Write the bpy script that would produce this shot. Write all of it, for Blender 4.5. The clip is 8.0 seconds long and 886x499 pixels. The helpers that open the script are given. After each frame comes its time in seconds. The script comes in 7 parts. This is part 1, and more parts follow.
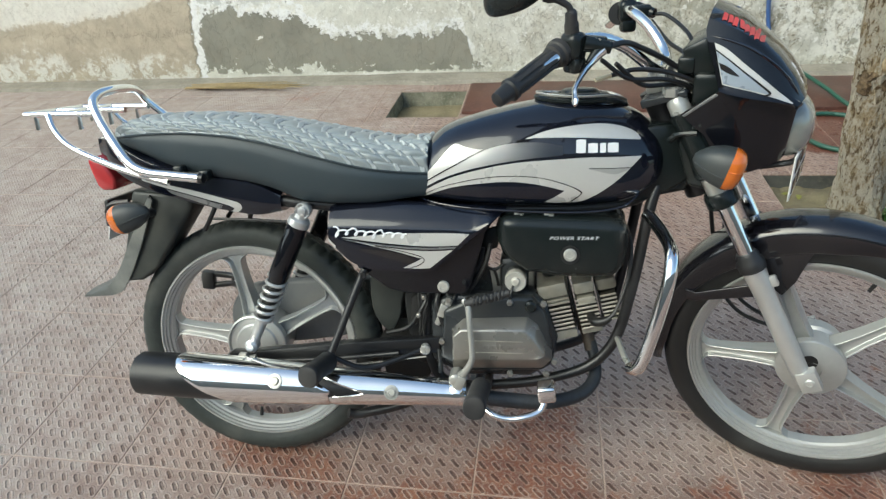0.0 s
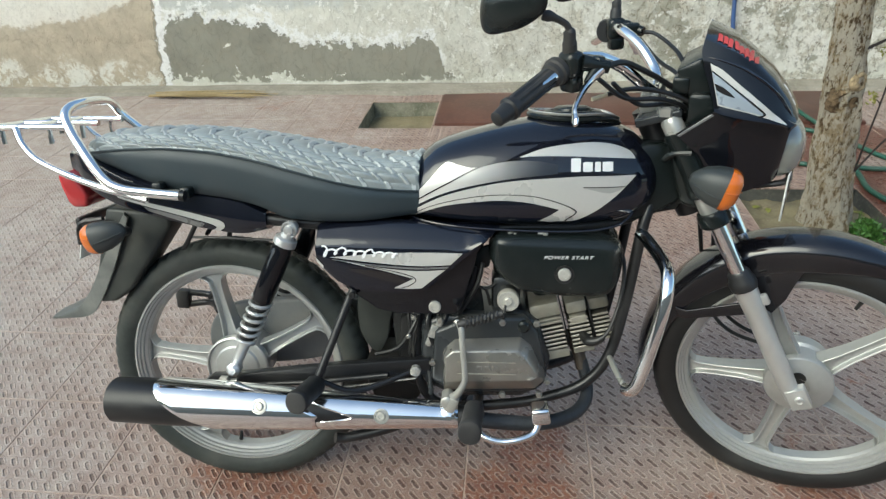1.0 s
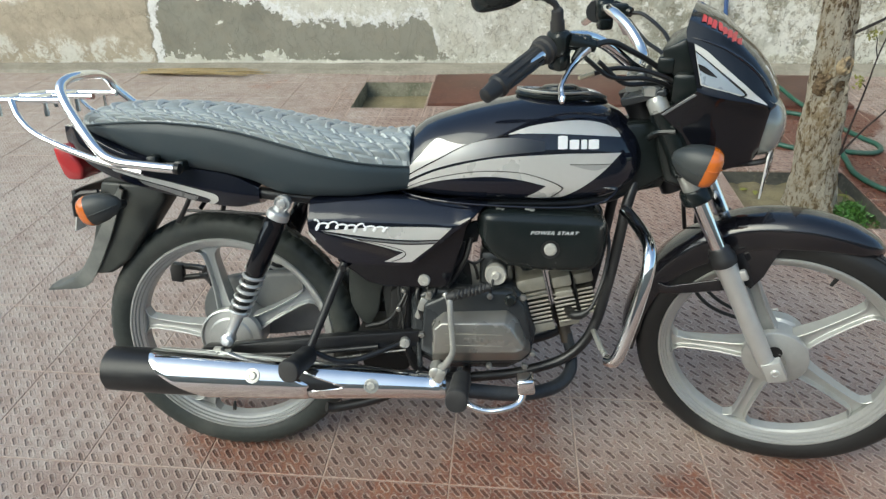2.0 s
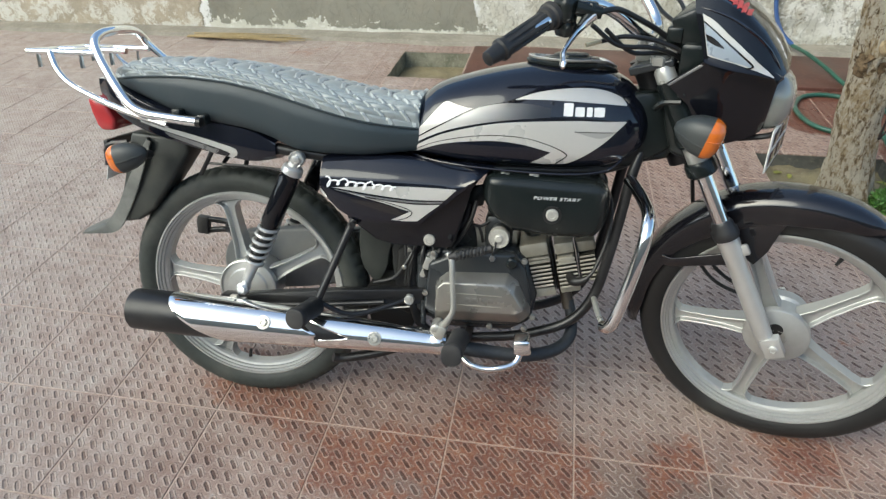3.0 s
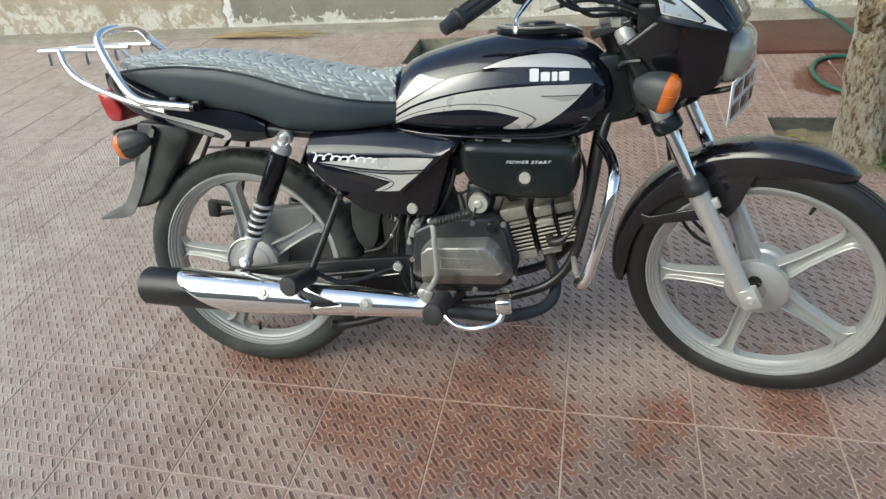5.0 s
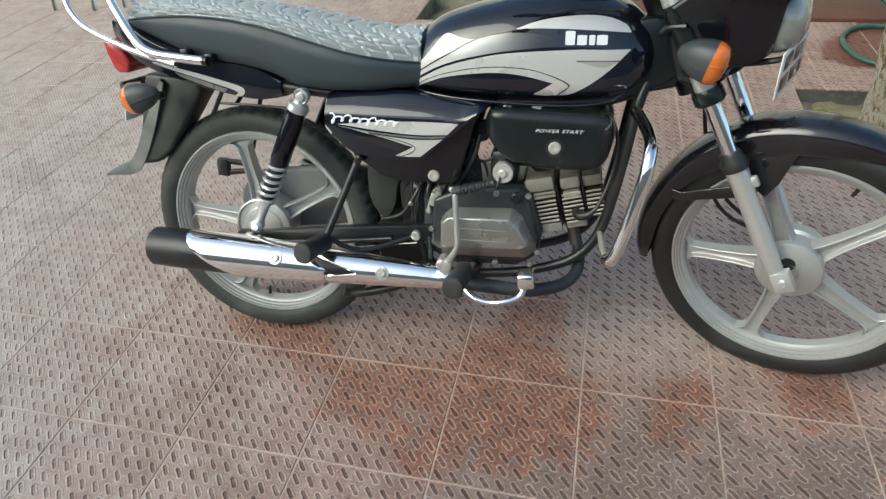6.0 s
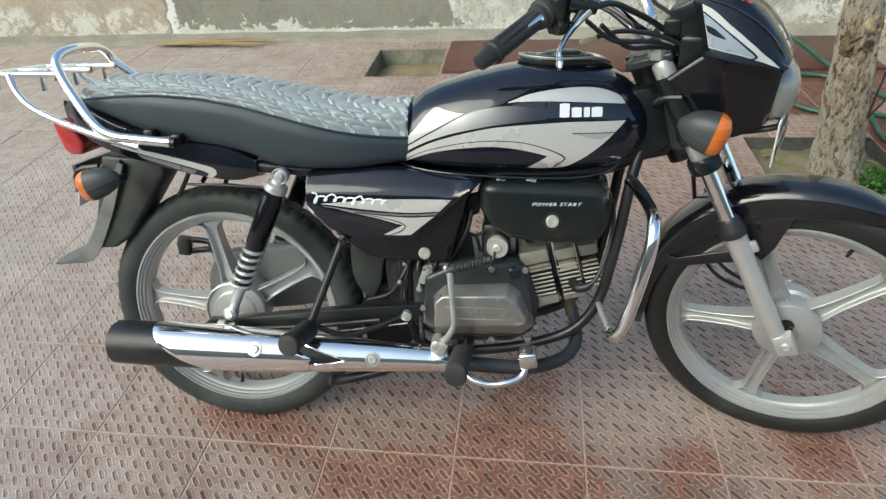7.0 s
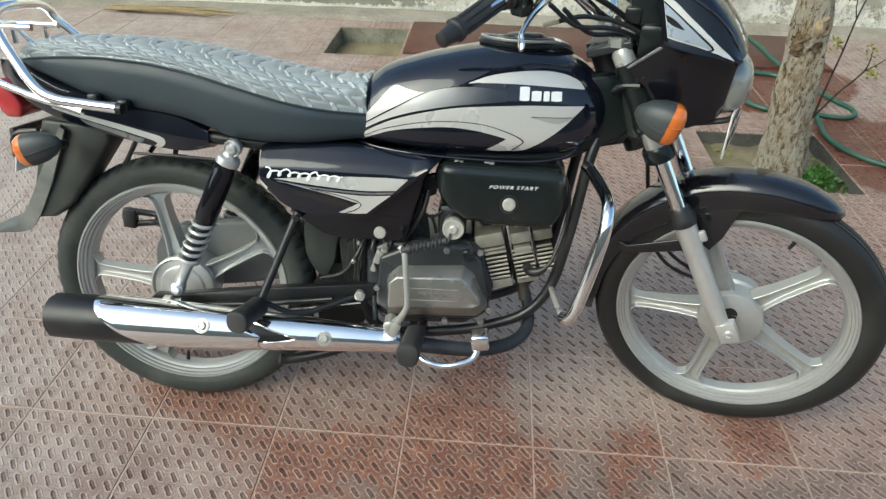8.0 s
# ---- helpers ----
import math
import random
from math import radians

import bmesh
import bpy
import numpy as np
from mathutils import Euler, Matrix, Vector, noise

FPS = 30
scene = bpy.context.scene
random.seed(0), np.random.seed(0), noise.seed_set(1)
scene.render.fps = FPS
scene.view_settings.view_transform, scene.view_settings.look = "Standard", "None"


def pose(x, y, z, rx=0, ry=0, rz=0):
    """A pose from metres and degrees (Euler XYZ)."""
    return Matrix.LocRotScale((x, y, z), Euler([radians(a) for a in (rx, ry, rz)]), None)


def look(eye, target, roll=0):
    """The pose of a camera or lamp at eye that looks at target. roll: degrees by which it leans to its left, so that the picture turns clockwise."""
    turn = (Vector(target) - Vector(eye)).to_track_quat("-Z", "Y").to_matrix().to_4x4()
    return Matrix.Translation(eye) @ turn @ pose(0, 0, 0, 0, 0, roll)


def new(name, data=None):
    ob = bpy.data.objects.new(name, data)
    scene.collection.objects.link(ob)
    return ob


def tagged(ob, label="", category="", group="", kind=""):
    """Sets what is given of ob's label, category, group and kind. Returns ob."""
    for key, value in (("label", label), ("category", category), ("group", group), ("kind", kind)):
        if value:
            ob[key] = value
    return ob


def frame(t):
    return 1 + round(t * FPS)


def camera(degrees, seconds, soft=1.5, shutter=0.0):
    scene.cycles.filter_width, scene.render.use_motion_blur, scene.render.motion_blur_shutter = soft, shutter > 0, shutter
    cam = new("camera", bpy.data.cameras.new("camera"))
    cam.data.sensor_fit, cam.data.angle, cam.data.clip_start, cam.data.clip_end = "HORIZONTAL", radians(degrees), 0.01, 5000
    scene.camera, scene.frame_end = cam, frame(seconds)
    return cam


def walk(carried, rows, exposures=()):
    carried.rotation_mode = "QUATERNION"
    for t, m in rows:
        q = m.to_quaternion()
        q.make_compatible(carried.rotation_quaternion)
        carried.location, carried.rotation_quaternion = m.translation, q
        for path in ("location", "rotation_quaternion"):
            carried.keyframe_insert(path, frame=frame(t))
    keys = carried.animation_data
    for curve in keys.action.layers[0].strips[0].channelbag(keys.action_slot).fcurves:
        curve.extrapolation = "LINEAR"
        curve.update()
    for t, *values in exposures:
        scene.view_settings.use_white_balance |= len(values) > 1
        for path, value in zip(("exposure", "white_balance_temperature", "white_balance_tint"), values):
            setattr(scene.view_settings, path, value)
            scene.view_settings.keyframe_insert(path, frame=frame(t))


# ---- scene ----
cam = camera(69.8, 8.0, soft=1.4)
PATH = [
    (0, (0.454, -0.949, 1.239), (0.136, 0.735, 0.207), -4.3),
    (0.2, (0.425, -0.922, 1.249), (0.182, 0.76, 0.195), -5.37),
    (0.5, (0.408, -0.913, 1.24), (0.293, 0.778, 0.179), -4.3),
    (0.7, (0.397, -0.911, 1.246), (0.242, 0.78, 0.189), -3.92),
    (1, (0.394, -0.92, 1.247), (0.189, 0.79, 0.231), -2.5),
    (1.2, (0.388, -0.921, 1.25), (0.237, 0.8, 0.243), -1.93),
    (1.5, (0.403, -0.934, 1.248), (0.253, 0.785, 0.237), -2.5),
    (1.7, (0.404, -0.945, 1.25), (0.256, 0.762, 0.218), -2.2),
    (2.8, (0.44, -0.981, 1.244), (0.14, 0.656, 0.136), -0.8),
    (3, (0.486, -0.997, 1.243), (0.181, 0.63, 0.12), -1.3),
    (3.2, (0.541, -1.01, 1.247), (0.207, 0.581, 0.082), -2.75),
    (3.5, (0.586, -1.045, 1.23), (0.151, 0.507, 0.047), -5.5),
    (3.7, (0.6, -1.07, 1.229), (0.118, 0.513, 0.106), -5.85),
    (4, (0.612, -1.077, 1.236), (0.14, 0.516, 0.122), -6.5),
    (4.2, (0.631, -1.074, 1.238), (0.166, 0.543, 0.156), -6.0),
    (5.3, (0.63, -1.058, 1.227), (0.198, 0.516, 0.071), -6.5),
    (5.5, (0.622, -1.057, 1.227), (0.172, 0.502, 0.057), -6.0),
    (5.8, (0.6, -1.034, 1.219), (0.161, 0.483, -0.008), -5.75),
    (6, (0.575, -1.012, 1.217), (0.146, 0.5, -0.02), -4.7),
    (6.2, (0.535, -0.994, 1.213), (0.134, 0.549, 0.004), -3.69),
    (6.5, (0.497, -0.957, 1.237), (0.158, 0.625, 0.062), -2.8),
    (6.8, (0.461, -0.942, 1.239), (0.202, 0.659, 0.07), -3.72),
    (7, (0.449, -0.928, 1.241), (0.196, 0.695, 0.1), -3.5),
    (7.2, (0.443, -0.926, 1.246), (0.182, 0.711, 0.127), -2.38),
    (7.5, (0.446, -0.934, 1.244), (0.196, 0.707, 0.129), -1.6),
    (7.7, (0.446, -0.929, 1.234), (0.266, 0.693, 0.078), -0.15),
    (8, (0.449, -0.926, 1.23), (0.337, 0.683, 0.047), 1.1),
]
walk(cam, [(t, look(eye, target, roll)) for t, eye, target, roll in PATH], [(0.0, 0.78, 6350, -5.0), (1.7, 0.75, 6350, -5.0), (3.0, 0.84, 6400, -2.0), (6.0, 0.82, 6400, -3.0), (8.0, 0.87, 6400, -5.0)])

# ---- light ----
world = bpy.data.worlds.new("sky")
scene.world = world
world.use_nodes = True
wn = world.node_tree.nodes
sky = wn.new("ShaderNodeTexSky")
sky.sky_type = "NISHITA"
sky.sun_disc = False
sky.sun_elevation, sky.sun_rotation = radians(43), radians(228)
sky.dust_density, sky.air_density, sky.ozone_density = 2.6, 0.9, 1.3
wn["Background"].inputs["Strength"].default_value = 0.15
world.node_tree.links.new(sky.outputs["Color"], wn["Background"].inputs["Color"])
sun = new("sun", bpy.data.lights.new("sun", "SUN"))
sun.data.energy, sun.data.angle, sun.data.color = 1.1, radians(48), (1.0, 0.95, 0.87)
sun.matrix_world = look((-4.4, -3.9, 5.6), (0.3, 0.3, 0.0))

# ---- mesh helpers ----
from mathutils.bvhtree import BVHTree


def crom(pts, k=6):
    """Points of a smooth curve through pts, k to a stretch."""
    pts = [Vector(p) for p in pts]
    if len(pts) < 3 or k < 2:
        return pts
    ext = [2 * pts[0] - pts[1]] + pts + [2 * pts[-1] - pts[-2]]
    out = []
    for i in range(1, len(ext) - 2):
        a, b, c, d = ext[i - 1:i + 3]
        for j in range(k):
            u = j / k
            out.append(0.5 * (2 * b + (c - a) * u + (2 * a - 5 * b + 4 * c - d) * u * u + (3 * b - a - 3 * c + d) * u ** 3))
    return out + [pts[-1]]


def interp(table, x):
    """Smooth value at x of a table of (x, value...) rows."""
    xs = [r[0] for r in table]
    return [float(np.interp(x, xs, [r[i] for r in table])) for i in range(1, len(table[0]))]


def loft(rings, wrap=True, caps=True, bm=None):
    bm = bm or bmesh.new()
    vs = [[bm.verts.new(p) for p in r] for r in rings]
    n = len(rings[0])
    for a, b in zip(vs, vs[1:]):
        for j in range(n if wrap else n - 1):
            bm.faces.new((a[j], a[(j + 1) % n], b[(j + 1) % n], b[j]))
    if caps and wrap:
        bm.faces.new(vs[0][::-1])
        bm.faces.new(vs[-1])
    return bm


def tube(pts, r, n=10, k=6, bm=None, flat=1.0):
    """A bar along a smooth curve; r is one radius or one for each point."""
    src = [Vector(p) for p in pts]
    line = crom(src, k)
    m = len(line) - 1
    rs = r if isinstance(r, (list, tuple)) else [r] * len(src)
    rings = []
    side = None
    for i, p in enumerate(line):
        d = (line[min(i + 1, m)] - line[max(i - 1, 0)]).normalized()
        if side is None:
            side = d.orthogonal().normalized()
        side = (side - d * side.dot(d)).normalized()
        up = d.cross(side)
        rad = float(np.interp(i / m * (len(src) - 1), range(len(src)), rs))
        rings.append([p + rad * (math.cos(2 * math.pi * j / n) * side + flat * math.sin(2 * math.pi * j / n) * up) for j in range(n)])
    bm = loft(rings, bm=bm)
    bmesh.ops.recalc_face_normals(bm, faces=bm.faces)
    return bm


def lathe(profile, n=32, m=None, closed=False, bm=None):
    """Turns a profile of (radius, height) round z, then moves it by m."""
    bm = bm or bmesh.new()
    m = m or Matrix()
    rings = [[bm.verts.new(m @ Vector((r * math.cos(2 * math.pi * j / n), r * math.sin(2 * math.pi * j / n), h))) for j in range(n)] for r, h in profile]
    rows = list(zip(rings, rings[1:])) + ([(rings[-1], rings[0])] if closed else [])
    for a, b in rows:
        for j in range(n):
            bm.faces.new((a[j], a[(j + 1) % n], b[(j + 1) % n], b[j]))
    if not closed:
        bm.faces.new(rings[0][::-1])
        bm.faces.new(rings[-1])
    bmesh.ops.recalc_face_normals(bm, faces=bm.faces)
    return bm


def facing(x, y, z):
    """A place whose z axis points to the bike's right (-y)."""
    return Matrix.Translation((x, y, z)) @ Matrix.Rotation(radians(90), 4, "X")


def disc(x, y, z, r, h, n=24):
    """A round boss on the bike's right side, standing h proud of y."""
    return lathe([(r, 0), (r, h * 0.75), (r * 0.9, h), (r * 0.45, h), (r * 0.4, h * 0.8)], n, facing(x, y, z))


def bevel(bm, w, seg=2, angle=30):
    bmesh.ops.recalc_face_normals(bm, faces=bm.faces)
    es = [e for e in bm.edges if len(e.link_faces) == 2 and e.calc_face_angle(0) > radians(angle)]
    bmesh.ops.bevel(bm, geom=es, offset=w, segments=seg, profile=0.5, affect="EDGES", clamp_overlap=True)
    return bm


def box(size, at=(0, 0, 0), b=0.0, m=None, seg=2):
    bm = bmesh.new()
    bmesh.ops.create_cube(bm, size=1.0)
    bmesh.ops.scale(bm, vec=size, verts=bm.verts)
    if b:
        bevel(bm, b, seg)
    bmesh.ops.transform(bm, matrix=Matrix.Translation(at) @ (m or Matrix()), verts=bm.verts)
    return bm


def plate(poly, y0, y1, b=0.004, k=0, seg=3):
    """A polygon of (x, z) between y0 and y1, with rounded edges; k > 1 rounds its outline."""
    if k > 1:
        c = crom([Vector((x, 0, z)) for x, z in [poly[-1]] + list(poly) + [poly[0], poly[1]]], k)[k:-k]
        poly = [(p.x, p.z) for p in c[:-1]]
    bm = bmesh.new()
    a = [bm.verts.new((x, y0, z)) for x, z in poly]
    c = [bm.verts.new((x, y1, z)) for x, z in poly]
    n = len(a)
    bm.faces.new(a)
    bm.faces.new(c[::-1])
    for i in range(n):
        bm.faces.new((a[i], c[i], c[(i + 1) % n], a[(i + 1) % n]))
    return bevel(bm, b, seg, 50) if b else bm


def creased(top, crease, low, y_in, y_out, y_top, nx=56):
    """A side panel whose upper part leans in above a crease; edges are (x, z) lines."""
    x0, x1 = max(top[0][0], low[0][0]), min(top[-1][0], low[-1][0])
    rings = []
    for i in range(nx + 1):
        x = x0 + (x1 - x0) * i / nx
        zt, zc, zb = interp(top, x)[0], interp(crease, x)[0], interp(low, x)[0]
        zc = min(max(zc, zb + 0.35 * (zt - zb)), zt - 0.3 * (zt - zb))
        end = min(1.0, min((x - x0) / 0.012, (x1 - x) / 0.03) * 0.8 + 0.2)
        out, up = y_in + (y_out - y_in) * end, y_in + (y_top - y_in) * end
        h = zc - zb
        side = [(y_in, zb), (y_in + (out - y_in) * 0.75, zb + 0.001), (y_in + (out - y_in) * 0.95, zb + 0.03 * h + 0.001), (out, zb + 0.12 * h + 0.001), (out + (y_out - y_top) * 0.06, zb + 0.6 * h), (out, zc - 0.05 * h), (out + (up - out) * 0.05, zc + 0.05 * h)]
        side += [(out + (up - out) * u, zc + (zt - zc) * (u ** 0.9)) for u in (0.35, 0.65, 0.88)] + [(up + (y_in - up) * 0.12, zt - 0.0008), (up + (y_in - up) * 0.4, zt), (y_in, zt)]
        rings.append([(x, y, z) for y, z in side])
    return loft(rings)


def shell(top, low, y_in, y_out, power=3.5, nx=48, na=28):
    """A convex cover between an upper and a lower edge of (x, z), standing out from y_in to y_out."""
    x0, x1 = max(top[0][0], low[0][0]), min(top[-1][0], low[-1][0])
    rings = []
    for i in range(nx + 1):
        u = i / nx
        x = x0 + (x1 - x0) * (u - math.sin(2 * math.pi * u) / (2 * math.pi) * 0.6)
        d = (x1 - x0) * 0.012
        zt = sum(interp(top, min(max(x + k * d, x0), x1))[0] for k in (-1, 0, 1)) / 3
        zb = sum(interp(low, min(max(x + k * d, x0), x1))[0] for k in (-1, 0, 1)) / 3
        c, h = (zt + zb) / 2, max((zt - zb) / 2, 0.0005)
        end = min(1.0, min(x - x0, x1 - x) / 0.05 + 0.02)
        out = (y_out - y_in) * (1 - (1 - end) ** 3.2) ** (1 / 3.2)
        ring = [(x, y_in, zb)]
        for k in range(1, na):
            a = math.pi * (k / na - 0.5)
            e = 2 / power
            ring.append((x, y_in + out * abs(math.cos(a)) ** e, c + h * math.copysign(abs(math.sin(a)) ** e, math.sin(a))))
        ring += [(x, y_in, zt)]
        rings.append(ring)
    return loft(rings)


def join(*bms):
    out = bmesh.new()
    for b in bms:
        me = bpy.data.meshes.new("tmp")
        b.to_mesh(me)
        out.from_mesh(me)
        bpy.data.meshes.remove(me)
        b.free()
    return out


def mesh_of(name, bm, mat, smooth=40):
    bmesh.ops.recalc_face_normals(bm, faces=bm.faces) if len(bm.faces) < 60000 else None
    me = bpy.data.meshes.new(name)
    bm.to_mesh(me)
    bm.free()
    me.materials.append(mat)
    if smooth:
        me.shade_smooth()
        me.set_sharp_from_angle(angle=radians(smooth))
    return me


def part(name, bm, mat, parent, label="", m=None, smooth=40):
    ob = new(name, mesh_of(name, bm, mat, smooth))
    ob.parent = parent
    if m is not None:
        ob.matrix_basis = m
    return tagged(ob, label)


def thing(name, bm, mat, label, category, kind="", group="", smooth=40):
    return tagged(new(name, mesh_of(name, bm, mat, smooth)), label, category, group, kind)


def root(name, label, category, m=None, group="", kind=""):
    ob = new(name)
    ob.empty_display_size = 0.1
    if m is not None:
        ob.matrix_basis = m
    return tagged(ob, label, category, group, kind)


def band(target, top, low, off=0.0007, n=40, m=6, y0=-0.6, wy=1):
    """A sticker between two curves of (x, z), laid on the right side of a mesh."""
    a = crom([(x, 0, z) for x, z in top], 8)
    b = crom([(x, 0, z) for x, z in low], 8)

    def at(line, u):
        f = u * (len(line) - 1)
        i = min(int(f), len(line) - 2)
        return line[i].lerp(line[i + 1], f - i)
    bm = bmesh.new()
    rows = []
    for i in range(n + 1):
        row = []
        p, q = at(a, i / n), at(b, i / n)
        for j in range(m + 1):
            g = p.lerp(q, j / m)
            hit = target.ray_cast(Vector((g.x, y0, g.z)), Vector((0, wy, 0)))
            row.append(bm.verts.new(hit[0] + hit[1] * off * (1 if hit[1].y * wy < 0 else -1)) if hit[0] else None)
        rows.append(row)
    for r, s in zip(rows, rows[1:]):
        for j in range(m):
            f = (r[j], r[j + 1], s[j + 1], s[j])
            if all(f) and max((f[0].co - f[2].co).length, (f[1].co - f[3].co).length) < 0.05:
                bm.faces.new(f)
    return bm


# ---- materials ----
class Nodes:
    """Short hand for a node material."""

    def __init__(self, name):
        self.mat = bpy.data.materials.new(name)
        self.mat.use_nodes = True
        self.tree = self.mat.node_tree
        self.b = self.tree.nodes["Principled BSDF"]
        self.coord = self.tree.nodes.new("ShaderNodeTexCoord")
        self.geo = self.tree.nodes.new("ShaderNodeNewGeometry")

    def put(self, sock, v):
        if isinstance(v, bpy.types.NodeSocket):
            self.tree.links.new(v, sock)
        elif sock.type == "RGBA" and not isinstance(v, (int, float)):
            sock.default_value = (*v[:3], 1)
        else:
            sock.default_value = v

    def set(self, **kw):
        for k, v in kw.items():
            self.put(self.b.inputs[k.replace("_", " ")], v)
        return self

    def m(self, op, a, b=0.0, c=0.0):
        n = self.tree.nodes.new("ShaderNodeMath")
        n.operation = op
        for s, v in zip(n.inputs, (a, b, c)):
            self.put(s, v)
        return n.outputs[0]

    def noise(self, scale, detail=4, rough=0.55, where=None, stretch=None, dist=0.0):
        n = self.tree.nodes.new("ShaderNodeTexNoise")
        n.inputs["Scale"].default_value, n.inputs["Detail"].default_value, n.inputs["Roughness"].default_value = scale, detail, rough
        n.inputs["Distortion"].default_value = dist
        v = where or self.coord.outputs["Object"]
        if stretch:
            mp = self.tree.nodes.new("ShaderNodeMapping")
            mp.inputs["Scale"].default_value = stretch
            self.tree.links.new(v, mp.inputs["Vector"])
            v = mp.outputs["Vector"]
        self.tree.links.new(v, n.inputs["Vector"])
        return n.outputs["Fac"]

    def step(self, v, lo, hi, a=0.0, b=1.0):
        n = self.tree.nodes.new("ShaderNodeMapRange")
        n.interpolation_type = "SMOOTHSTEP"
        for s, x in zip(n.inputs, (v, lo, hi, a, b)):
            self.put(s, x)
        return n.outputs["Result"]

    def mix(self, f, a, b, mode="MIX"):
        n = self.tree.nodes.new("ShaderNodeMix")
        n.data_type, n.blend_type = "RGBA", mode
        self.put(n.inputs["Factor"], f)
        self.put(n.inputs["A"] if False else n.inputs[6], a)
        self.put(n.inputs[7], b)
        return n.outputs[2]

    def table(self, v, lo, hi, pts):
        """A value looked up along v; pts are (place, value) between lo and hi."""
        n = self.tree.nodes.new("ShaderNodeValToRGB")
        ramp = n.color_ramp
        for i, (x, y) in enumerate(pts):
            e = ramp.elements[i] if i < 2 else ramp.elements.new(1.0)
            e.position, e.color = (x - lo) / (hi - lo), (y, y, y, 1)
        self.put(n.inputs[0], self.m("DIVIDE", self.m("SUBTRACT", v, lo), hi - lo))
        return n.outputs[0]

    def xyz(self, v):
        n = self.tree.nodes.new("ShaderNodeSeparateXYZ")
        self.tree.links.new(v, n.inputs[0])
        return n.outputs

    def bump(self, h, strength=0.3, dist=0.002):
        n = self.tree.nodes.new("ShaderNodeBump")
        n.inputs["Strength"].default_value, n.inputs["Distance"].default_value = strength, dist
        self.tree.links.new(h, n.inputs["Height"])
        self.tree.links.new(n.outputs[0], self.b.inputs["Normal"])
        return self


def surface(name, col, rough, metal=0.0, dirt=(0.3, 0.27, 0.23), dirty=0.15, grain=60, vary=0.15, coat=0.0, relief=0.0, spec=0.5, gloss=0.04):
    """A plain surface with uneven gloss, fine tone changes and some dust."""
    n = Nodes(name)
    big, fine = n.noise(7, 5), n.noise(grain, 3)
    c = n.mix(n.step(fine, 0.3, 0.7, 0, vary), col, tuple(x * 0.55 for x in col))
    c = n.mix(n.step(big, 0.45, 0.75, 0, dirty), c, dirt)
    n.set(Base_Color=c, Metallic=metal, Roughness=n.step(big, 0.3, 0.75, rough * 0.8, min(1, rough * 1.35)), Coat_Weight=coat, Coat_Roughness=gloss, Specular_IOR_Level=spec)
    if relief:
        n.bump(fine, relief, 0.001)
    return n.mat


PAINT = surface("gloss_black_paint", (0.006, 0.0075, 0.014), 0.09, dirty=0.012, coat=1.0, spec=0.2)
FENDER = surface("dusty_black_paint", (0.007, 0.007, 0.010), 0.2, dirty=0.03, coat=1.0, spec=0.3, gloss=0.05)
BOLT = surface("bright_zinc_bolt", (0.56, 0.545, 0.49), 0.32, 0.3, dirty=0.25, grain=200, vary=0.3)
COWL = surface("worn_gloss_black_plastic", (0.005, 0.0055, 0.008), 0.14, dirty=0.012, coat=0.8, spec=0.1)
CHROME = surface("chrome", (0.96, 0.96, 0.95), 0.08, 1.0, dirty=0.015, vary=0.02)
ALLOY = surface("silver_wheel_paint", (0.51, 0.515, 0.50), 0.40, 0.66, dirty=0.25, dirt=(0.36, 0.34, 0.30), vary=0.12)
SLIDER = surface("silver_fork_paint", (0.62, 0.62, 0.6), 0.3, 0.6, dirty=0.12, vary=0.06)
STEEL = surface("zinc_plated_steel", (0.46, 0.455, 0.42), 0.32, 0.5, dirty=0.15)
SILVER = surface("silver_sticker", (0.60, 0.585, 0.55), 0.3, 0.3, dirty=0.0, vary=0.04, coat=0.6, grain=120)
GREYSTICK = surface("grey_sticker", (0.2, 0.2, 0.2), 0.25, 0.3, dirty=0.02, vary=0.03, coat=0.7)
GREYWEDGE = surface("pale_grey_sticker", (0.42, 0.41, 0.385), 0.3, 0.3, dirty=0.0, vary=0.04, coat=0.6)
# silver to black along x; the bright end paints a sky reflection
FADE = Nodes("reflection_sticker")
FADE.set(Base_Color=FADE.mix(FADE.step(FADE.xyz(FADE.coord.outputs["Object"])[0], 0.47, 0.69), (0.60, 0.585, 0.55), (0.012, 0.012, 0.014)), Roughness=0.28, Metallic=0.2, Coat_Weight=0.6, Coat_Roughness=0.04)
FADE = FADE.mat
BLUESTICK = surface("blue_grey_sticker", (0.36, 0.41, 0.47), 0.25, 0.3, dirty=0.02, vary=0.05, coat=0.7)
BLACKCORE = surface("near_black_casting", (0.008, 0.0075, 0.007), 0.7, dirty=0.3, dirt=(0.03, 0.024, 0.017))
DARKSTICK = surface("dark_sticker", (0.012, 0.010, 0.010), 0.15, 0.0, dirty=0.02, vary=0.03, coat=0.8)
WHITE = surface("white_print", (0.85, 0.85, 0.84), 0.35, 0.0, dirty=0.02, vary=0.02)
RED = surface("red_print", (0.62, 0.06, 0.05), 0.35, 0.0, dirty=0.05, vary=0.1)
RIBBED = surface("cleaner_tyre_rubber", (0.014, 0.014, 0.014), 0.5, dirty=0.35, dirt=(0.07, 0.068, 0.06), relief=0.4, grain=60)
RUBBER = surface("tyre_rubber", (0.032, 0.038, 0.034), 0.6, dirty=0.6, dirt=(0.11, 0.108, 0.093), relief=0.5, grain=70, vary=0.4)
GRIP = surface("grip_rubber", (0.02, 0.02, 0.021), 0.5, dirty=0.1, relief=0.2)
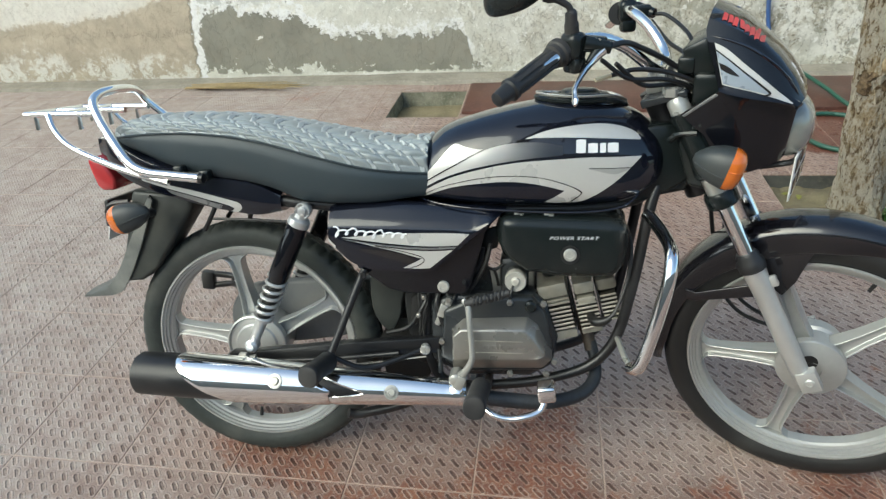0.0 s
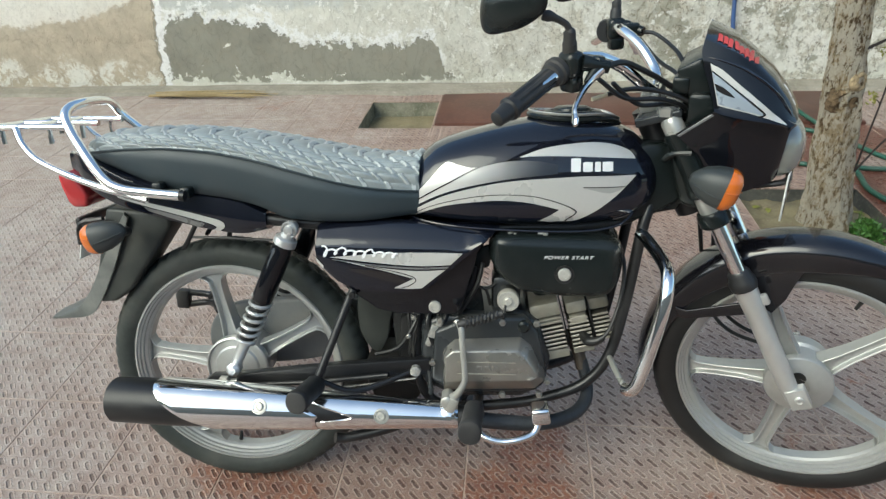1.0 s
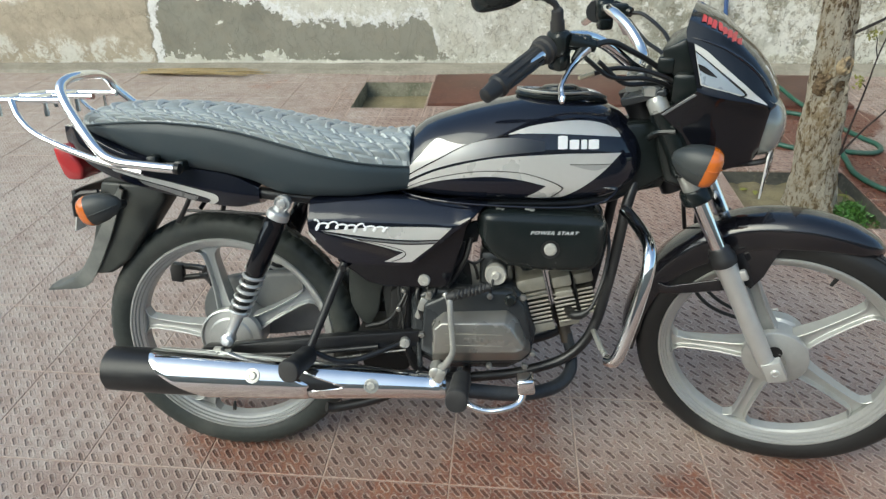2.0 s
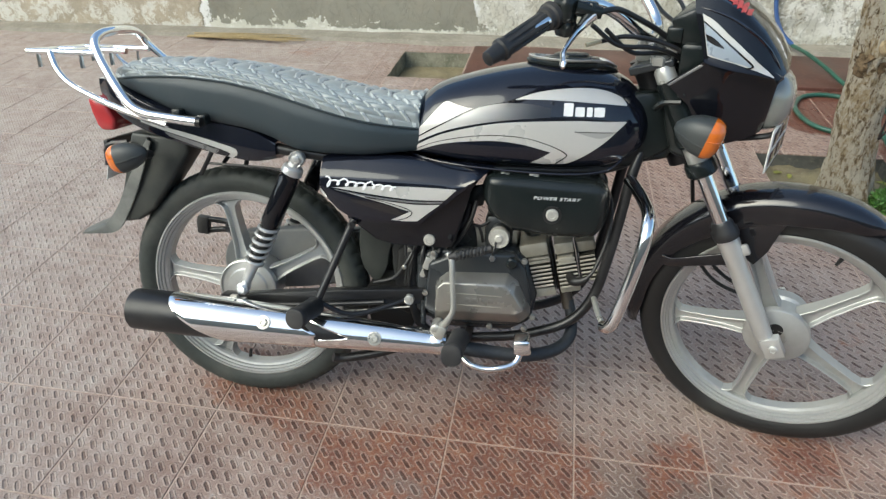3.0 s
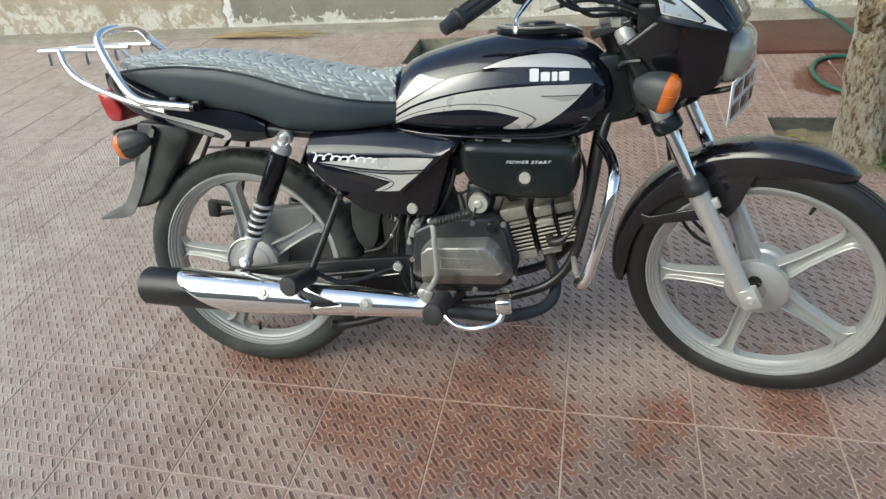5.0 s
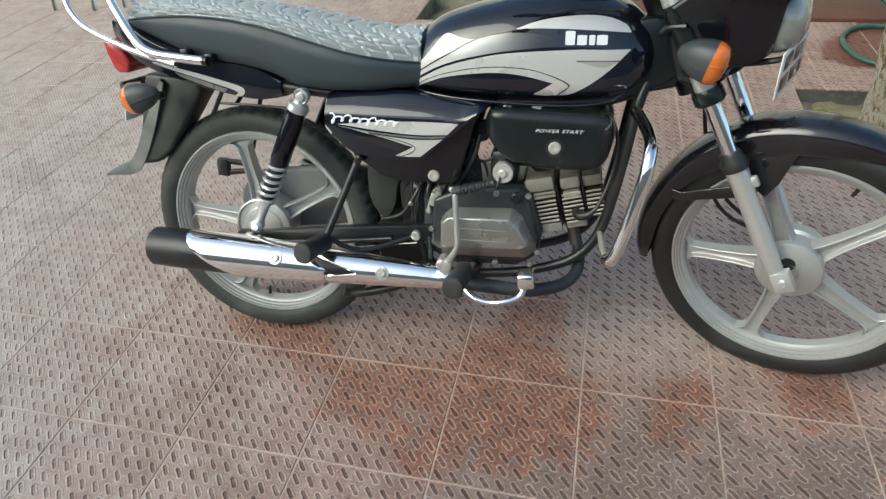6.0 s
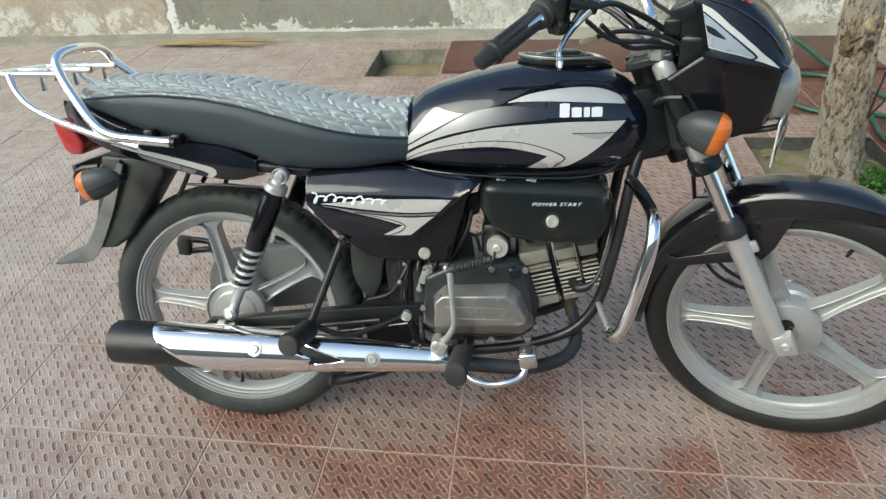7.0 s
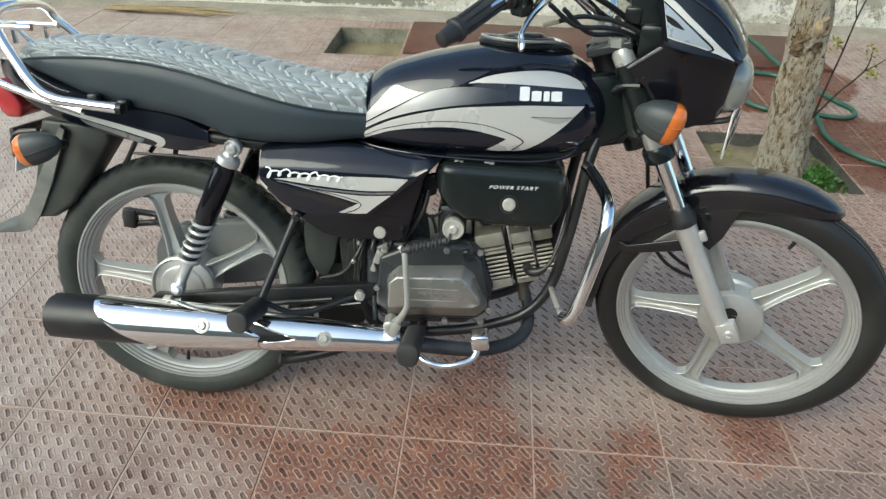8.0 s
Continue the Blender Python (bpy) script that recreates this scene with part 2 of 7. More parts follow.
PLASTIC = surface("satin_black_plastic", (0.010, 0.0135, 0.0135), 0.22, dirty=0.05, relief=0.08, grain=300, spec=0.4)
MATTE = surface("black_enamel", (0.013, 0.013, 0.014), 0.38, dirty=0.08)
FADED = surface("faded_grey_plastic", (0.088, 0.092, 0.086), 0.5, dirty=0.8, dirt=(0.25, 0.25, 0.225))
PODGREY = surface("dark_grey_plastic", (0.035, 0.04, 0.04), 0.42, dirty=0.2, dirt=(0.1, 0.1, 0.095))
VINYL = surface("black_seat_vinyl", (0.030, 0.043, 0.050), 0.46, dirty=0.04, relief=0.2, grain=420)
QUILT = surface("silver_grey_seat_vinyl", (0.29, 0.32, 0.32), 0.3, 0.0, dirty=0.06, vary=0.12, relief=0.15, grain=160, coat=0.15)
# lit and shaded copies of the quilt vinyl, for rib tops and valleys
QUILTRIB = surface("seat_vinyl_lit_rib", (0.52, 0.55, 0.54), 0.3, 0.0, dirty=0.06, vary=0.12, relief=0.15, grain=160, coat=0.15)
QUILTSEAM = surface("seat_vinyl_shaded_seam", (0.19, 0.21, 0.215), 0.4, 0.0, dirty=0.06, vary=0.12, relief=0.15, grain=160)
CASE = surface("engine_grey_paint", (0.33, 0.315, 0.285), 0.3, 0.65, dirty=0.5, dirt=(0.25, 0.215, 0.165), grain=24, vary=0.3)
CASEDARK = surface("dark_engine_casting", (0.036, 0.040, 0.043), 0.28, 0.2, dirty=0.3, dirt=(0.10, 0.09, 0.07), relief=0.15)
FINDARK = surface("dark_fin_plate", (0.06, 0.055, 0.042), 0.6, 0.2, dirty=0.6, dirt=(0.03, 0.025, 0.018), grain=40, vary=0.5)
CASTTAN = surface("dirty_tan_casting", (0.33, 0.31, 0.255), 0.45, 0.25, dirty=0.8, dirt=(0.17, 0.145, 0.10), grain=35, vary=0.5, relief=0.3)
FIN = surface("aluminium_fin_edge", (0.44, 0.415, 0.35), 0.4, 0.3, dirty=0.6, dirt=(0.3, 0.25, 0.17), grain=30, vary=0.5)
CHAINDUST = surface("dusty_olive_plastic", (0.024, 0.028, 0.025), 0.5, dirty=0.6, dirt=(0.07, 0.072, 0.06))
CHAINGREY = surface("grey_chain_case_plastic", (0.13, 0.135, 0.135), 0.5, dirty=0.3)
ORANGE = surface("amber_lens", (0.72, 0.17, 0.015), 0.15, dirty=0.05, coat=0.8, vary=0.4, grain=18)
REDLENS = surface("red_lens", (0.5, 0.035, 0.04), 0.15, dirty=0.05, coat=0.8, vary=0.3, grain=30)
LAMP = surface("clear_lamp_lens", (0.27, 0.28, 0.25), 0.08, 0.2, dirty=0.05, coat=1.0)
CABLE = surface("cable_sheath", (0.012, 0.012, 0.012), 0.4, dirty=0.05)
BRASS = surface("pale_connector", (0.7, 0.62, 0.42), 0.4, 0.2)
PLATEWHITE = surface("white_plate", (0.75, 0.75, 0.72), 0.4, dirty=0.15)
INNERGREY = surface("dark_inner_plastic", (0.014, 0.015, 0.015), 0.5, dirty=0.35, dirt=(0.06, 0.06, 0.055))
SCUFFED = surface("scuffed_pipe_enamel", (0.03, 0.034, 0.04), 0.5, 0.2, dirty=0.5, dirt=(0.12, 0.125, 0.13), grain=60, vary=0.5)
RUSTY = surface("rusty_exhaust_pipe", (0.07, 0.055, 0.042), 0.6, 0.2, dirty=0.5, dirt=(0.16, 0.11, 0.07), grain=90, vary=0.5)

# ---- materials of the yard ----
def tile_material():
    """Worn red cement tile with a grid of slanting slots."""
    n = Nodes("red_slotted_tile")
    pos = n.geo.outputs["Position"]
    x, y, _ = n.xyz(pos)
    pitch = 1 / 30
    gx, gy = n.m("MULTIPLY", x, 30.0), n.m("MULTIPLY", y, 30.0)
    px = n.m("MULTIPLY", n.m("SUBTRACT", n.m("FRACT", gx), 0.5), pitch)
    py = n.m("MULTIPLY", n.m("SUBTRACT", n.m("FRACT", gy), 0.5), pitch)
    cell = n.tree.nodes.new("ShaderNodeTexWhiteNoise")
    cell.noise_dimensions = "2D"
    cx = n.tree.nodes.new("ShaderNodeCombineXYZ")
    n.put(cx.inputs[0], n.m("FLOOR", gx))
    n.put(cx.inputs[1], n.m("FLOOR", gy))
    n.put(cell.inputs["Vector"], cx.outputs[0])
    each = cell.outputs["Value"]
    c, s = math.cos(radians(-49)), math.sin(radians(-49))
    along = n.m("ADD", n.m("MULTIPLY", px, c), n.m("MULTIPLY", py, s))
    across = n.m("SUBTRACT", n.m("MULTIPLY", py, c), n.m("MULTIPLY", px, s))
    over = n.m("MAXIMUM", n.m("SUBTRACT", n.m("ABSOLUTE", along), 0.0102), 0.0)
    d = n.m("SQRT", n.m("ADD", n.m("MULTIPLY", over, over), n.m("MULTIPLY", across, across)))
    wob = n.m("MULTIPLY", n.m("SUBTRACT", n.noise(85, 4, 0.65, where=pos), 0.5), 0.007)
    d = n.m("ADD", d, wob)
    slot = n.step(d, 0.0026, 0.0050, 1, 0)
    rim = n.m("MULTIPLY", n.step(d, 0.0040, 0.0056, 0, 1), n.step(d, 0.0060, 0.0090, 1, 0))
    big = n.noise(1.5, 5, 0.65, where=pos, dist=0.8)
    mid = n.noise(5.0, 8, 0.72, where=pos, dist=0.7)
    small = n.noise(19, 7, 0.7, where=pos, dist=0.5)
    fine = n.noise(110, 4, 0.6, where=pos)
    rnd = n.tree.nodes.new("ShaderNodeObjectInfo").outputs["Random"]
    # spilt and scrubbed places where the red shows
    spots = 0.0
    for sx, sy, r in ((0.47, 0.24, 0.11), (0.57, -0.09, 0.08), (0.40, 0.08, 0.13), (0.83, 0.02, 0.08), (0.78, -0.1, 0.05), (0.08, -0.1, 0.12), (0.19, -0.05, 0.1), (-0.1, 0.03, 0.12), (-0.27, 0.12, 0.12), (0.25, -0.24, 0.08), (1.13, 0.1, 0.1), (0.42, -0.14, 0.13), (0.48, 0.0, 0.1), (2.4, 1.6, 0.4), (-1.1, 2.95, 0.2)):
        dx, dy = n.m("SUBTRACT", x, sx), n.m("SUBTRACT", y, sy)
        q = n.m("DIVIDE", n.m("ADD", n.m("MULTIPLY", dx, dx), n.m("MULTIPLY", dy, dy)), r * r)
        spots = n.m("ADD", n.m("EXPONENT", n.m("MULTIPLY", q, -1.0)), spots)
    spots = n.m("MINIMUM", spots, 1.0)
    dust_haze = n.step(n.m("ADD", x, n.m("MULTIPLY", n.m("SUBTRACT", big, 0.5), 1.6)), -1.5, 0.45, 1.0, 0.0)   # dust, and a pale haze painted into the colour towards -x
    rough = n.m("ADD", n.m("MULTIPLY", mid, 0.6), n.m("MULTIPLY", small, 0.4))
    stain = n.step(n.m("SUBTRACT", n.m("ADD", rough, n.m("MULTIPLY", spots, 0.17)), n.m("MULTIPLY", dust_haze, 0.1)), 0.545, 0.66)
    base = n.mix(n.step(rough, 0.36, 0.62), (0.215, 0.13, 0.103), (0.355, 0.245, 0.2))
    base = n.mix(n.step(small, 0.5, 0.72, 0, 0.55), base, (0.38, 0.32, 0.275))
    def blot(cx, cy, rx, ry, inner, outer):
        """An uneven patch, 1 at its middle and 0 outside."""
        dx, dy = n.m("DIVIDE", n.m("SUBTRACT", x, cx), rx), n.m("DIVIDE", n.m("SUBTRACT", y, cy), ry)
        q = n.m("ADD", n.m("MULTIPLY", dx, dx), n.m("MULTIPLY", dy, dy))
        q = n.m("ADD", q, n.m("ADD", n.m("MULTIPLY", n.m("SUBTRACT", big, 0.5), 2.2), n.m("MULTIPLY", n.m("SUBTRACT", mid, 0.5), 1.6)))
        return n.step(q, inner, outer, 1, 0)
    dark_blot = blot(1.1, -0.45, 0.9, 0.52, 0.4, 1.5)   # uneven patch where the floor is darkened by colour
    base = n.mix(n.m("MULTIPLY", dark_blot, 0.75), base, n.mix(small, (0.07, 0.053, 0.043), (0.15, 0.118, 0.098)))
    pale = n.mix(n.step(rough, 0.38, 0.6), (0.335, 0.278, 0.243), (0.45, 0.397, 0.36))
    base = n.mix(n.m("MULTIPLY", dust_haze, n.step(small, 0.3, 0.6, 0.7, 1.0)), base, pale)
    base = n.mix(n.m("MULTIPLY", n.m("MULTIPLY", n.step(x, 1.5, 2.3), n.step(y, 1.7, 2.1)), n.step(small, 0.35, 0.6, 0.2, 0.65)), base, pale)
    # painted light: pale patch offsets the bike's soft shadow behind the engine
    base = n.mix(n.m("MULTIPLY", blot(0.95, 0.6, 0.75, 0.5, 0.5, 1.5), 0.5), base, pale)
    bloom = n.noise(3.4, 9, 0.78, where=pos)   # pale dried film in ragged patches
    base = n.mix(n.m("MULTIPLY", n.m("MULTIPLY", n.step(bloom, 0.52, 0.64, 0, 0.6), n.step(spots, 0.1, 0.6, 1, 0.1)), n.step(x, 0.15, 0.7, 1, 0.2)), base, (0.48, 0.425, 0.38))
    base = n.mix(n.m("ADD", n.m("MULTIPLY", rnd, 0.14), 0.04), base, (0.2, 0.13, 0.1))
    red = n.mix(n.step(small, 0.4, 0.65), (0.14, 0.040, 0.022), (0.24, 0.088, 0.042))
    top = n.mix(n.m("MULTIPLY", stain, n.step(fine, 0.25, 0.7, 0.95, 0.6)), base, red)
    edge = n.m("MULTIPLY", n.step(each, 0.0, 1.0, 0.45, 1.0), n.step(small, 0.35, 0.6, 0.65, 1.0))
    # light caught on the slot ridges, put into the colour as pale rims
    top = n.mix(n.m("MULTIPLY", rim, edge), top, n.mix(0.45, top, (0.62, 0.53, 0.46)))
    grain = n.noise(230, 3, 0.7, where=pos)
    top = n.mix(n.step(fine, 0.52, 0.74, 0, 0.5), top, (0.5, 0.43, 0.37))
    top = n.mix(n.step(grain, 0.5, 0.36, 0, 0.5), top, (0.1, 0.052, 0.038))
    wet = 0.0
    for sx, sy, r in ((1.95, 2.35, 0.27), (1.72, 2.15, 0.16), (2.2, 2.45, 0.16), (2.25, 1.62, 0.30), (2.08, 1.75, 0.16), (2.15, 1.42, 0.2), (2.55, 1.4, 0.35)):
        dx, dy = n.m("SUBTRACT", x, sx), n.m("SUBTRACT", y, sy)
        q = n.m("DIVIDE", n.m("ADD", n.m("MULTIPLY", dx, dx), n.m("MULTIPLY", dy, dy)), r * r)
        wet = n.m("ADD", n.m("EXPONENT", n.m("MULTIPLY", q, -1.0)), wet)
    wet = n.step(n.m("ADD", n.m("MULTIPLY", n.m("MINIMUM", wet, 1.0), 0.45), n.m("ADD", n.m("MULTIPLY", rough, 0.6), n.m("MULTIPLY", n.noise(8, 9, 0.75, where=pos), 0.35))), 0.64, 0.69)
    top = n.mix(wet, top, n.mix(small, (0.115, 0.042, 0.028), (0.155, 0.062, 0.042)))
    silted = n.m("MULTIPLY", n.step(wet, 0.2, 1.0, 1.0, 0.25), n.m("MULTIPLY", n.step(each, 0.05, 0.95, 1.0, 0.55), n.m("MULTIPLY", n.step(small, 0.38, 0.66, 1.0, 0.6), n.step(dust_haze, 0.1, 0.9, 1, 0.15))))
    col = n.mix(n.m("MULTIPLY", slot, silted), top, n.mix(0.14, (0.062, 0.03, 0.023), top))
    n.set(Base_Color=col, Roughness=n.m("SUBTRACT", n.step(stain, 0, 1, 0.6, 0.46), n.m("MULTIPLY", wet, 0.3)), Specular_IOR_Level=0.4)
    h = n.m("ADD", n.m("SUBTRACT", n.m("MULTIPLY", rim, 0.7), n.m("MULTIPLY", slot, 0.6)), n.m("ADD", n.m("MULTIPLY", fine, 0.3), n.m("MULTIPLY", small, 0.8)))
    return n.bump(h, 0.6, 0.0025).mat


def wall_material():
    """Old lime wash over grey and brown plaster, peeling from the foot upwards."""
    n = Nodes("peeling_wall_plaster")
    pos = n.geo.outputs["Position"]
    x, _, z = n.xyz(pos)
    big, mid = n.noise(1.9, 5, 0.6, where=pos), n.noise(7, 8, 0.66, where=pos, dist=0.1)
    fine, speck = n.noise(60, 6, 0.65, where=pos), n.noise(19, 9, 0.72, where=pos, dist=0.2)
    chipped = n.noise(11, 9, 0.74, where=pos, dist=0.4)
    veins = n.m("ABSOLUTE", n.m("SUBTRACT", n.noise(10, 5, 0.6, where=pos, stretch=(1.5, 1, 0.8), dist=0.7), 0.5))
    ragged = n.m("ADD", n.m("MULTIPLY", n.m("SUBTRACT", mid, 0.5), 0.30), n.m("ADD", n.m("MULTIPLY", n.m("SUBTRACT", speck, 0.5), 0.34), n.m("MULTIPLY", n.m("SUBTRACT", fine, 0.5), 0.10)))
    worn = n.table(x, -3.2, 3.2, [(-3.2, 0.1), (-1.2, 0.12), (-0.4, 0.3), (0.2, 0.5), (1.0, 0.78), (1.5, 1.0), (3.2, 1.0)])
    # lime wash: cream, with a cooler thin coat high up
    lime = n.mix(n.step(big, 0.36, 0.62), (0.87, 0.855, 0.77), (0.72, 0.71, 0.625))
    cool = n.m("MULTIPLY", n.step(n.m("ADD", z, n.m("MULTIPLY", n.m("SUBTRACT", mid, 0.5), 0.2)), 0.50, 0.57), n.step(x, -0.9, -0.3, 1, 0.25))
    lime = n.mix(n.m("MULTIPLY", cool, 0.8), lime, (0.56, 0.58, 0.555))
    lime = n.mix(n.m("MULTIPLY", n.step(n.noise(3.1, 8, 0.7, where=pos, dist=0.5), 0.47, 0.60), n.m("MULTIPLY", worn, 0.55)), lime, (0.40, 0.39, 0.315))
    stain = n.m("MULTIPLY", n.step(chipped, 0.47, 0.57), n.m("MULTIPLY", worn, 0.9))
    lime = n.mix(stain, lime, n.mix(n.step(speck, 0.42, 0.58), (0.44, 0.405, 0.31), (0.62, 0.58, 0.47)))
    lime = n.mix(n.m("MULTIPLY", n.step(n.m("ADD", mid, n.m("MULTIPLY", big, 0.5)), 0.76, 0.82), n.step(x, 0.75, 1.6, 0.0, 0.85)), lime, n.mix(speck, (0.24, 0.235, 0.17), (0.42, 0.40, 0.32)))
    lime = n.mix(n.m("MULTIPLY", n.step(speck, 0.60, 0.64), n.m("MULTIPLY", worn, 0.85)), lime, (0.23, 0.205, 0.15))
    lime = n.mix(n.m("MULTIPLY", n.step(veins, 0.016, 0.004), n.m("MULTIPLY", n.m("MULTIPLY", worn, n.step(x, -0.6, 0.1)), n.step(chipped, 0.40, 0.56, 0.1, 0.95))), lime, (0.20, 0.18, 0.13))
    lime = n.mix(n.m("MULTIPLY", n.step(speck, 0.43, 0.39), 0.8), lime, (0.93, 0.92, 0.86))
    # bare grey plaster along the foot; its torn edge steps down along the bay
    grey = n.mix(n.step(big, 0.35, 0.65), (0.25, 0.245, 0.205), (0.33, 0.32, 0.265))
    grey = n.mix(n.step(mid, 0.42, 0.68, 0, 0.4), grey, (0.35, 0.31, 0.24))
    top = n.table(x, -2.1, 0.3, [(-2.1, 0.36), (-1.98, 0.40), (-1.9, 0.46), (-1.7, 0.52), (-1.48, 0.44), (-1.27, 0.465), (-1.2, 0.40), (-1.0, 0.31), (-0.57, 0.28), (-0.25, 0.285), (-0.12, 0.31), (-0.03, 0.12), (0.05, 0.0)])
    low = n.step(n.m("ADD", n.m("SUBTRACT", z, top), n.m("MULTIPLY", ragged, 0.8)), -0.006, 0.006, 1, 0)
    heel = n.m("MULTIPLY", n.step(n.m("SUBTRACT", mid, 0.5), 0.02, 0.16), 0.13)
    low = n.m("MULTIPLY", low, n.step(n.m("ADD", n.m("SUBTRACT", z, heel), n.m("MULTIPLY", n.m("SUBTRACT", speck, 0.5), 0.09)), 0.05, 0.06))
    right = n.mix(low, lime, grey)
    # a white torn lip where the wash ends
    lip = n.m("MULTIPLY", n.m("SUBTRACT", n.step(n.m("ADD", n.m("SUBTRACT", z, top), n.m("MULTIPLY", ragged, 0.8)), 0.05, 0.09, 1, 0), low), n.step(x, -0.1, 0.05, 1, 0))
    right = n.mix(n.m("MULTIPLY", lip, n.m("MULTIPLY", n.step(chipped, 0.40, 0.52), n.step(z, 0.1, 0.2))), right, (0.90, 0.90, 0.87))
    flake = n.m("MULTIPLY", n.step(mid, 0.645, 0.665), low)
    right = n.mix(flake, right, (0.80, 0.785, 0.72))
    # the bay further along: tan wash gone pale above and flaking at the foot
    tan = n.mix(n.step(mid, 0.34, 0.66), (0.56, 0.49, 0.375), (0.45, 0.39, 0.30))
    tan_top = n.table(x, -4.5, -1.9, [(-4.5, 0.40), (-2.94, 0.45), (-2.69, 0.48), (-2.45, 0.50), (-2.30, 0.55), (-2.03, 0.63), (-1.9, 0.66)])
    pale = n.step(n.m("ADD", n.m("SUBTRACT", z, tan_top), n.m("MULTIPLY", ragged, 0.35)), -0.015, 0.015)
    left = n.mix(n.m("MULTIPLY", pale, n.step(big, 0.3, 0.6, 0.75, 1.0)), tan, (0.78, 0.75, 0.67))
    foot = n.step(n.m("ADD", z, n.m("ADD", n.m("MULTIPLY", n.m("ADD", x, 2.0), 0.05), n.m("MULTIPLY", n.m("SUBTRACT", mid, 0.5), 0.6))), 0.10, 0.20, 1, 0)
    left = n.mix(n.m("MULTIPLY", foot, n.step(chipped, 0.46, 0.53)), left, (0.74, 0.72, 0.645))
    left = n.mix(n.step(speck, 0.61, 0.66, 0, 0.5), left, (0.4, 0.34, 0.25))
    seam = n.m("ADD", n.m("ADD", x, n.m("MULTIPLY", ragged, 0.35)), n.m("MULTIPLY", n.m("SUBTRACT", z, 0.3), -0.09))
    col = n.mix(n.step(seam, -2.012, -2.004), left, right)
    chip = n.m("MULTIPLY", n.step(seam, -2.02, -2.014), n.step(seam, -1.965, -1.955, 1, 0))
    col = n.mix(n.m("MULTIPLY", chip, n.step(mid, 0.43, 0.47)), col, (0.90, 0.895, 0.87))
    col = n.mix(n.m("MULTIPLY", n.step(seam, -2.035, -2.028), n.step(seam, -2.016, -2.010, 1, 0)), col, (0.32, 0.29, 0.23))
    col = n.mix(n.step(fine, 0.45, 0.78, 0, 0.22), col, (0.28, 0.255, 0.2))
    n.set(Base_Color=col, Roughness=0.9, Specular_IOR_Level=0.2)
    h = n.m("ADD", n.m("SUBTRACT", n.m("MULTIPLY", speck, 0.5), n.m("MULTIPLY", low, 0.8)), n.m("ADD", n.m("MULTIPLY", n.step(veins, 0.02, 0.0), -0.4), n.m("MULTIPLY", fine, 0.3)))
    return n.bump(h, 0.6, 0.008).mat


def mottled(name, a, b, c, rough=0.85, scale=6.0, relief=0.5, depth=0.004):
    n = Nodes(name)
    pos = n.geo.outputs["Position"]
    mid, fine = n.noise(scale, 7, 0.65, where=pos, dist=0.3), n.noise(scale * 12, 5, 0.6, where=pos)
    col = n.mix(n.step(mid, 0.35, 0.65), a, b)
    col = n.mix(n.step(fine, 0.5, 0.75, 0, 0.7), col, c)
    n.set(Base_Color=col, Roughness=rough, Specular_IOR_Level=0.3)
    return n.bump(n.m("ADD", mid, n.m("MULTIPLY", fine, 0.5)), relief, depth).mat


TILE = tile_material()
WALL = wall_material()
GROUT = mottled("pale_grout", (0.50, 0.39, 0.32), (0.38, 0.285, 0.23), (0.25, 0.18, 0.14))
CEMENT = mottled("old_cement", (0.3, 0.27, 0.22), (0.22, 0.2, 0.16), (0.4, 0.37, 0.31))
DAMP = mottled("damp_cement", (0.1, 0.1, 0.09), (0.06, 0.06, 0.055), (0.16, 0.15, 0.12))
SILT = mottled("drain_silt", (0.22, 0.185, 0.11), (0.16, 0.135, 0.08), (0.29, 0.25, 0.165), 0.7)
MOSSY = mottled("mossy_cement", (0.27, 0.26, 0.2), (0.14, 0.14, 0.1), (0.36, 0.345, 0.28))
REDOXIDE = mottled("red_oxide_cement", (0.105, 0.043, 0.03), (0.075, 0.032, 0.023), (0.15, 0.075, 0.057), 0.4, 4.0, 0.3, 0.002)
SOIL = mottled("garden_soil", (0.2, 0.17, 0.1), (0.15, 0.125, 0.08), (0.27, 0.24, 0.15), 0.95, 9.0, 0.9, 0.01)


def bark_material():
    """Flaking whitewash over tan, knobbly bark."""
    n = Nodes("whitewashed_bark")
    pos = n.geo.outputs["Position"]
    knob = n.noise(62, 8, 0.78, where=pos, stretch=(1, 1, 0.45), dist=0.35)
    patch, fine = n.noise(15, 7, 0.7, where=pos), n.noise(170, 5, 0.7, where=pos)
    _, _, z = n.xyz(pos)
    wash = n.mix(fine, (0.78, 0.73, 0.61), (0.55, 0.49, 0.38))
    tan = n.mix(patch, (0.38, 0.285, 0.165), (0.56, 0.45, 0.29))
    col = n.mix(n.step(n.m("ADD", n.m("MULTIPLY", knob, 0.5), n.m("MULTIPLY", patch, 0.5)), 0.44, 0.54), tan, wash)
    pits = n.m("MULTIPLY", n.step(knob, 0.475, 0.425), n.step(n.m("ADD", z, n.m("MULTIPLY", patch, 0.5)), 0.25, 0.75, 0.7, 0.95))
    col = n.mix(pits, col, n.mix(fine, (0.17, 0.11, 0.055), (0.085, 0.055, 0.03)))
    n.set(Base_Color=col, Roughness=0.95, Specular_IOR_Level=0.15)
    return n.bump(n.m("ADD", n.m("MULTIPLY", knob, 1.6), n.m("MULTIPLY", fine, 0.5)), 1.0, 0.03).mat


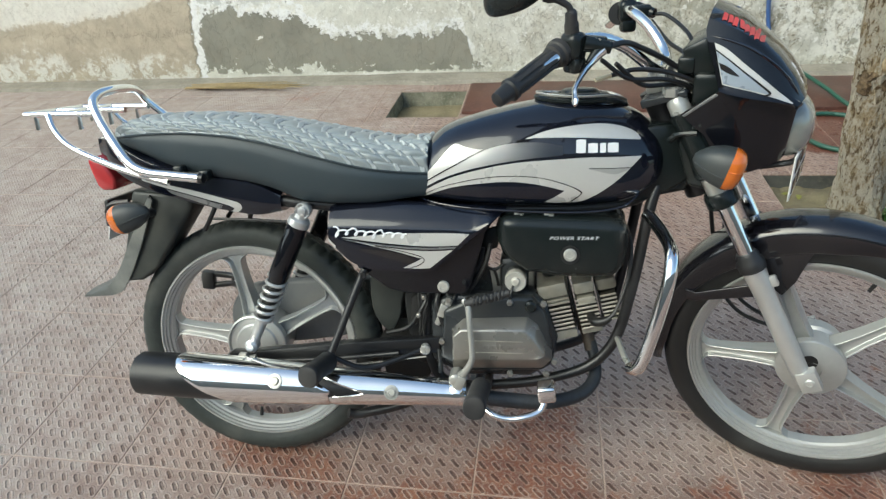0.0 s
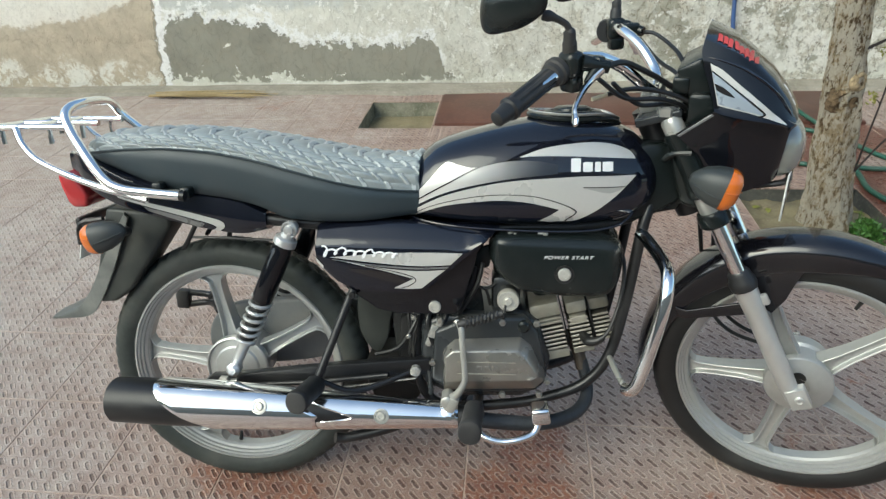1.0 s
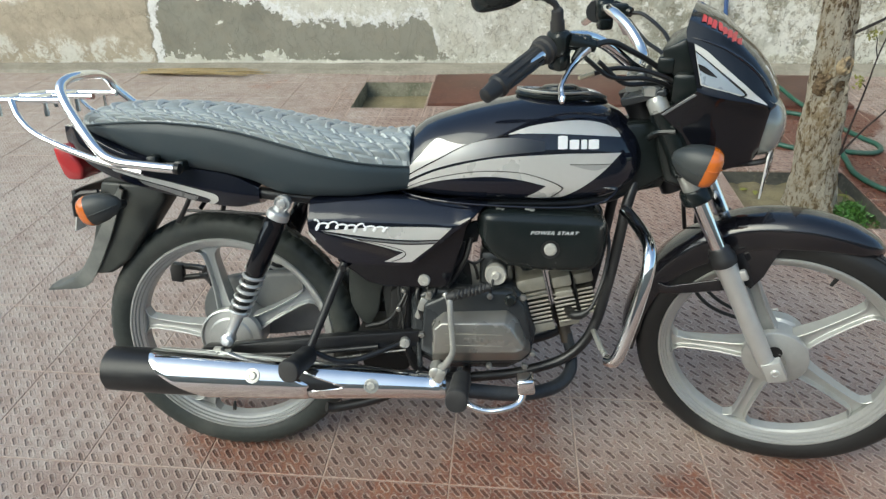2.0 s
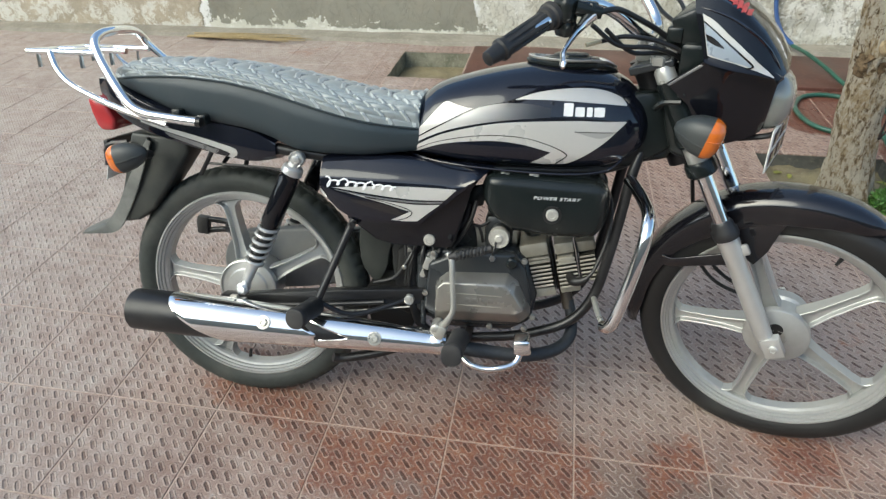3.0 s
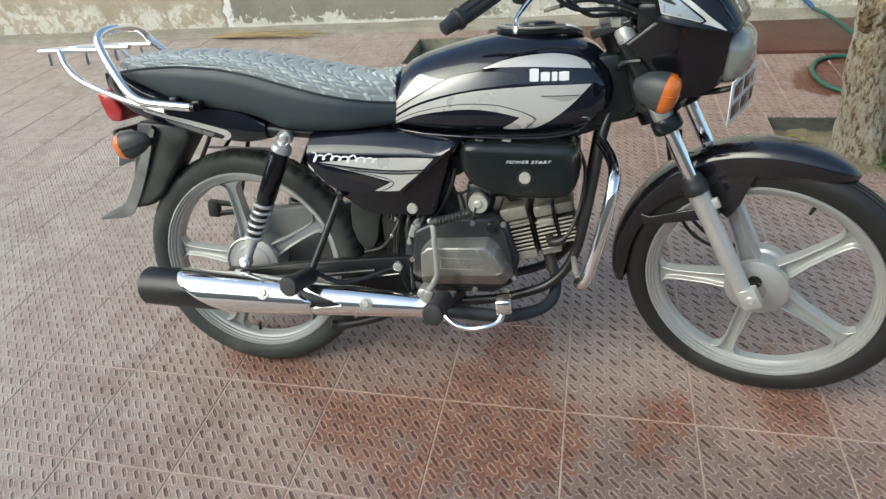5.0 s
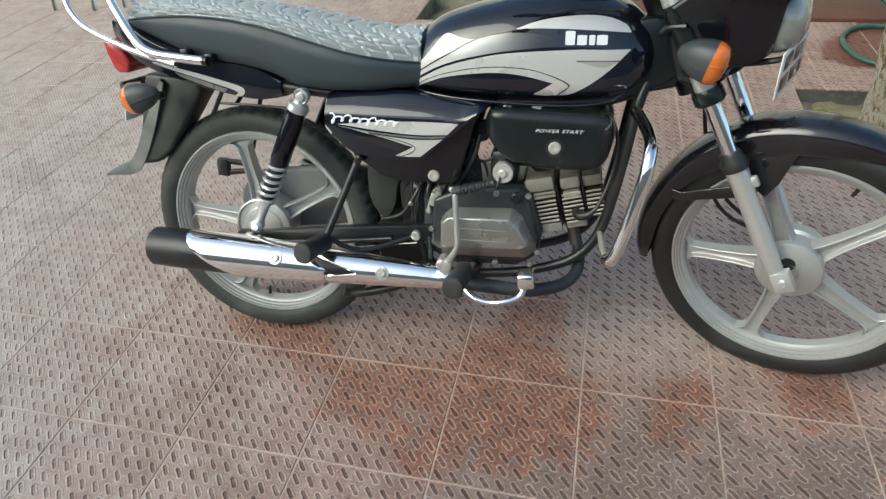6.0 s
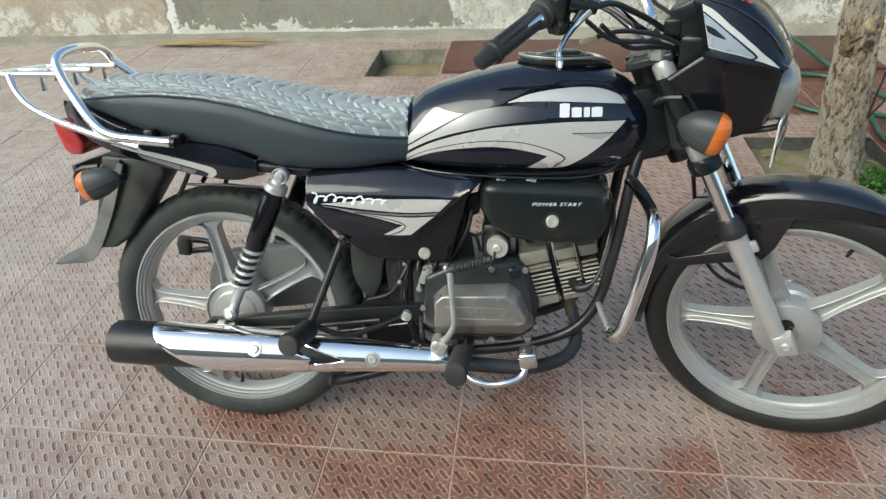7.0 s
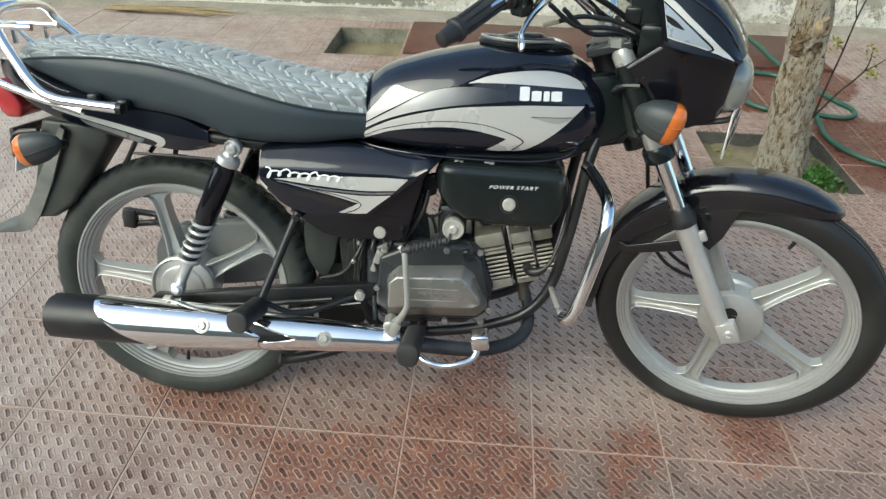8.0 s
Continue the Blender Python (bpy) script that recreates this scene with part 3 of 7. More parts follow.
BARK = bark_material()
KNOB = mottled("tan_bark_knob", (0.42, 0.33, 0.2), (0.22, 0.155, 0.085), (0.5, 0.42, 0.3), 0.95, 40.0, 0.9, 0.008)
SCAR = mottled("crusty_brown_bark", (0.24, 0.165, 0.09), (0.075, 0.048, 0.026), (0.42, 0.35, 0.26), 0.95, 48.0, 1.0, 0.012)
TWIG = surface("dark_twig", (0.018, 0.012, 0.011), 0.7, dirty=0.0)
LEAF = surface("young_leaf", (0.23, 0.23, 0.045), 0.5, vary=0.5, dirty=0.1)
WEED = surface("weed_leaf", (0.06, 0.15, 0.025), 0.5, vary=0.5, dirty=0.1)
HOSE = surface("green_hose", (0.022, 0.088, 0.06), 0.4, dirty=0.25)
BLUEHOSE = surface("blue_hose", (0.05, 0.11, 0.28), 0.4, dirty=0.2)
STRAW = surface("dry_straw", (0.36, 0.27, 0.13), 0.75, vary=0.5, dirty=0.6, dirt=(0.3, 0.25, 0.17))
PLAINWALL = mottled("plain_plaster_wall", (0.34, 0.31, 0.26), (0.28, 0.255, 0.215), (0.4, 0.37, 0.31), 0.9, 2.0, 0.2, 0.002)

# ---- the yard ----
PIT = (-0.49, -0.06, 2.54, 3.03)
BED = (1.38, 1.90, 1.26, 1.76)
WALL_Y = 3.33
HOLES = (PIT, BED)


def sheet_with_holes(x0, x1, y0, y1, z, holes):
    """A flat sheet of cells that leaves the openings free."""
    xs = sorted({x0, x1, *(v for h in holes for v in h[:2])})
    ys = sorted({y0, y1, *(v for h in holes for v in h[2:])})
    bm = bmesh.new()
    grid = {}
    for i, x in enumerate(xs):
        for j, y in enumerate(ys):
            grid[i, j] = bm.verts.new((x, y, z))
    for i in range(len(xs) - 1):
        for j in range(len(ys) - 1):
            cx, cy = (xs[i] + xs[i + 1]) / 2, (ys[j] + ys[j + 1]) / 2
            if not any(h[0] < cx < h[1] and h[2] < cy < h[3] for h in holes):
                bm.faces.new((grid[i, j], grid[i + 1, j], grid[i + 1, j + 1], grid[i, j + 1]))
    return bm


ground = thing("ground", sheet_with_holes(-60, 60, -60, 60, -0.0018, HOLES), GROUT, "pale cement bed between the worn yard tiles", "ground", "structure")
floor = root("floor", "worn red slotted cement tiles, dusty, with a painted pale haze", "floor", kind="structure")

wall_bm = box((24, 0.25, 2.6), (0, WALL_Y + 0.125, 1.3), 0.01)
wall_far = thing("wall_far", wall_bm, WALL, "boundary wall with peeling lime wash and grey plaster patches", "wall", "structure")
foot = bmesh.new()
rings = []
for i in range(121):
    x = -8 + 16 * i / 120
    w = 0.05 * noise.noise((x * 1.7, 0, 0)) + 0.02 * noise.noise((x * 9, 4, 0))
    h = 0.022 + 0.012 * noise.noise((x * 3, 2, 0))
    rings.append([(x, WALL_Y - 0.15 + w, -0.004), (x, WALL_Y - 0.13 + w, h), (x, WALL_Y + 0.002, h + 0.012), (x, WALL_Y + 0.002, -0.004)])
thing("wall_foot", loft(rings), CEMENT, "rough cement fillet along the foot of the wall", "trim", "structure")
# unseen wall added behind the camera to shape reflections and fill
thing("wall_reflected", box((40, 0.25, 4.4), (0, -9.0, 2.2), 0.01), PLAINWALL, "added unseen wall that shapes reflections and fill light", "wall", "structure")
thing("wall_side", box((0.25, 12.1, 2.0), (-12.0, -2.8, 1.0), 0.01), PLAINWALL, "plain plastered wall at the end of the yard", "wall", "structure")

# open drain chamber with its lining and silt
def lining(h, depth, t=0.05):
    x0, x1, y0, y1 = h
    return join(box((t, y1 - y0 + 2 * t, depth), (x0 - t / 2, (y0 + y1) / 2, -depth / 2 - 0.008)),
                box((t, y1 - y0 + 2 * t, depth), (x1 + t / 2, (y0 + y1) / 2, -depth / 2 - 0.008)),
                box((x1 - x0, t, depth), ((x0 + x1) / 2, y0 - t / 2, -depth / 2 - 0.008)),
                box((x1 - x0, t, depth), ((x0 + x1) / 2, y1 + t / 2, -depth / 2 - 0.008)))


pit = root("drain_chamber", "open square drain chamber with damp cement sides", "drain", kind="structure")
part("chamber_lining", lining(PIT, 0.32), MOSSY, pit)
bed_bm = bmesh.new()
bmesh.ops.create_grid(bed_bm, x_segments=24, y_segments=24, size=0.5)
for v in bed_bm.verts:
    v.co = Vector(((PIT[0] + PIT[1]) / 2 + v.co.x * (PIT[1] - PIT[0]) * 1.02, (PIT[2] + PIT[3]) / 2 + v.co.y * (PIT[3] - PIT[2]) * 1.02, -0.10 + 0.012 * noise.noise(v.co * 5)))
part("silt", bed_bm, SILT, pit, "dry olive-brown silt in the drain")

# red cement cover over the rest of the drain
slab_bm = box((2.35, 0.56, 0.05), (1.13, 2.86, -0.008), 0.008)
thing("drain_cover", slab_bm, REDOXIDE, "long red oxide cement cover slab beside the open drain", "slab")

# bed round the tree
tree_bed = root("tree_bed", "sunken bare soil bed with damp cement edges round the tree", "planting bed", kind="structure")
part("bed_edging", lining(BED, 0.14, 0.04), DAMP, tree_bed)
soil_bm = bmesh.new()
bmesh.ops.create_grid(soil_bm, x_segments=40, y_segments=40, size=0.5)
for v in soil_bm.verts:
    x, y = (BED[0] + BED[1]) / 2 + v.co.x * (BED[1] - BED[0]) * 1.02, (BED[2] + BED[3]) / 2 + v.co.y * (BED[3] - BED[2]) * 1.02
    r = math.hypot(x - 1.64, y - 1.5)
    v.co = Vector((x, y, -0.065 + 0.035 * math.exp(-(r / 0.16) ** 2) + 0.02 * noise.noise((x * 9, y * 9, 0)) + 0.008 * noise.noise((x * 40, y * 40, 3))))
part("soil", soil_bm, SOIL, tree_bed)

# ---- tree ----
tree = root("tree", "small tree with whitewashed knobbly trunk and bare twigs", "tree", Matrix.Translation((1.675, 1.5, -0.06)))
line = crom([(0, 0, 0), (-0.015, 0.0, 0.12), (-0.041, 0, 0.27), (-0.063, 0, 0.45), (-0.09, 0.01, 0.7), (-0.12, 0.03, 1.1), (-0.13, 0.05, 1.7), (-0.14, 0.06, 2.3)], 22)
rings = []
for i, p in enumerate(line):
    u = p.z
    rad = float(np.interp(u, [0, 0.06, 0.15, 0.3, 0.5, 0.7, 1.2, 2.3], [0.100, 0.090, 0.081, 0.076, 0.065, 0.059, 0.050, 0.03]))
    ring = []
    for j in range(64):
        a = 2 * math.pi * j / 64
        k = 1 + 0.13 * noise.noise((3 * math.cos(a), 3 * math.sin(a), u * 7)) + 0.09 * noise.noise((7 * math.cos(a), 7 * math.sin(a), u * 16)) + 0.05 * noise.noise((20 * math.cos(a), 20 * math.sin(a), u * 40))
        k += 0.16 * math.exp(-((u - 0.62) / 0.05) ** 2) * max(0, math.cos(a + 0.75)) ** 3 + 0.16 * math.exp(-((u - 0.47) / 0.07) ** 2) * max(0, math.cos(a + 0.55)) ** 6
        crust = math.exp(-((u - 0.545) / 0.035) ** 2) * max(0, math.cos(a + 1.35)) ** 8   # healed wound, a rough rim round a hollow
        hollow = math.exp(-((u - 0.545) / 0.018) ** 2) * max(0, math.cos(a + 1.35)) ** 30
        k += 0.2 * crust - 0.45 * hollow + 0.22 * crust * noise.noise((30 * math.cos(a), 30 * math.sin(a), u * 60))
        if u < 0.12:
            k += 0.14 * (1 - u / 0.12) * (0.5 + 0.5 * math.sin(5 * a + 1))
        ring.append(p + Vector((math.cos(a), math.sin(a), 0)) * rad * k)
    rings.append(ring)
trunk = part("trunk", loft(rings), BARK, tree, "pale whitewashed trunk with burrs")
# a cut branch healed over into a round knob with a hollow in its face
knob_at = Matrix.Translation((-0.055, -0.052, 0.622)) @ Matrix.Rotation(radians(38), 4, "Z") @ Matrix.Rotation(radians(80), 4, "X")
fine_profile = lambda pts: [(p.x, p.z) for p in crom([(r, 0, h) for r, h in pts], 5)]
knob_bm = lathe(fine_profile([(0.034, -0.03), (0.037, -0.014), (0.035, 0.0), (0.029, 0.008), (0.022, 0.009), (0.015, 0.004), (0.008, -0.002), (0.002, -0.004)]), 72, knob_at)
for v in knob_bm.verts:
    v.co += Vector((0.5, -0.8, 0.4)) * (0.007 * noise.noise(v.co * 50) + 0.004 * noise.noise(v.co * 120))
part("knob", knob_bm, KNOB, trunk, "round tan healed knob")
scar_bm = lathe(fine_profile([(0.056, -0.034), (0.052, -0.014), (0.043, -0.001), (0.033, 0.006), (0.024, 0.003), (0.016, -0.006), (0.008, -0.014), (0.002, -0.016)]), 96, Matrix.Translation((-0.084, -0.055, 0.548)) @ Matrix.Rotation(radians(4), 4, "Z") @ Matrix.Rotation(radians(88), 4, "X"))
for v in scar_bm.verts:
    v.co += Vector((0.3, -1, 0.4)) * (0.014 * noise.noise(v.co * 55) + 0.009 * noise.noise(v.co * 130) + 0.004 * noise.noise(v.co * 260))
part("scar", scar_bm, SCAR, trunk, "crusty brown scar with a hollow")
random.seed(5)


def twig(start, way, length, r, bend=0.25, n=7):
    pts = [Vector(start)]
    d = Vector(way).normalized()
    for i in range(n):
        d = (d + Vector((random.uniform(-1, 1), random.uniform(-1, 1), random.uniform(-0.6, 0.8))) * bend).normalized()
        pts.append(pts[-1] + d * length / n)
    return pts, [r * (1 - 0.75 * i / n) for i in range(n + 1)]


def leaf_tuft(at, size, count):
    bm = bmesh.new()
    for _ in range(count):
        c = Vector(at) + Vector((random.gauss(0, 1), random.gauss(0, 1), random.gauss(0, 1))) * size * 0.5
        d = Vector((random.gauss(0, 1), random.gauss(0, 1), random.gauss(0.2, 0.7))).normalized()
        s = d.orthogonal().normalized()
        s = Matrix.Rotation(random.uniform(0, 6.28), 3, d) @ s
        up = d.cross(s)
        l, w = size * random.uniform(0.5, 0.9), size * random.uniform(0.16, 0.28)
        row = [(0, 0, 0), (0.35, w, 0.1), (0.7, w * 0.8, 0.12), (1, 0, -0.05)]
        mids = [bm.verts.new(c + d * l * u + up * l * h * 0.5) for u, _, h in row]
        lf = [bm.verts.new(c + d * l * u + s * ww + up * l * h) for u, ww, h in row[1:3]]
        rt = [bm.verts.new(c + d * l * u - s * ww + up * l * h) for u, ww, h in row[1:3]]
        for sd in (lf, rt):
            bm.faces.new((mids[0], sd[0], mids[1]))
            bm.faces.new((mids[1], sd[0], sd[1], mids[2]))
            bm.faces.new((mids[2], sd[1], mids[3]))
    return bm


for start, way, length, r, tufts in (((-0.06, -0.02, 0.72), (0.9, -0.2, 0.5), 0.5, 0.006, 2), ((-0.14, 0.03, 1.3), (-0.7, 0.3, 0.7), 0.8, 0.012, 2),
                                     ((-0.14, 0.04, 1.5), (0.7, -0.4, 0.8), 0.9, 0.012, 2), ((-0.14, 0.05, 1.9), (-0.3, -0.7, 0.9), 0.9, 0.01, 2), ((-0.16, 0.06, 2.2), (0.1, 0.4, 1), 0.9, 0.014, 2)):
    pts, rs = twig(start, way, length, r, 0.13)
    limb = part("limb", tube(pts, rs, 7, 3), TWIG, tree)
    for i in range(tufts):
        k = -1 - 2 * i
        tagged(part("leaf_tuft", leaf_tuft(pts[k], 0.042, 12), LEAF, limb, "small yellow-green leaves"), kind="stuff")
fork_at = (0.012, -0.07, 0.285)
for pts, tufts in (([fork_at, (0.012, -0.08, 0.40), (0.022, -0.08, 0.546), (0.026, -0.08, 0.655), (0.036, -0.08, 0.74), (0.06, -0.08, 0.9)], (5,)),
                   ([fork_at, (0.062, -0.08, 0.39), (0.098, -0.08, 0.438), (0.123, -0.08, 0.479), (0.128, -0.08, 0.512), (0.122, -0.082, 0.548)], (5,)),
                   ([(0.123, -0.08, 0.479), (0.152, -0.08, 0.497), (0.185, -0.08, 0.525), (0.23, -0.08, 0.54)], (3,)),
                   ([(0.026, -0.08, 0.655), (0.012, -0.08, 0.69), (0.005, -0.08, 0.72), (-0.01, -0.08, 0.74)], (3,)),
                   ([(0.022, -0.08, 0.546), (0.010, -0.08, 0.560), (-0.004, -0.08, 0.566)], (2,)),
                   ([(0.123, -0.08, 0.479), (0.14, -0.082, 0.478), (0.15, -0.084, 0.472)], (1, 2))):
    limb = part("limb", tube([Vector(q) for q in pts], [(0.0042 if pts[0] == fork_at else 0.0022) - (0.0026 if pts[0] == fork_at else 0.001) * i / (len(pts) - 1) for i in range(len(pts))], 7, 5), TWIG, tree)
    for q in tufts:
        tagged(part("leaf_tuft", leaf_tuft(pts[q], 0.021, 20), LEAF, limb, "small yellow-green leaves"), kind="stuff")

# ---- weeds at the tree's foot ----
random.seed(9)
bm = bmesh.new()
for _ in range(900):
    a, r = random.uniform(0, 6.28), abs(random.gauss(0, 0.05))
    high = 0.075 * math.exp(-(r / 0.06) ** 2) * random.uniform(0.2, 1.0)
    c = Vector((1.79 + r * math.cos(a) * 1.35, 1.42 + r * math.sin(a), -0.055 + high))
    d = Vector((random.gauss(0, 0.9), random.gauss(0, 0.9), random.uniform(-0.1, 0.9))).normalized()
    s = Matrix.Rotation(random.uniform(0, 6.28), 3, d) @ d.orthogonal().normalized()
    up = d.cross(s)
    l = random.uniform(0.012, 0.030)
    w = l * random.uniform(0.2, 0.34)
    mids = [bm.verts.new(c + d * l * u - up * l * dip) for u, dip in ((0, 0), (0.5, 0.08), (1, 0.0))]
    for k in (-1, 1):
        edge = bm.verts.new(c + d * l * 0.45 + s * w * k)
        bm.faces.new((mids[0], edge, mids[1]))
        bm.faces.new((mids[1], edge, mids[2]))
for _ in range(70):
    a, r = random.uniform(0, 6.28), abs(random.gauss(0, 0.04))
    tube([(1.79 + r * math.cos(a), 1.42 + r * math.sin(a), -0.062), (1.79 + 1.5 * r * math.cos(a), 1.42 + 1.5 * r * math.sin(a), -0.02 + random.uniform(0, 0.05))], 0.0012, 4, 1, bm)
thing("weeds", bm, WEED, "green weeds growing at the foot of the tree", "weeds", "stuff")

# ---- fallen leaves on the soil ----
for k, (lx, ly, turn) in enumerate(((1.475, 1.70, 20), (1.515, 1.67, 75), (1.86, 1.62, -40))):
    bm = bmesh.new()
    rings = []
    for i in range(9):
        u = i / 8
        w = 0.011 * math.sin(math.pi * (0.04 + 0.92 * u)) ** 0.8
        curl = 0.006 * math.sin(math.pi * u)
        rings.append([(0.05 * (u - 0.5), -w, 0.002 + curl), (0.05 * (u - 0.5), 0, curl), (0.05 * (u - 0.5), w, 0.002 + curl), (0.05 * (u - 0.5), w, 0.0028 + curl), (0.05 * (u - 0.5), 0, 0.0008 + curl), (0.05 * (u - 0.5), -w, 0.0028 + curl)])
    loft(rings, bm=bm)
    base = -0.065 + 0.035 * math.exp(-(math.hypot(lx - 1.64, ly - 1.5) / 0.16) ** 2) + 0.02 * noise.noise((lx * 9, ly * 9, 0)) + 0.008 * noise.noise((lx * 40, ly * 40, 3))
    leaf = thing("fallen_leaf", bm, LEAF, "curled yellow-green leaf lying on the bare soil", "leaf", group="fallen leaves in the tree bed")
    leaf.matrix_basis = Matrix.Translation((lx, ly, base - 0.001)) @ Matrix.Rotation(radians(turn), 4, "Z")

# ---- hoses ----
random.seed(3)
hose_line = [(1.90, 3.24, 0.05), (1.93, 3.05, 0.06), (1.965, 2.8, 0.055), (2.0, 2.62, 0.035), (2.06, 2.42, 0.016), (2.11, 2.24, 0.012), (2.145, 2.13, 0.012), (2.175, 2.06, 0.012), (2.165, 1.99, 0.012), (2.11, 1.95, 0.012),
             (2.03, 1.955, 0.012), (1.95, 1.975, 0.012), (1.84, 1.985, 0.012), (1.76, 2.01, 0.012), (1.70, 2.08, 0.012), (1.675, 2.2, 0.012), (1.69, 2.33, 0.012), (1.76, 2.45, 0.012), (1.87, 2.49, 0.012), (1.98, 2.44, 0.012),
             (2.01, 2.28, 0.012), (1.98, 2.12, 0.020), (1.955, 1.98, 0.036), (1.955, 1.86, 0.014), (1.935, 1.75, 0.012), (1.945, 1.66, 0.012), (1.985, 1.57, 0.012), (2.08, 1.48, 0.012), (2.3, 1.38, 0.012), (2.6, 1.34, 0.012)]
thing("garden_hose", tube(hose_line, 0.0115, 12, 8), HOSE, "green rubber garden hose looped on the wet tiles", "hose")
thing("supply_hose", tube([(1.72, 3.31, 2.2), (1.715, 3.3, 1.4), (1.72, 3.3, 0.8), (1.73, 3.3, 0.5), (1.77, 3.29, 0.25), (1.83, 3.27, 0.12), (1.90, 3.24, 0.055)], 0.0125, 12, 8), BLUEHOSE, "blue plastic hose hanging down the wall", "hose")

# ---- bundle of cane by the wall ----
cane = root("cane_bundle", "bundle of thin yellow dry canes lying by the wall", "canes", Matrix.Translation((0, 0, 0)))
random.seed(12)
for i in range(18):
    y, z = 3.1 + random.uniform(0, 0.1), 0.008 + random.uniform(0, 0.018)
    x0, x1 = -2.02 + random.uniform(-0.05, 0.12), -1.2 + random.uniform(-0.15, 0.05)
    part("cane", tube([(x0, y, z), ((x0 + x1) / 2, y + random.uniform(-0.02, 0.02), z + random.uniform(-0.003, 0.01)), (x1, y + random.uniform(-0.05, 0.04), z)], [0.0048, 0.004, 0.0022], 7, 4), STRAW, cane)

# ---- motorcycle: x ahead, y to its left, z up; it leans on its side stand, bars turned right ----
BIKE = Matrix.Translation((-0.215, 0.102, 0)) @ Matrix.Rotation(radians(1.4), 4, "Z") @ Matrix.Rotation(radians(-13.5), 4, "X")
RAKE, STEERED = radians(26.5), radians(-21.9)
AXIS = Vector((1.236 - 0.045 * math.cos(RAKE), 0, 0.298 - 0.045 * math.sin(RAKE)))
STEER = Matrix.Translation(AXIS) @ Matrix.Rotation(-RAKE, 4, "Y") @ Matrix.Rotation(STEERED, 4, "Z") @ Matrix.Rotation(RAKE, 4, "Y") @ Matrix.Translation(-AXIS)
bike = root("motorcycle", "black commuter motorcycle with silver stickers leaning on its stand", "motorcycle", BIKE)


# -- wheels --
def tyre_mesh(wide, ribs):
    """A tyre round y; ribs: grooves run round (front), else cross blocks (rear)."""
    n = 360
    half = [(0.243, wide * 0.78), (0.252, wide * 0.93), (0.266, wide), (0.277, wide * 0.97), (0.284, wide * 0.88), (0.290, wide * 0.72)]
    if ribs:
        crown = [(0.2925, wide * 0.62), (0.2885, wide * 0.60), (0.2885, wide * 0.53), (0.2945, wide * 0.51), (0.2960, wide * 0.33), (0.2915, wide * 0.31), (0.2915, wide * 0.25), (0.2970, wide * 0.23), (0.298, wide * 0.05), (0.293, wide * 0.035)]
    else:
        crown = [(0.2935, wide * 0.60), (0.2955, wide * 0.42), (0.2965, wide * 0.36), (0.2930, wide * 0.33), (0.2930, wide * 0.27), (0.2975, wide * 0.24), (0.298, wide * 0.1)]
    side = half + crown
    prof = side + [(r, -y) for r, y in reversed(side)]
    bm = bmesh.new()
    rings = []
    for i in range(n):
        ring = []
        for r, y in prof:
            if not ribs and r > 0.2835:
                k = (i + (3 if abs(y) < wide * 0.3 else 0) + (3 if y < 0 else 0)) % 6
                if k == 0 or (k == 1 and abs(y) > wide * 0.55):
                    r -= 0.0036 if r > 0.2895 else 0.0006
            a = 2 * math.pi * i / n
            ring.append(bm.verts.new((r * math.cos(a), y, r * math.sin(a))))
        rings.append(ring)
    for i in range(n):
        a, b = rings[i], rings[(i + 1) % n]
        for j in range(len(prof) - 1):
            bm.faces.new((a[j], a[j + 1], b[j + 1], b[j]))
    return bm


def rim_mesh():
    half = [(0.2440, 0.0315), (0.2420, 0.0350), (0.2385, 0.0350), (0.2370, 0.0305), (0.2335, 0.0298), (0.2322, 0.0250), (0.2280, 0.0238), (0.2267, 0.0190), (0.2212, 0.0170), (0.2178, 0.0115)]
    prof = half + [(r, -y) for r, y in reversed(half)] + [(0.232, -0.02), (0.232, 0.02)]
    return lathe([(r, -y) for r, y in prof], 120, Matrix.Rotation(radians(90), 4, "X"), True)


def spoke_mesh(angle, hub):
    """A cast spoke with raised edges and a flared foot at the rim."""
    a = radians(angle)
    d, t = Vector((math.cos(a), 0, math.sin(a))), Vector((-math.sin(a), 0, math.cos(a)))
    rings = []
    for r, w, h in ((hub - 0.012, 0.0205, 0.021), (hub + 0.02, 0.0165, 0.0195), (0.11, 0.0145, 0.0175), (0.15, 0.0134, 0.0160), (0.185, 0.0136, 0.015), (0.203, 0.0160, 0.0145), (0.2115, 0.023, 0.014), (0.2190, 0.036, 0.0135)):
        e, dp = 0.0036, 0.0125
        sec = [(-w, h), (-w + e, h), (-w + e + 0.002, h - dp), (w - e - 0.002, h - dp), (w - e, h), (w, h), (w, -h), (w - e, -h), (w - e - 0.002, -h + dp), (-w + e + 0.002, -h + dp), (-w + e, -h), (-w, -h)]
        rings.append([d * math.sqrt(max(r * r - (s * s if r > 0.2 else 0), 0)) + t * s - Vector((0, y, 0)) for s, y in sec])
    return bevel(loft(rings), 0.0012, 1, 40)


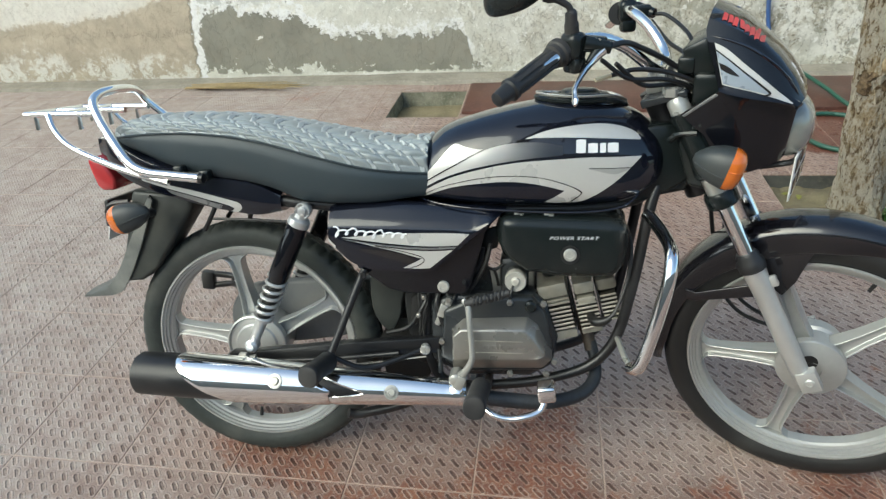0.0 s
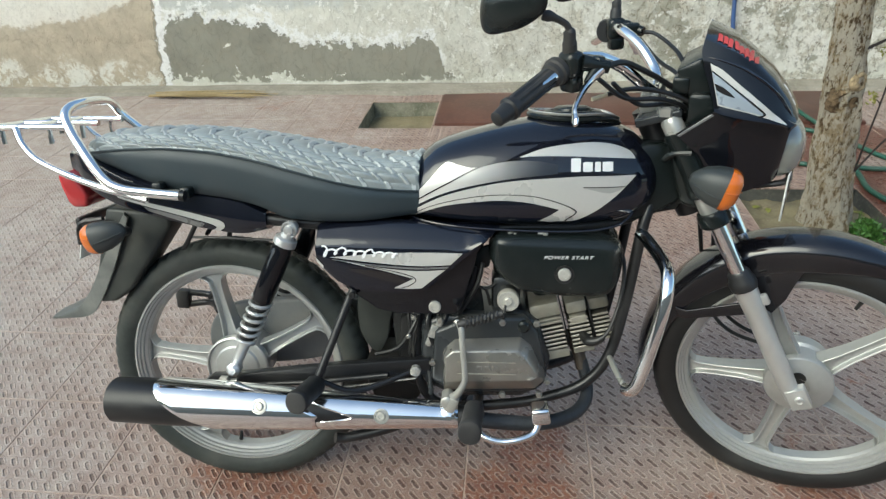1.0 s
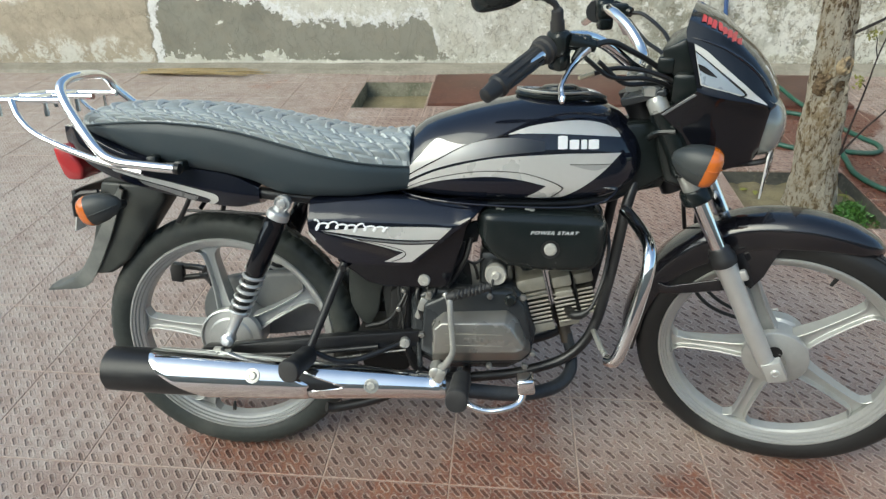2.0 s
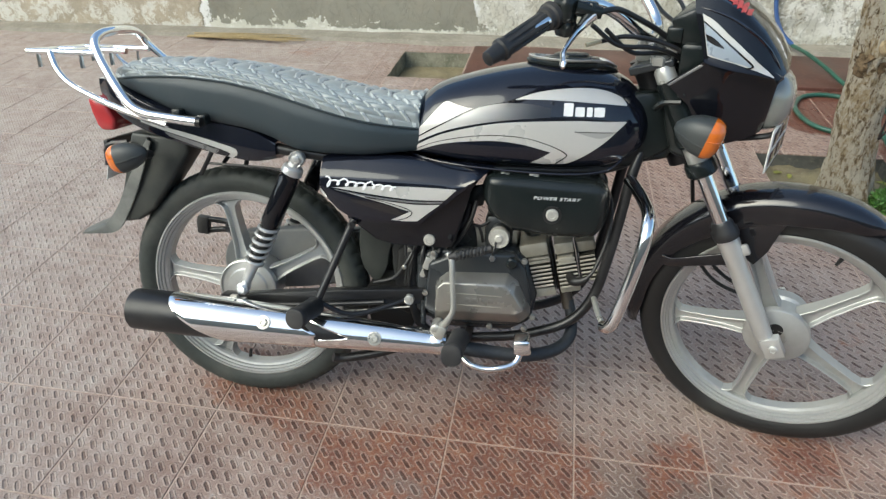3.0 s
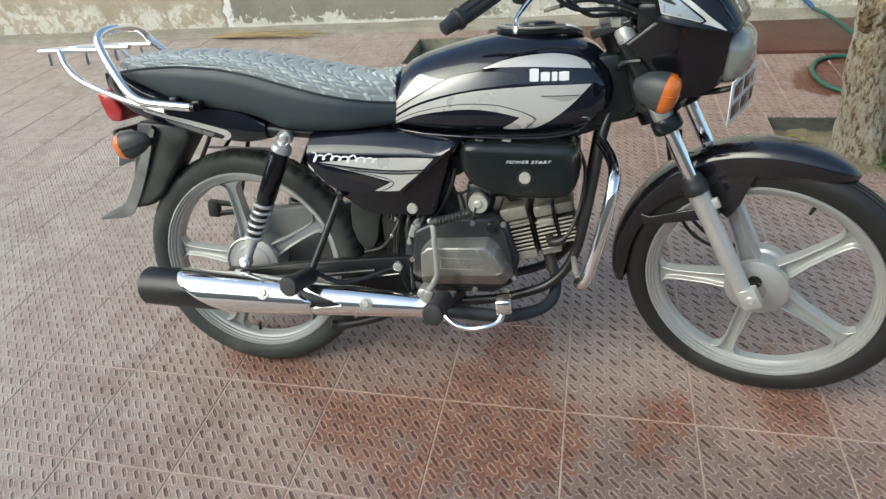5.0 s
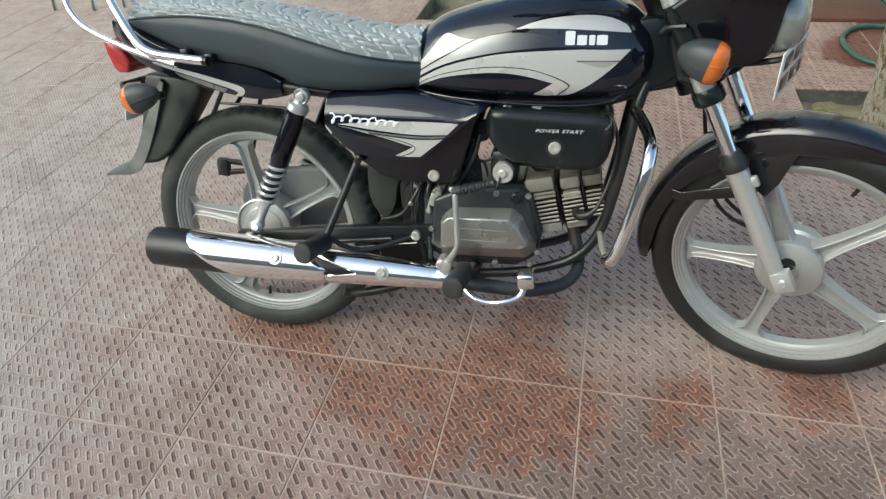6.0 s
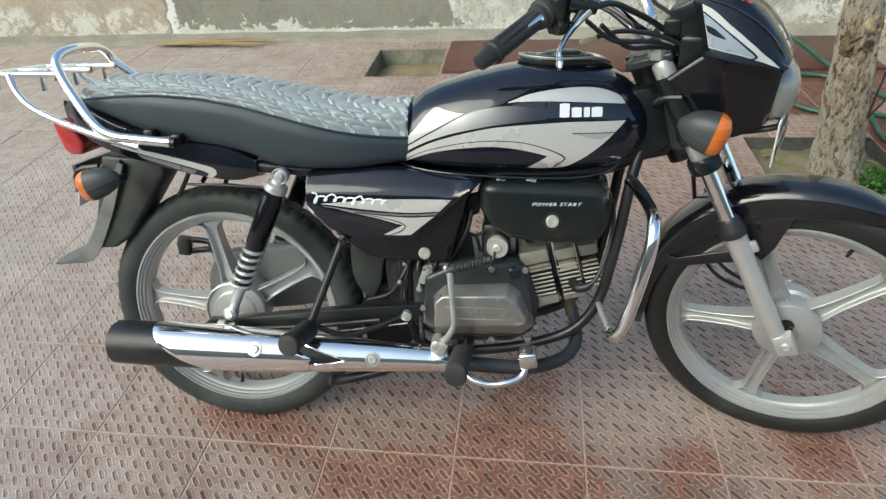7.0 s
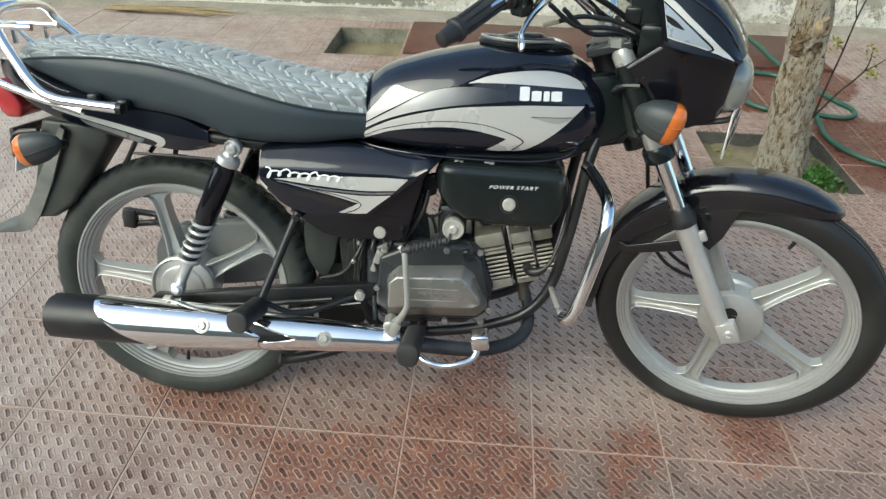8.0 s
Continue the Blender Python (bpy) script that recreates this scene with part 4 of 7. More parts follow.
def wheel(name, label, x, wide, ribs, phase, hub, m, hub_prof):
    at = Matrix.Translation((x, 0, 0.298))
    rim = part(name, rim_mesh(), ALLOY, bike, label, (m or Matrix()) @ at, 24)
    part("tyre", tyre_mesh(wide, ribs), RIBBED if ribs else RUBBER, rim, "black ribbed rubber tyre" if ribs else "dusty black rubber tyre", smooth=35)
    for i in range(5):
        part("spoke", spoke_mesh(phase + 72 * i, hub), ALLOY, rim, smooth=25)
    part("hub", lathe(hub_prof, 48, Matrix.Rotation(radians(90), 4, "X")), ALLOY, rim, "silver cast hub drum", smooth=22)
    valve_at = radians(phase + 26 if ribs else 262)
    d = Vector((math.cos(valve_at), 0, math.sin(valve_at)))
    part("valve", tube([d * 0.216, d * 0.194], [0.005, 0.0035], 8, 1), CABLE, rim)
    return rim


front_hub = [(0.02, -0.066), (0.058, -0.064), (0.064, -0.057), (0.064, -0.03), (0.058, -0.024), (0.058, 0.018), (0.0665, 0.020), (0.0665, 0.034), (0.0645, 0.037), (0.048, 0.0425), (0.030, 0.046), (0.0205, 0.0465), (0.019, 0.040), (0.012, 0.040)]
rear_hub = [(0.02, -0.06), (0.062, -0.055), (0.066, -0.045), (0.066, 0.016), (0.073, 0.018), (0.073, 0.034), (0.0695, 0.036), (0.067, 0.031), (0.052, 0.033), (0.048, 0.037), (0.03, 0.040), (0.012, 0.042)]
fw = wheel("front_wheel", "silver five-spoke alloy front wheel", 1.236, 0.037, True, 42, 0.066, STEER, front_hub)
# flat dark disc stands for the shade inside the hub hole
part("hub_dark_disc", lathe([(0.015, 0), (0.015, 0.0012), (0.002, 0.0013)], 24, facing(-0.004, -0.0452, 0.022)), CABLE, fw)
wheel("rear_wheel", "silver five-spoke alloy rear wheel", 0.0, 0.040, False, 29, 0.068, None, rear_hub)
part("axle_nut", lathe([(0.016, 0), (0.016, 0.012), (0.011, 0.014), (0.011, 0.03), (0.006, 0.034)], 6, facing(0, -0.1, 0.298)), STEEL, bike, smooth=20)

# -- front mudguard --
def fender_mesh():
    rings = []
    for i in range(61):
        u = i / 60
        a = radians(190 + (62.5 - 190) * u)
        r = float(np.interp(u, [0, 0.15, 0.4, 0.62, 0.8, 1], [0.316, 0.320, 0.325, 0.328, 0.322, 0.3135]))
        w = 0.052 * float(np.interp(u, [0, 0.05, 0.2, 0.75, 0.88, 0.95, 0.98, 1], [0.62, 0.9, 1, 1, 0.86, 0.68, 0.52, 0.26]))
        drop = float(np.interp(u, [0, 0.1, 0.35, 0.55, 0.8, 0.94, 1], [0.012, 0.03, 0.040, 0.056, 0.046, 0.026, 0.012]))
        crown = 0.0135 * float(np.interp(u, [0, 0.9, 0.97, 1], [1, 1, 0.7, 0.2]))
        d, c = Vector((math.cos(a), 0, math.sin(a))), Vector((1.236, 0, 0.298))
        sec = [(w * 0.97, -drop), (w * 1.0, -drop * 0.75), (w * 1.015, -drop * 0.45), (w * 1.03, -0.0125), (w * 1.02, -0.0085), (w * 0.975, -0.0045), (w * 0.9, 0.1 * crown), (w * 0.78, 0.42 * crown), (w * 0.6, 0.72 * crown), (w * 0.38, 0.91 * crown), (w * 0.18, 0.98 * crown), (0, crown)]
        sec = sec + [(-y, h) for y, h in reversed(sec[:-1])]
        inner = [(y * 0.95, h - 0.003) for y, h in reversed(sec)]
        rings.append([c + d * (r + h) + Vector((0, y, 0)) for y, h in sec + inner])
    return loft(rings)


fender = part("front_mudguard", fender_mesh(), FENDER, bike, "glossy black front mudguard", STEER, 62)
for sy in (-1, 1):
    stay = join(plate([(0.985, 0.427), (1.003, 0.427), (1.145, 0.468), (1.145, 0.489), (1.10, 0.484), (1.0, 0.447), (0.978, 0.452)], sy * 0.050, sy * 0.056, 0.002),
                plate([(1.06, 0.515), (1.12, 0.545), (1.13, 0.57), (1.06, 0.56)], sy * 0.045, sy * 0.050, 0.002),
                plate([(1.11, 0.50), (1.16, 0.466), (1.18, 0.50), (1.195, 0.55), (1.21, 0.59), (1.13, 0.585), (1.115, 0.54)], sy * 0.040, sy * 0.047, 0.002))
    part("mudguard_stay", stay, FENDER, fender)

# -- fork --
FORK = Vector((math.sin(RAKE + 0.012), 0, -math.cos(RAKE + 0.012)))
for sy in (-1, 1):
    foot = Vector((1.236 - 0.012, sy * 0.09, 0.302))

    def along(d):
        return foot - FORK * d
    leg = part("fork_leg", tube([along(0.0), along(0.03), along(0.1), along(0.2), along(0.262), along(0.275)], [0.015, 0.018, 0.0195, 0.0195, 0.022, 0.0215], 24, 3), SLIDER, bike, "silver painted fork leg with chrome tube", STEER)
    part("stanchion", tube([along(0.27), along(0.45)], 0.0155, 24, 1), CHROME, leg)
    part("dust_boot", tube([along(0.268), along(0.275), along(0.287), along(0.293), along(0.3), along(0.307)], [0.025, 0.0262, 0.0258, 0.022, 0.022, 0.018], 24, 1), GRIP, leg)
    part("clamp_ring", tube([along(0.412), along(0.416), along(0.436), along(0.442)], [0.026, 0.030, 0.030, 0.027], 28, 1), PLASTIC, leg)
    part("upper_tube", tube([along(0.44), along(0.478)], 0.0205, 24, 1), STEEL, leg, "bare metal tube above the ring")
    part("fork_shroud", tube([along(0.478), along(0.485), along(0.52), along(0.61)], [0.027, 0.029, 0.024, 0.024], 24, 1), PLASTIC, leg)
    part("axle_lug", join(box((0.038, 0.024, 0.046), (1.231, sy * 0.098, 0.312), 0.0025, Matrix.Rotation(radians(-28), 4, "Y")),
                          lathe([(0.0095, 0), (0.0095, 0.004), (0.0078, 0.0052), (0.0048, 0.0052), (0.004, 0.0035), (0.001, 0.0035)], 18, facing(1.233, sy * 0.098 - 0.012 if sy < 0 else sy * 0.098, 0.312))), SLIDER, leg)
    part("slider_lug", box((0.022, 0.012, 0.024), tuple(along(0.240) + Vector((0.022, 0, 0.004))), 0.004, Matrix.Rotation(radians(-28), 4, "Y")), SLIDER, leg)
clamp = plate([(0.985, 0.695), (1.02, 0.688), (1.055, 0.712), (1.04, 0.74), (0.97, 0.73)], -0.085, 0.085, 0.01)
part("lower_clamp", clamp, PLASTIC, bike, "", STEER)
part("steering_head", tube([(0.985, 0, 0.66), (0.88, 0, 0.865)], 0.032, 20, 1), MATTE, bike)
part("upper_clamp", plate([(0.875, 0.846), (0.955, 0.872), (0.95, 0.886), (0.87, 0.862)], -0.10, 0.10, 0.004), CASEDARK, bike, "dirty grey upper fork clamp", STEER)
part("fork_cap", lathe([(0.019, -0.045), (0.019, 0.0), (0.014, 0.008)], 20, Matrix.Translation((0.935, -0.09, 0.862)) @ Matrix.Rotation(-RAKE, 4, "Y")), STEEL, bike, "", STEER)
for yy in (-0.045, 0.045):
    part("clamp_riser", box((0.035, 0.03, 0.04), (0.89, yy, 0.885), 0.006), STEEL, bike, "", STEER)
part("clamp_nut", lathe([(0.017, 0), (0.017, 0.014), (0.01, 0.018)], 6, Matrix.Translation((0.925, -0.09, 0.872))), STEEL, bike, "", STEER, smooth=20)

# -- handlebar and controls --
bar_right = [(0.892, 0, 0.905), (0.892, -0.04, 0.906), (0.879, -0.075, 0.922), (0.846, -0.105, 0.958), (0.817, -0.13, 0.978), (0.797, -0.155, 0.985), (0.784, -0.18, 0.986), (0.766, -0.216, 0.976), (0.735, -0.276, 0.955), (0.705, -0.335, 0.934)]
bar_left = [(x, -y, z) for x, y, z in bar_right[1:]]
bar = part("handlebar", tube(list(reversed(bar_left)) + bar_right, 0.011, 16, 6), CHROME, bike, "chromed handlebar turned to the right", STEER)
for sy in (-1, 1):
    a, b = Vector((0.756, sy * 0.216, 0.974)), Vector((0.691, sy * 0.375, 0.921)) if sy < 0 else Vector((0.721, 0.375, 0.961))
    d = (b - a).normalized()
    side = d.orthogonal().normalized()
    up = d.cross(side)
    rings = []
    for s, r, rib in ((0, 0.0245, 0), (0.010, 0.0245, 0), (0.013, 0.021, 0), (0.022, 0.0205, 0), (0.024, 0.016, 0), (0.028, 0.0158, 1), (0.07, 0.0158, 1), (0.116, 0.0158, 1), (0.120, 0.0162, 0), (0.125, 0.0162, 0), (0.127, 0.0195, 0), (0.134, 0.0195, 0), (0.137, 0.0155, 0), (0.165, 0.0125, 0), (0.168, 0.008, 0)):
        rings.append([a + d * s + (r + rib * (0.0016 if k % 7 < 4 else -0.0012)) * (math.cos(2 * math.pi * k / 56) * side + math.sin(2 * math.pi * k / 56) * up) for k in range(56)])
    grip = loft(rings)
    part("grip", grip, GRIP, bar, "ribbed black rubber grip")
    sw = join(box((0.04, 0.036, 0.048), (0.775, sy * 0.206, 0.981), 0.012, Matrix.Rotation(sy * radians(30), 4, "Z"), 3), box((0.034, 0.03, 0.03), (0.777, sy * 0.206, 0.951), 0.008, Matrix.Rotation(sy * radians(30), 4, "Z")))
    part("switch_housing", sw, PLASTIC, bar)
    perch = join(box((0.046, 0.022, 0.024), (0.806, sy * 0.19, 0.983), 0.006, Matrix.Rotation(sy * radians(20), 4, "Z")), tube([(0.795, sy * 0.208, 0.986), (0.836, sy * 0.192, 0.976)], [0.014, 0.0105], 12, 1), tube([(0.818, sy * 0.2, 0.975), (0.806, sy * 0.222, 0.956)], [0.011, 0.006], 10, 1))
    part("lever_perch", perch, PLASTIC, bar)
    lev = tube([(0.826, sy * 0.2, 0.972), (0.811, sy * 0.22, 0.957), (0.805, sy * 0.25, 0.945), (0.803, sy * 0.288, 0.930), (0.806, sy * 0.300, 0.921), (0.809, sy * 0.308, 0.914), (0.811, sy * 0.314, 0.909)], [0.0095, 0.0085, 0.007, 0.0056, 0.0056, 0.0078, 0.004], 12, 6, flat=0.7)
    part("brake_lever" if sy < 0 else "clutch_lever", lev, CHROME, bar, "polished hand lever")
    stem = tube([(0.774, sy * 0.205, 0.982), (0.773, sy * 0.208, 1.005), (0.773, sy * 0.211, 1.018), (0.773, sy * 0.212, 1.021), (0.773, sy * 0.213, 1.036), (0.772, sy * 0.214, 1.040), (0.768, sy * 0.216, 1.048), (0.752, sy * 0.225, 1.059), (0.742, sy * 0.23, 1.063), (0.732, sy * 0.234, 1.065)], [0.0125, 0.0125, 0.0122, 0.0105, 0.0103, 0.0055, 0.0055, 0.006, 0.0095, 0.008], 16, 3)
    mirror = part("mirror_stem", stem, GRIP, bar)
    mirror_bm = bmesh.new()
    bmesh.ops.create_uvsphere(mirror_bm, u_segments=40, v_segments=20, radius=1)
    for v in mirror_bm.verts:
        x, y, z = v.co
        s = lambda q, e: math.copysign(abs(q) ** e, q)
        w = 0.061 * (1 + 0.08 * x)
        v.co = Vector((0.681 + w * s(x, 0.8) , sy * 0.243 + 0.022 * y + 0.01 * x * sy, 1.078 + 0.037 * s(z, 0.75) * (1 - 0.22 * x) + 0.012 * x))
    part("mirror_shell", mirror_bm, PLASTIC, mirror, "black plastic mirror back")

# -- cables --
for k, pts in enumerate(([(0.834, -0.192, 0.978), (0.855, -0.165, 0.979), (0.879, -0.13, 0.962), (0.92, -0.09, 0.93), (0.96, -0.065, 0.89), (0.985, -0.055, 0.82)],
                         [(0.828, -0.15, 0.920), (0.87, -0.125, 0.926), (0.93, -0.1, 0.913), (0.975, -0.08, 0.88), (0.99, -0.07, 0.8)],
                         [(0.82, -0.19, 0.955), (0.86, -0.15, 0.915), (0.92, -0.11, 0.905), (0.965, -0.07, 0.87), (0.97, -0.05, 0.78)],
                         [(0.84, -0.17, 0.945), (0.88, -0.13, 0.9), (0.93, -0.09, 0.89), (0.96, -0.04, 0.84), (0.93, -0.03, 0.74)],
                         [(0.838, 0.194, 0.975), (0.862, 0.182, 0.974), (0.899, 0.15, 0.956), (0.928, 0.1, 0.937), (0.95, 0.06, 0.89), (0.96, 0.04, 0.8)],
                         [(0.83, 0.2, 0.96), (0.88, 0.12, 0.93), (0.93, 0.06, 0.91), (0.96, 0.02, 0.86)])):
    part("cable", tube(pts, 0.0042 if k else 0.0052, 8, 8), CABLE, bike, "", STEER)
part("cable_sleeve", tube([(0.806, -0.172, 0.916), (0.829, -0.149, 0.920)], 0.0038, 10, 1), BRASS, bike, "cream cable sleeve", STEER)
for pts in ([(1.235, 0.06, 0.33), (1.12, 0.055, 0.36), (1.06, 0.05, 0.42), (1.04, 0.05, 0.5), (1.03, 0.045, 0.62)], [(1.235, 0.065, 0.31), (1.1, 0.06, 0.34), (1.04, 0.055, 0.41), (1.02, 0.05, 0.5), (1.0, 0.045, 0.62)]):
    part("cable", tube(pts, 0.0045, 8, 8), CABLE, bike, "", STEER)

# -- headlight cowl --
def cowl_mesh():
    rows = [  # share of the way forward, bottom, crease, top, half width at the crease, at the top, at the bottom
        (0.0, 0.775, 0.890, 1.022, 0.120, 0.094, 0.113), (0.12, 0.757, 0.886, 1.013, 0.1205, 0.095, 0.113), (0.3, 0.744, 0.881, 0.998, 0.119, 0.092, 0.112), (0.46, 0.743, 0.877, 0.975, 0.116, 0.086, 0.109),
        (0.62, 0.748, 0.873, 0.945, 0.110, 0.074, 0.104), (0.76, 0.753, 0.869, 0.914, 0.103, 0.064, 0.098), (0.88, 0.758, 0.865, 0.889, 0.096, 0.055, 0.092), (0.96, 0.764, 0.861, 0.876, 0.090, 0.047, 0.087), (1.0, 0.770, 0.857, 0.866, 0.083, 0.04, 0.080)]
    nose = [(0.73, 1.118), (0.80, 1.124), (0.855, 1.130), (0.868, 1.146), (0.90, 1.156)]
    rear = [(0.73, 1.03), (0.788, 1.003), (0.812, 0.988), (0.845, 0.945), (0.868, 0.975), (0.890, 1.006), (0.925, 0.995), (0.952, 0.984), (0.975, 0.972), (1.03, 0.98)]
    rings = []
    for s, b, c, t, w, wt, wb in rows:
        sec = [(wb * 0.6, b - 0.004), (wb, b), (wb + (w - wb) * 0.62, b + (c - b) * 0.3), (wb + (w - wb) * 0.97, b + (c - b) * 0.62), (w, c - 0.006), (w + 0.003, c), (w - 0.003, c + 0.005), (w + (wt - w) * 0.28, c + (t - c) * 0.25), (w + (wt - w) * 0.52, c + (t - c) * 0.50), (w + (wt - w) * 0.76, c + (t - c) * 0.74), (wt, t - 0.014 * (t - c) / 0.12), (wt * 0.6, t - 0.003), (0, t)]
        full = [(-y, z) for y, z in sec] + [(y, z) for y, z in reversed(sec[:-1])]
        rings.append([(interp(rear, min(max(z, 0.73), 1.03))[0] * (1 - s) + interp(nose, min(max(z, 0.73), 0.90))[0] * s, y, z) for y, z in full])
    bm = loft(rings, wrap=False)
    bmesh.ops.recalc_face_normals(bm, faces=bm.faces)
    out = [f for f in bm.faces if f.calc_center_median().y > 0.02 and f.normal.y < 0]
    if len(out) > len(bm.faces) / 8:
        bmesh.ops.reverse_faces(bm, faces=bm.faces)
    bmesh.ops.solidify(bm, geom=list(bm.faces), thickness=0.004)
    return bm


cowl_bm = cowl_mesh()
bmesh.ops.triangulate(cowl_bm, faces=cowl_bm.faces)
cowl_tree = BVHTree.FromBMesh(cowl_bm)
cowl = part("headlight_cowl", cowl_bm, COWL, bike, "glossy black headlight cowl with silver flash", STEER, 42)
part("silver_flash", band(cowl_tree, [(0.990, 0.968), (1.011, 0.957), (1.04, 0.934), (1.069, 0.911), (1.10, 0.885), (1.122, 0.867)], [(1.010, 0.900), (1.03, 0.895), (1.06, 0.888), (1.09, 0.878), (1.122, 0.866)], n=36), SILVER, cowl, "silver flash sticker")
part("flash_panel", band(cowl_tree, [(0.994, 0.955), (1.015, 0.940), (1.048, 0.915), (1.075, 0.894), (1.084, 0.884)], [(1.011, 0.902), (1.03, 0.897), (1.055, 0.891), (1.072, 0.8865), (1.082, 0.883)], 0.0010, 36), BLUESTICK, cowl, "blue-grey sticker panel")
part("flash_line", band(cowl_tree, [(0.994, 0.957), (1.015, 0.942), (1.049, 0.9165), (1.077, 0.895), (1.087, 0.884), (1.078, 0.880)], [(0.994, 0.9545), (1.015, 0.9395), (1.047, 0.9145), (1.074, 0.8935), (1.083, 0.885), (1.076, 0.8825)], 0.0014, 40, 1), DARKSTICK, cowl)
part("flash_mark", band(cowl_tree, [(1.0, 0.936), (1.016, 0.929), (1.035, 0.914)], [(1.005, 0.925), (1.018, 0.918), (1.034, 0.913)], 0.0014, 8, 2), DARKSTICK, cowl)
random.seed(4)
for k in range(9):
    u = k / 9
    x0, zt = 0.996 + 0.079 * u, 1.011 - 0.049 * u ** 1.1
    lean, dz = random.uniform(-0.002, 0.002), random.uniform(-0.0015, 0.0015)
    part("red_bar", band(cowl_tree, [(x0, zt + dz), (x0 + 0.0035, zt + dz - 0.001), (x0 + 0.0072, zt + dz - 0.004)], [(x0 + lean + 0.001, zt - 0.009 + dz), (x0 + 0.0045 + lean, zt - 0.010), (x0 + 0.0085 + lean, zt - 0.012)], 0.001, 4, 2), RED, cowl)
lip_pts = []
for p in crom([(0.985, 0, 0.978), (1.016, 0, 0.970), (1.05, 0, 0.955), (1.085, 0, 0.930), (1.108, 0, 0.907), (1.120, 0, 0.890), (1.130, 0, 0.875)], 6):
    on = cowl_tree.ray_cast(Vector((p.x, -0.6, p.z)), Vector((0, 1, 0)))
    if on[0]:
        lip_pts.append(tuple(on[0]))
part("visor_lip", tube(lip_pts, [0.0026 * min(1, 0.1 + k / 5, 0.1 + (len(lip_pts) - 1 - k) / 5) for k in range(len(lip_pts))], 8, 1), PAINT, cowl)
white_marks = bmesh.new()
for k in range(3):
    c = cowl_tree.ray_cast(Vector((1.115 + 0.008 * k, -0.03, 1.3)), Vector((0, 0, -1)))
    if c[0]:
        bmx = box((0.004, 0.012, 0.001), (0, 0, 0))
        bmesh.ops.transform(bmx, matrix=Matrix.Translation(c[0] + c[1] * 0.0006) @ c[1].to_track_quat("Z", "Y").to_matrix().to_4x4(), verts=bmx.verts)
        white_marks = join(white_marks, bmx)
part("white_marks", white_marks, WHITE, cowl)
lens = bmesh.new()
bmesh.ops.create_uvsphere(lens, u_segments=32, v_segments=16, radius=1)
for v in lens.verts:
    v.co = Vector((1.115 + 0.050 * v.co.x, 0.080 * math.copysign(abs(v.co.y) ** 0.7, v.co.y), 0.806 + 0.056 * math.copysign(abs(v.co.z) ** 0.8, v.co.z)))
part("headlamp_lens", lens, LAMP, cowl, "clear rounded headlamp lens")
part("instrument_panel", join(box((0.05, 0.17, 0.075), (0.972, 0, 0.930), 0.008, Matrix.Rotation(radians(-28), 4, "Y"), 2), box((0.03, 0.04, 0.03), (0.945, -0.07, 0.925), 0.006), box((0.05, 0.2, 0.06), (0.985, 0, 0.885), 0.01)), PLASTIC, cowl, "black instrument panel")
# thin grey plate paints the highlight along the cowl's lower edge
part("cowl_edge_highlight", plate([(0.949, 0.8445), (1.006, 0.8890), (1.010, 0.8850), (0.978, 0.8605), (0.954, 0.8415)], -0.112, -0.121, 0.0015), GREYSTICK, cowl, "grey strip painting the light caught on the cowl edge")
part("cowl_lip", tube([(0.978, -0.112, 0.812), (0.945, -0.108, 0.806), (0.93, -0.1, 0.79), (0.955, -0.1, 0.81), (0.985, -0.116, 0.83)], 0.006, 8, 5), PLASTIC, cowl)
part("lamp_housing", join(plate([(0.965, 0.70), (1.01, 0.69), (1.06, 0.735), (1.09, 0.75), (1.09, 0.86), (0.96, 0.86), (0.935, 0.80)], -0.095, 0.095, 0.012), plate([(0.9, 0.66), (0.96, 0.68), (0.99, 0.75), (0.97, 0.86), (0.93, 0.85)], -0.07, 0.07, 0.008)), PLASTIC, bike, "black plastic around the fork head", STEER)
part("head_cover", plate([(0.80, 0.66), (0.825, 0.648), (0.87, 0.654), (0.901, 0.667), (0.941, 0.694), (0.951, 0.733), (0.93, 0.79), (0.894, 0.804), (0.83, 0.78)], -0.066, 0.05, 0.012, 3), PLASTIC, bike, "rounded black cover round the steering head")
part("side_screw", disc(0.99, -0.095, 0.775, 0.006, 0.004, 12), STEEL, bike, "", STEER)
part("plate_bracket", tube([(1.06, -0.06, 0.735), (1.10, -0.06, 0.742), (1.14, -0.055, 0.752), (1.145, 0, 0.755), (1.14, 0.055, 0.752), (1.10, 0.06, 0.742)], 0.006, 8, 4), MATTE, bike, "", STEER)
fplate_m = Matrix.Translation((1.150, 0, 0.725)) @ Matrix.Rotation(radians(-7), 4, "Z") @ Matrix.Rotation(radians(1), 4, "Y")
fplate = part("front_number_plate", box((0.003, 0.165, 0.085), (0, 0, 0), 0.001), PLATEWHITE, bike, "white front number plate with dark bars", STEER @ fplate_m)
for zz, yy, wd in ((0.019, -0.04, 0.05), (0.019, 0.03, 0.06), (-0.019, -0.045, 0.05), (-0.019, 0.02, 0.055), (-0.019, 0.065, 0.02)):
    part("dark_bar", box((0.0015, wd, 0.026), (0.002, yy, zz), 0.0004), DARKSTICK, fplate)

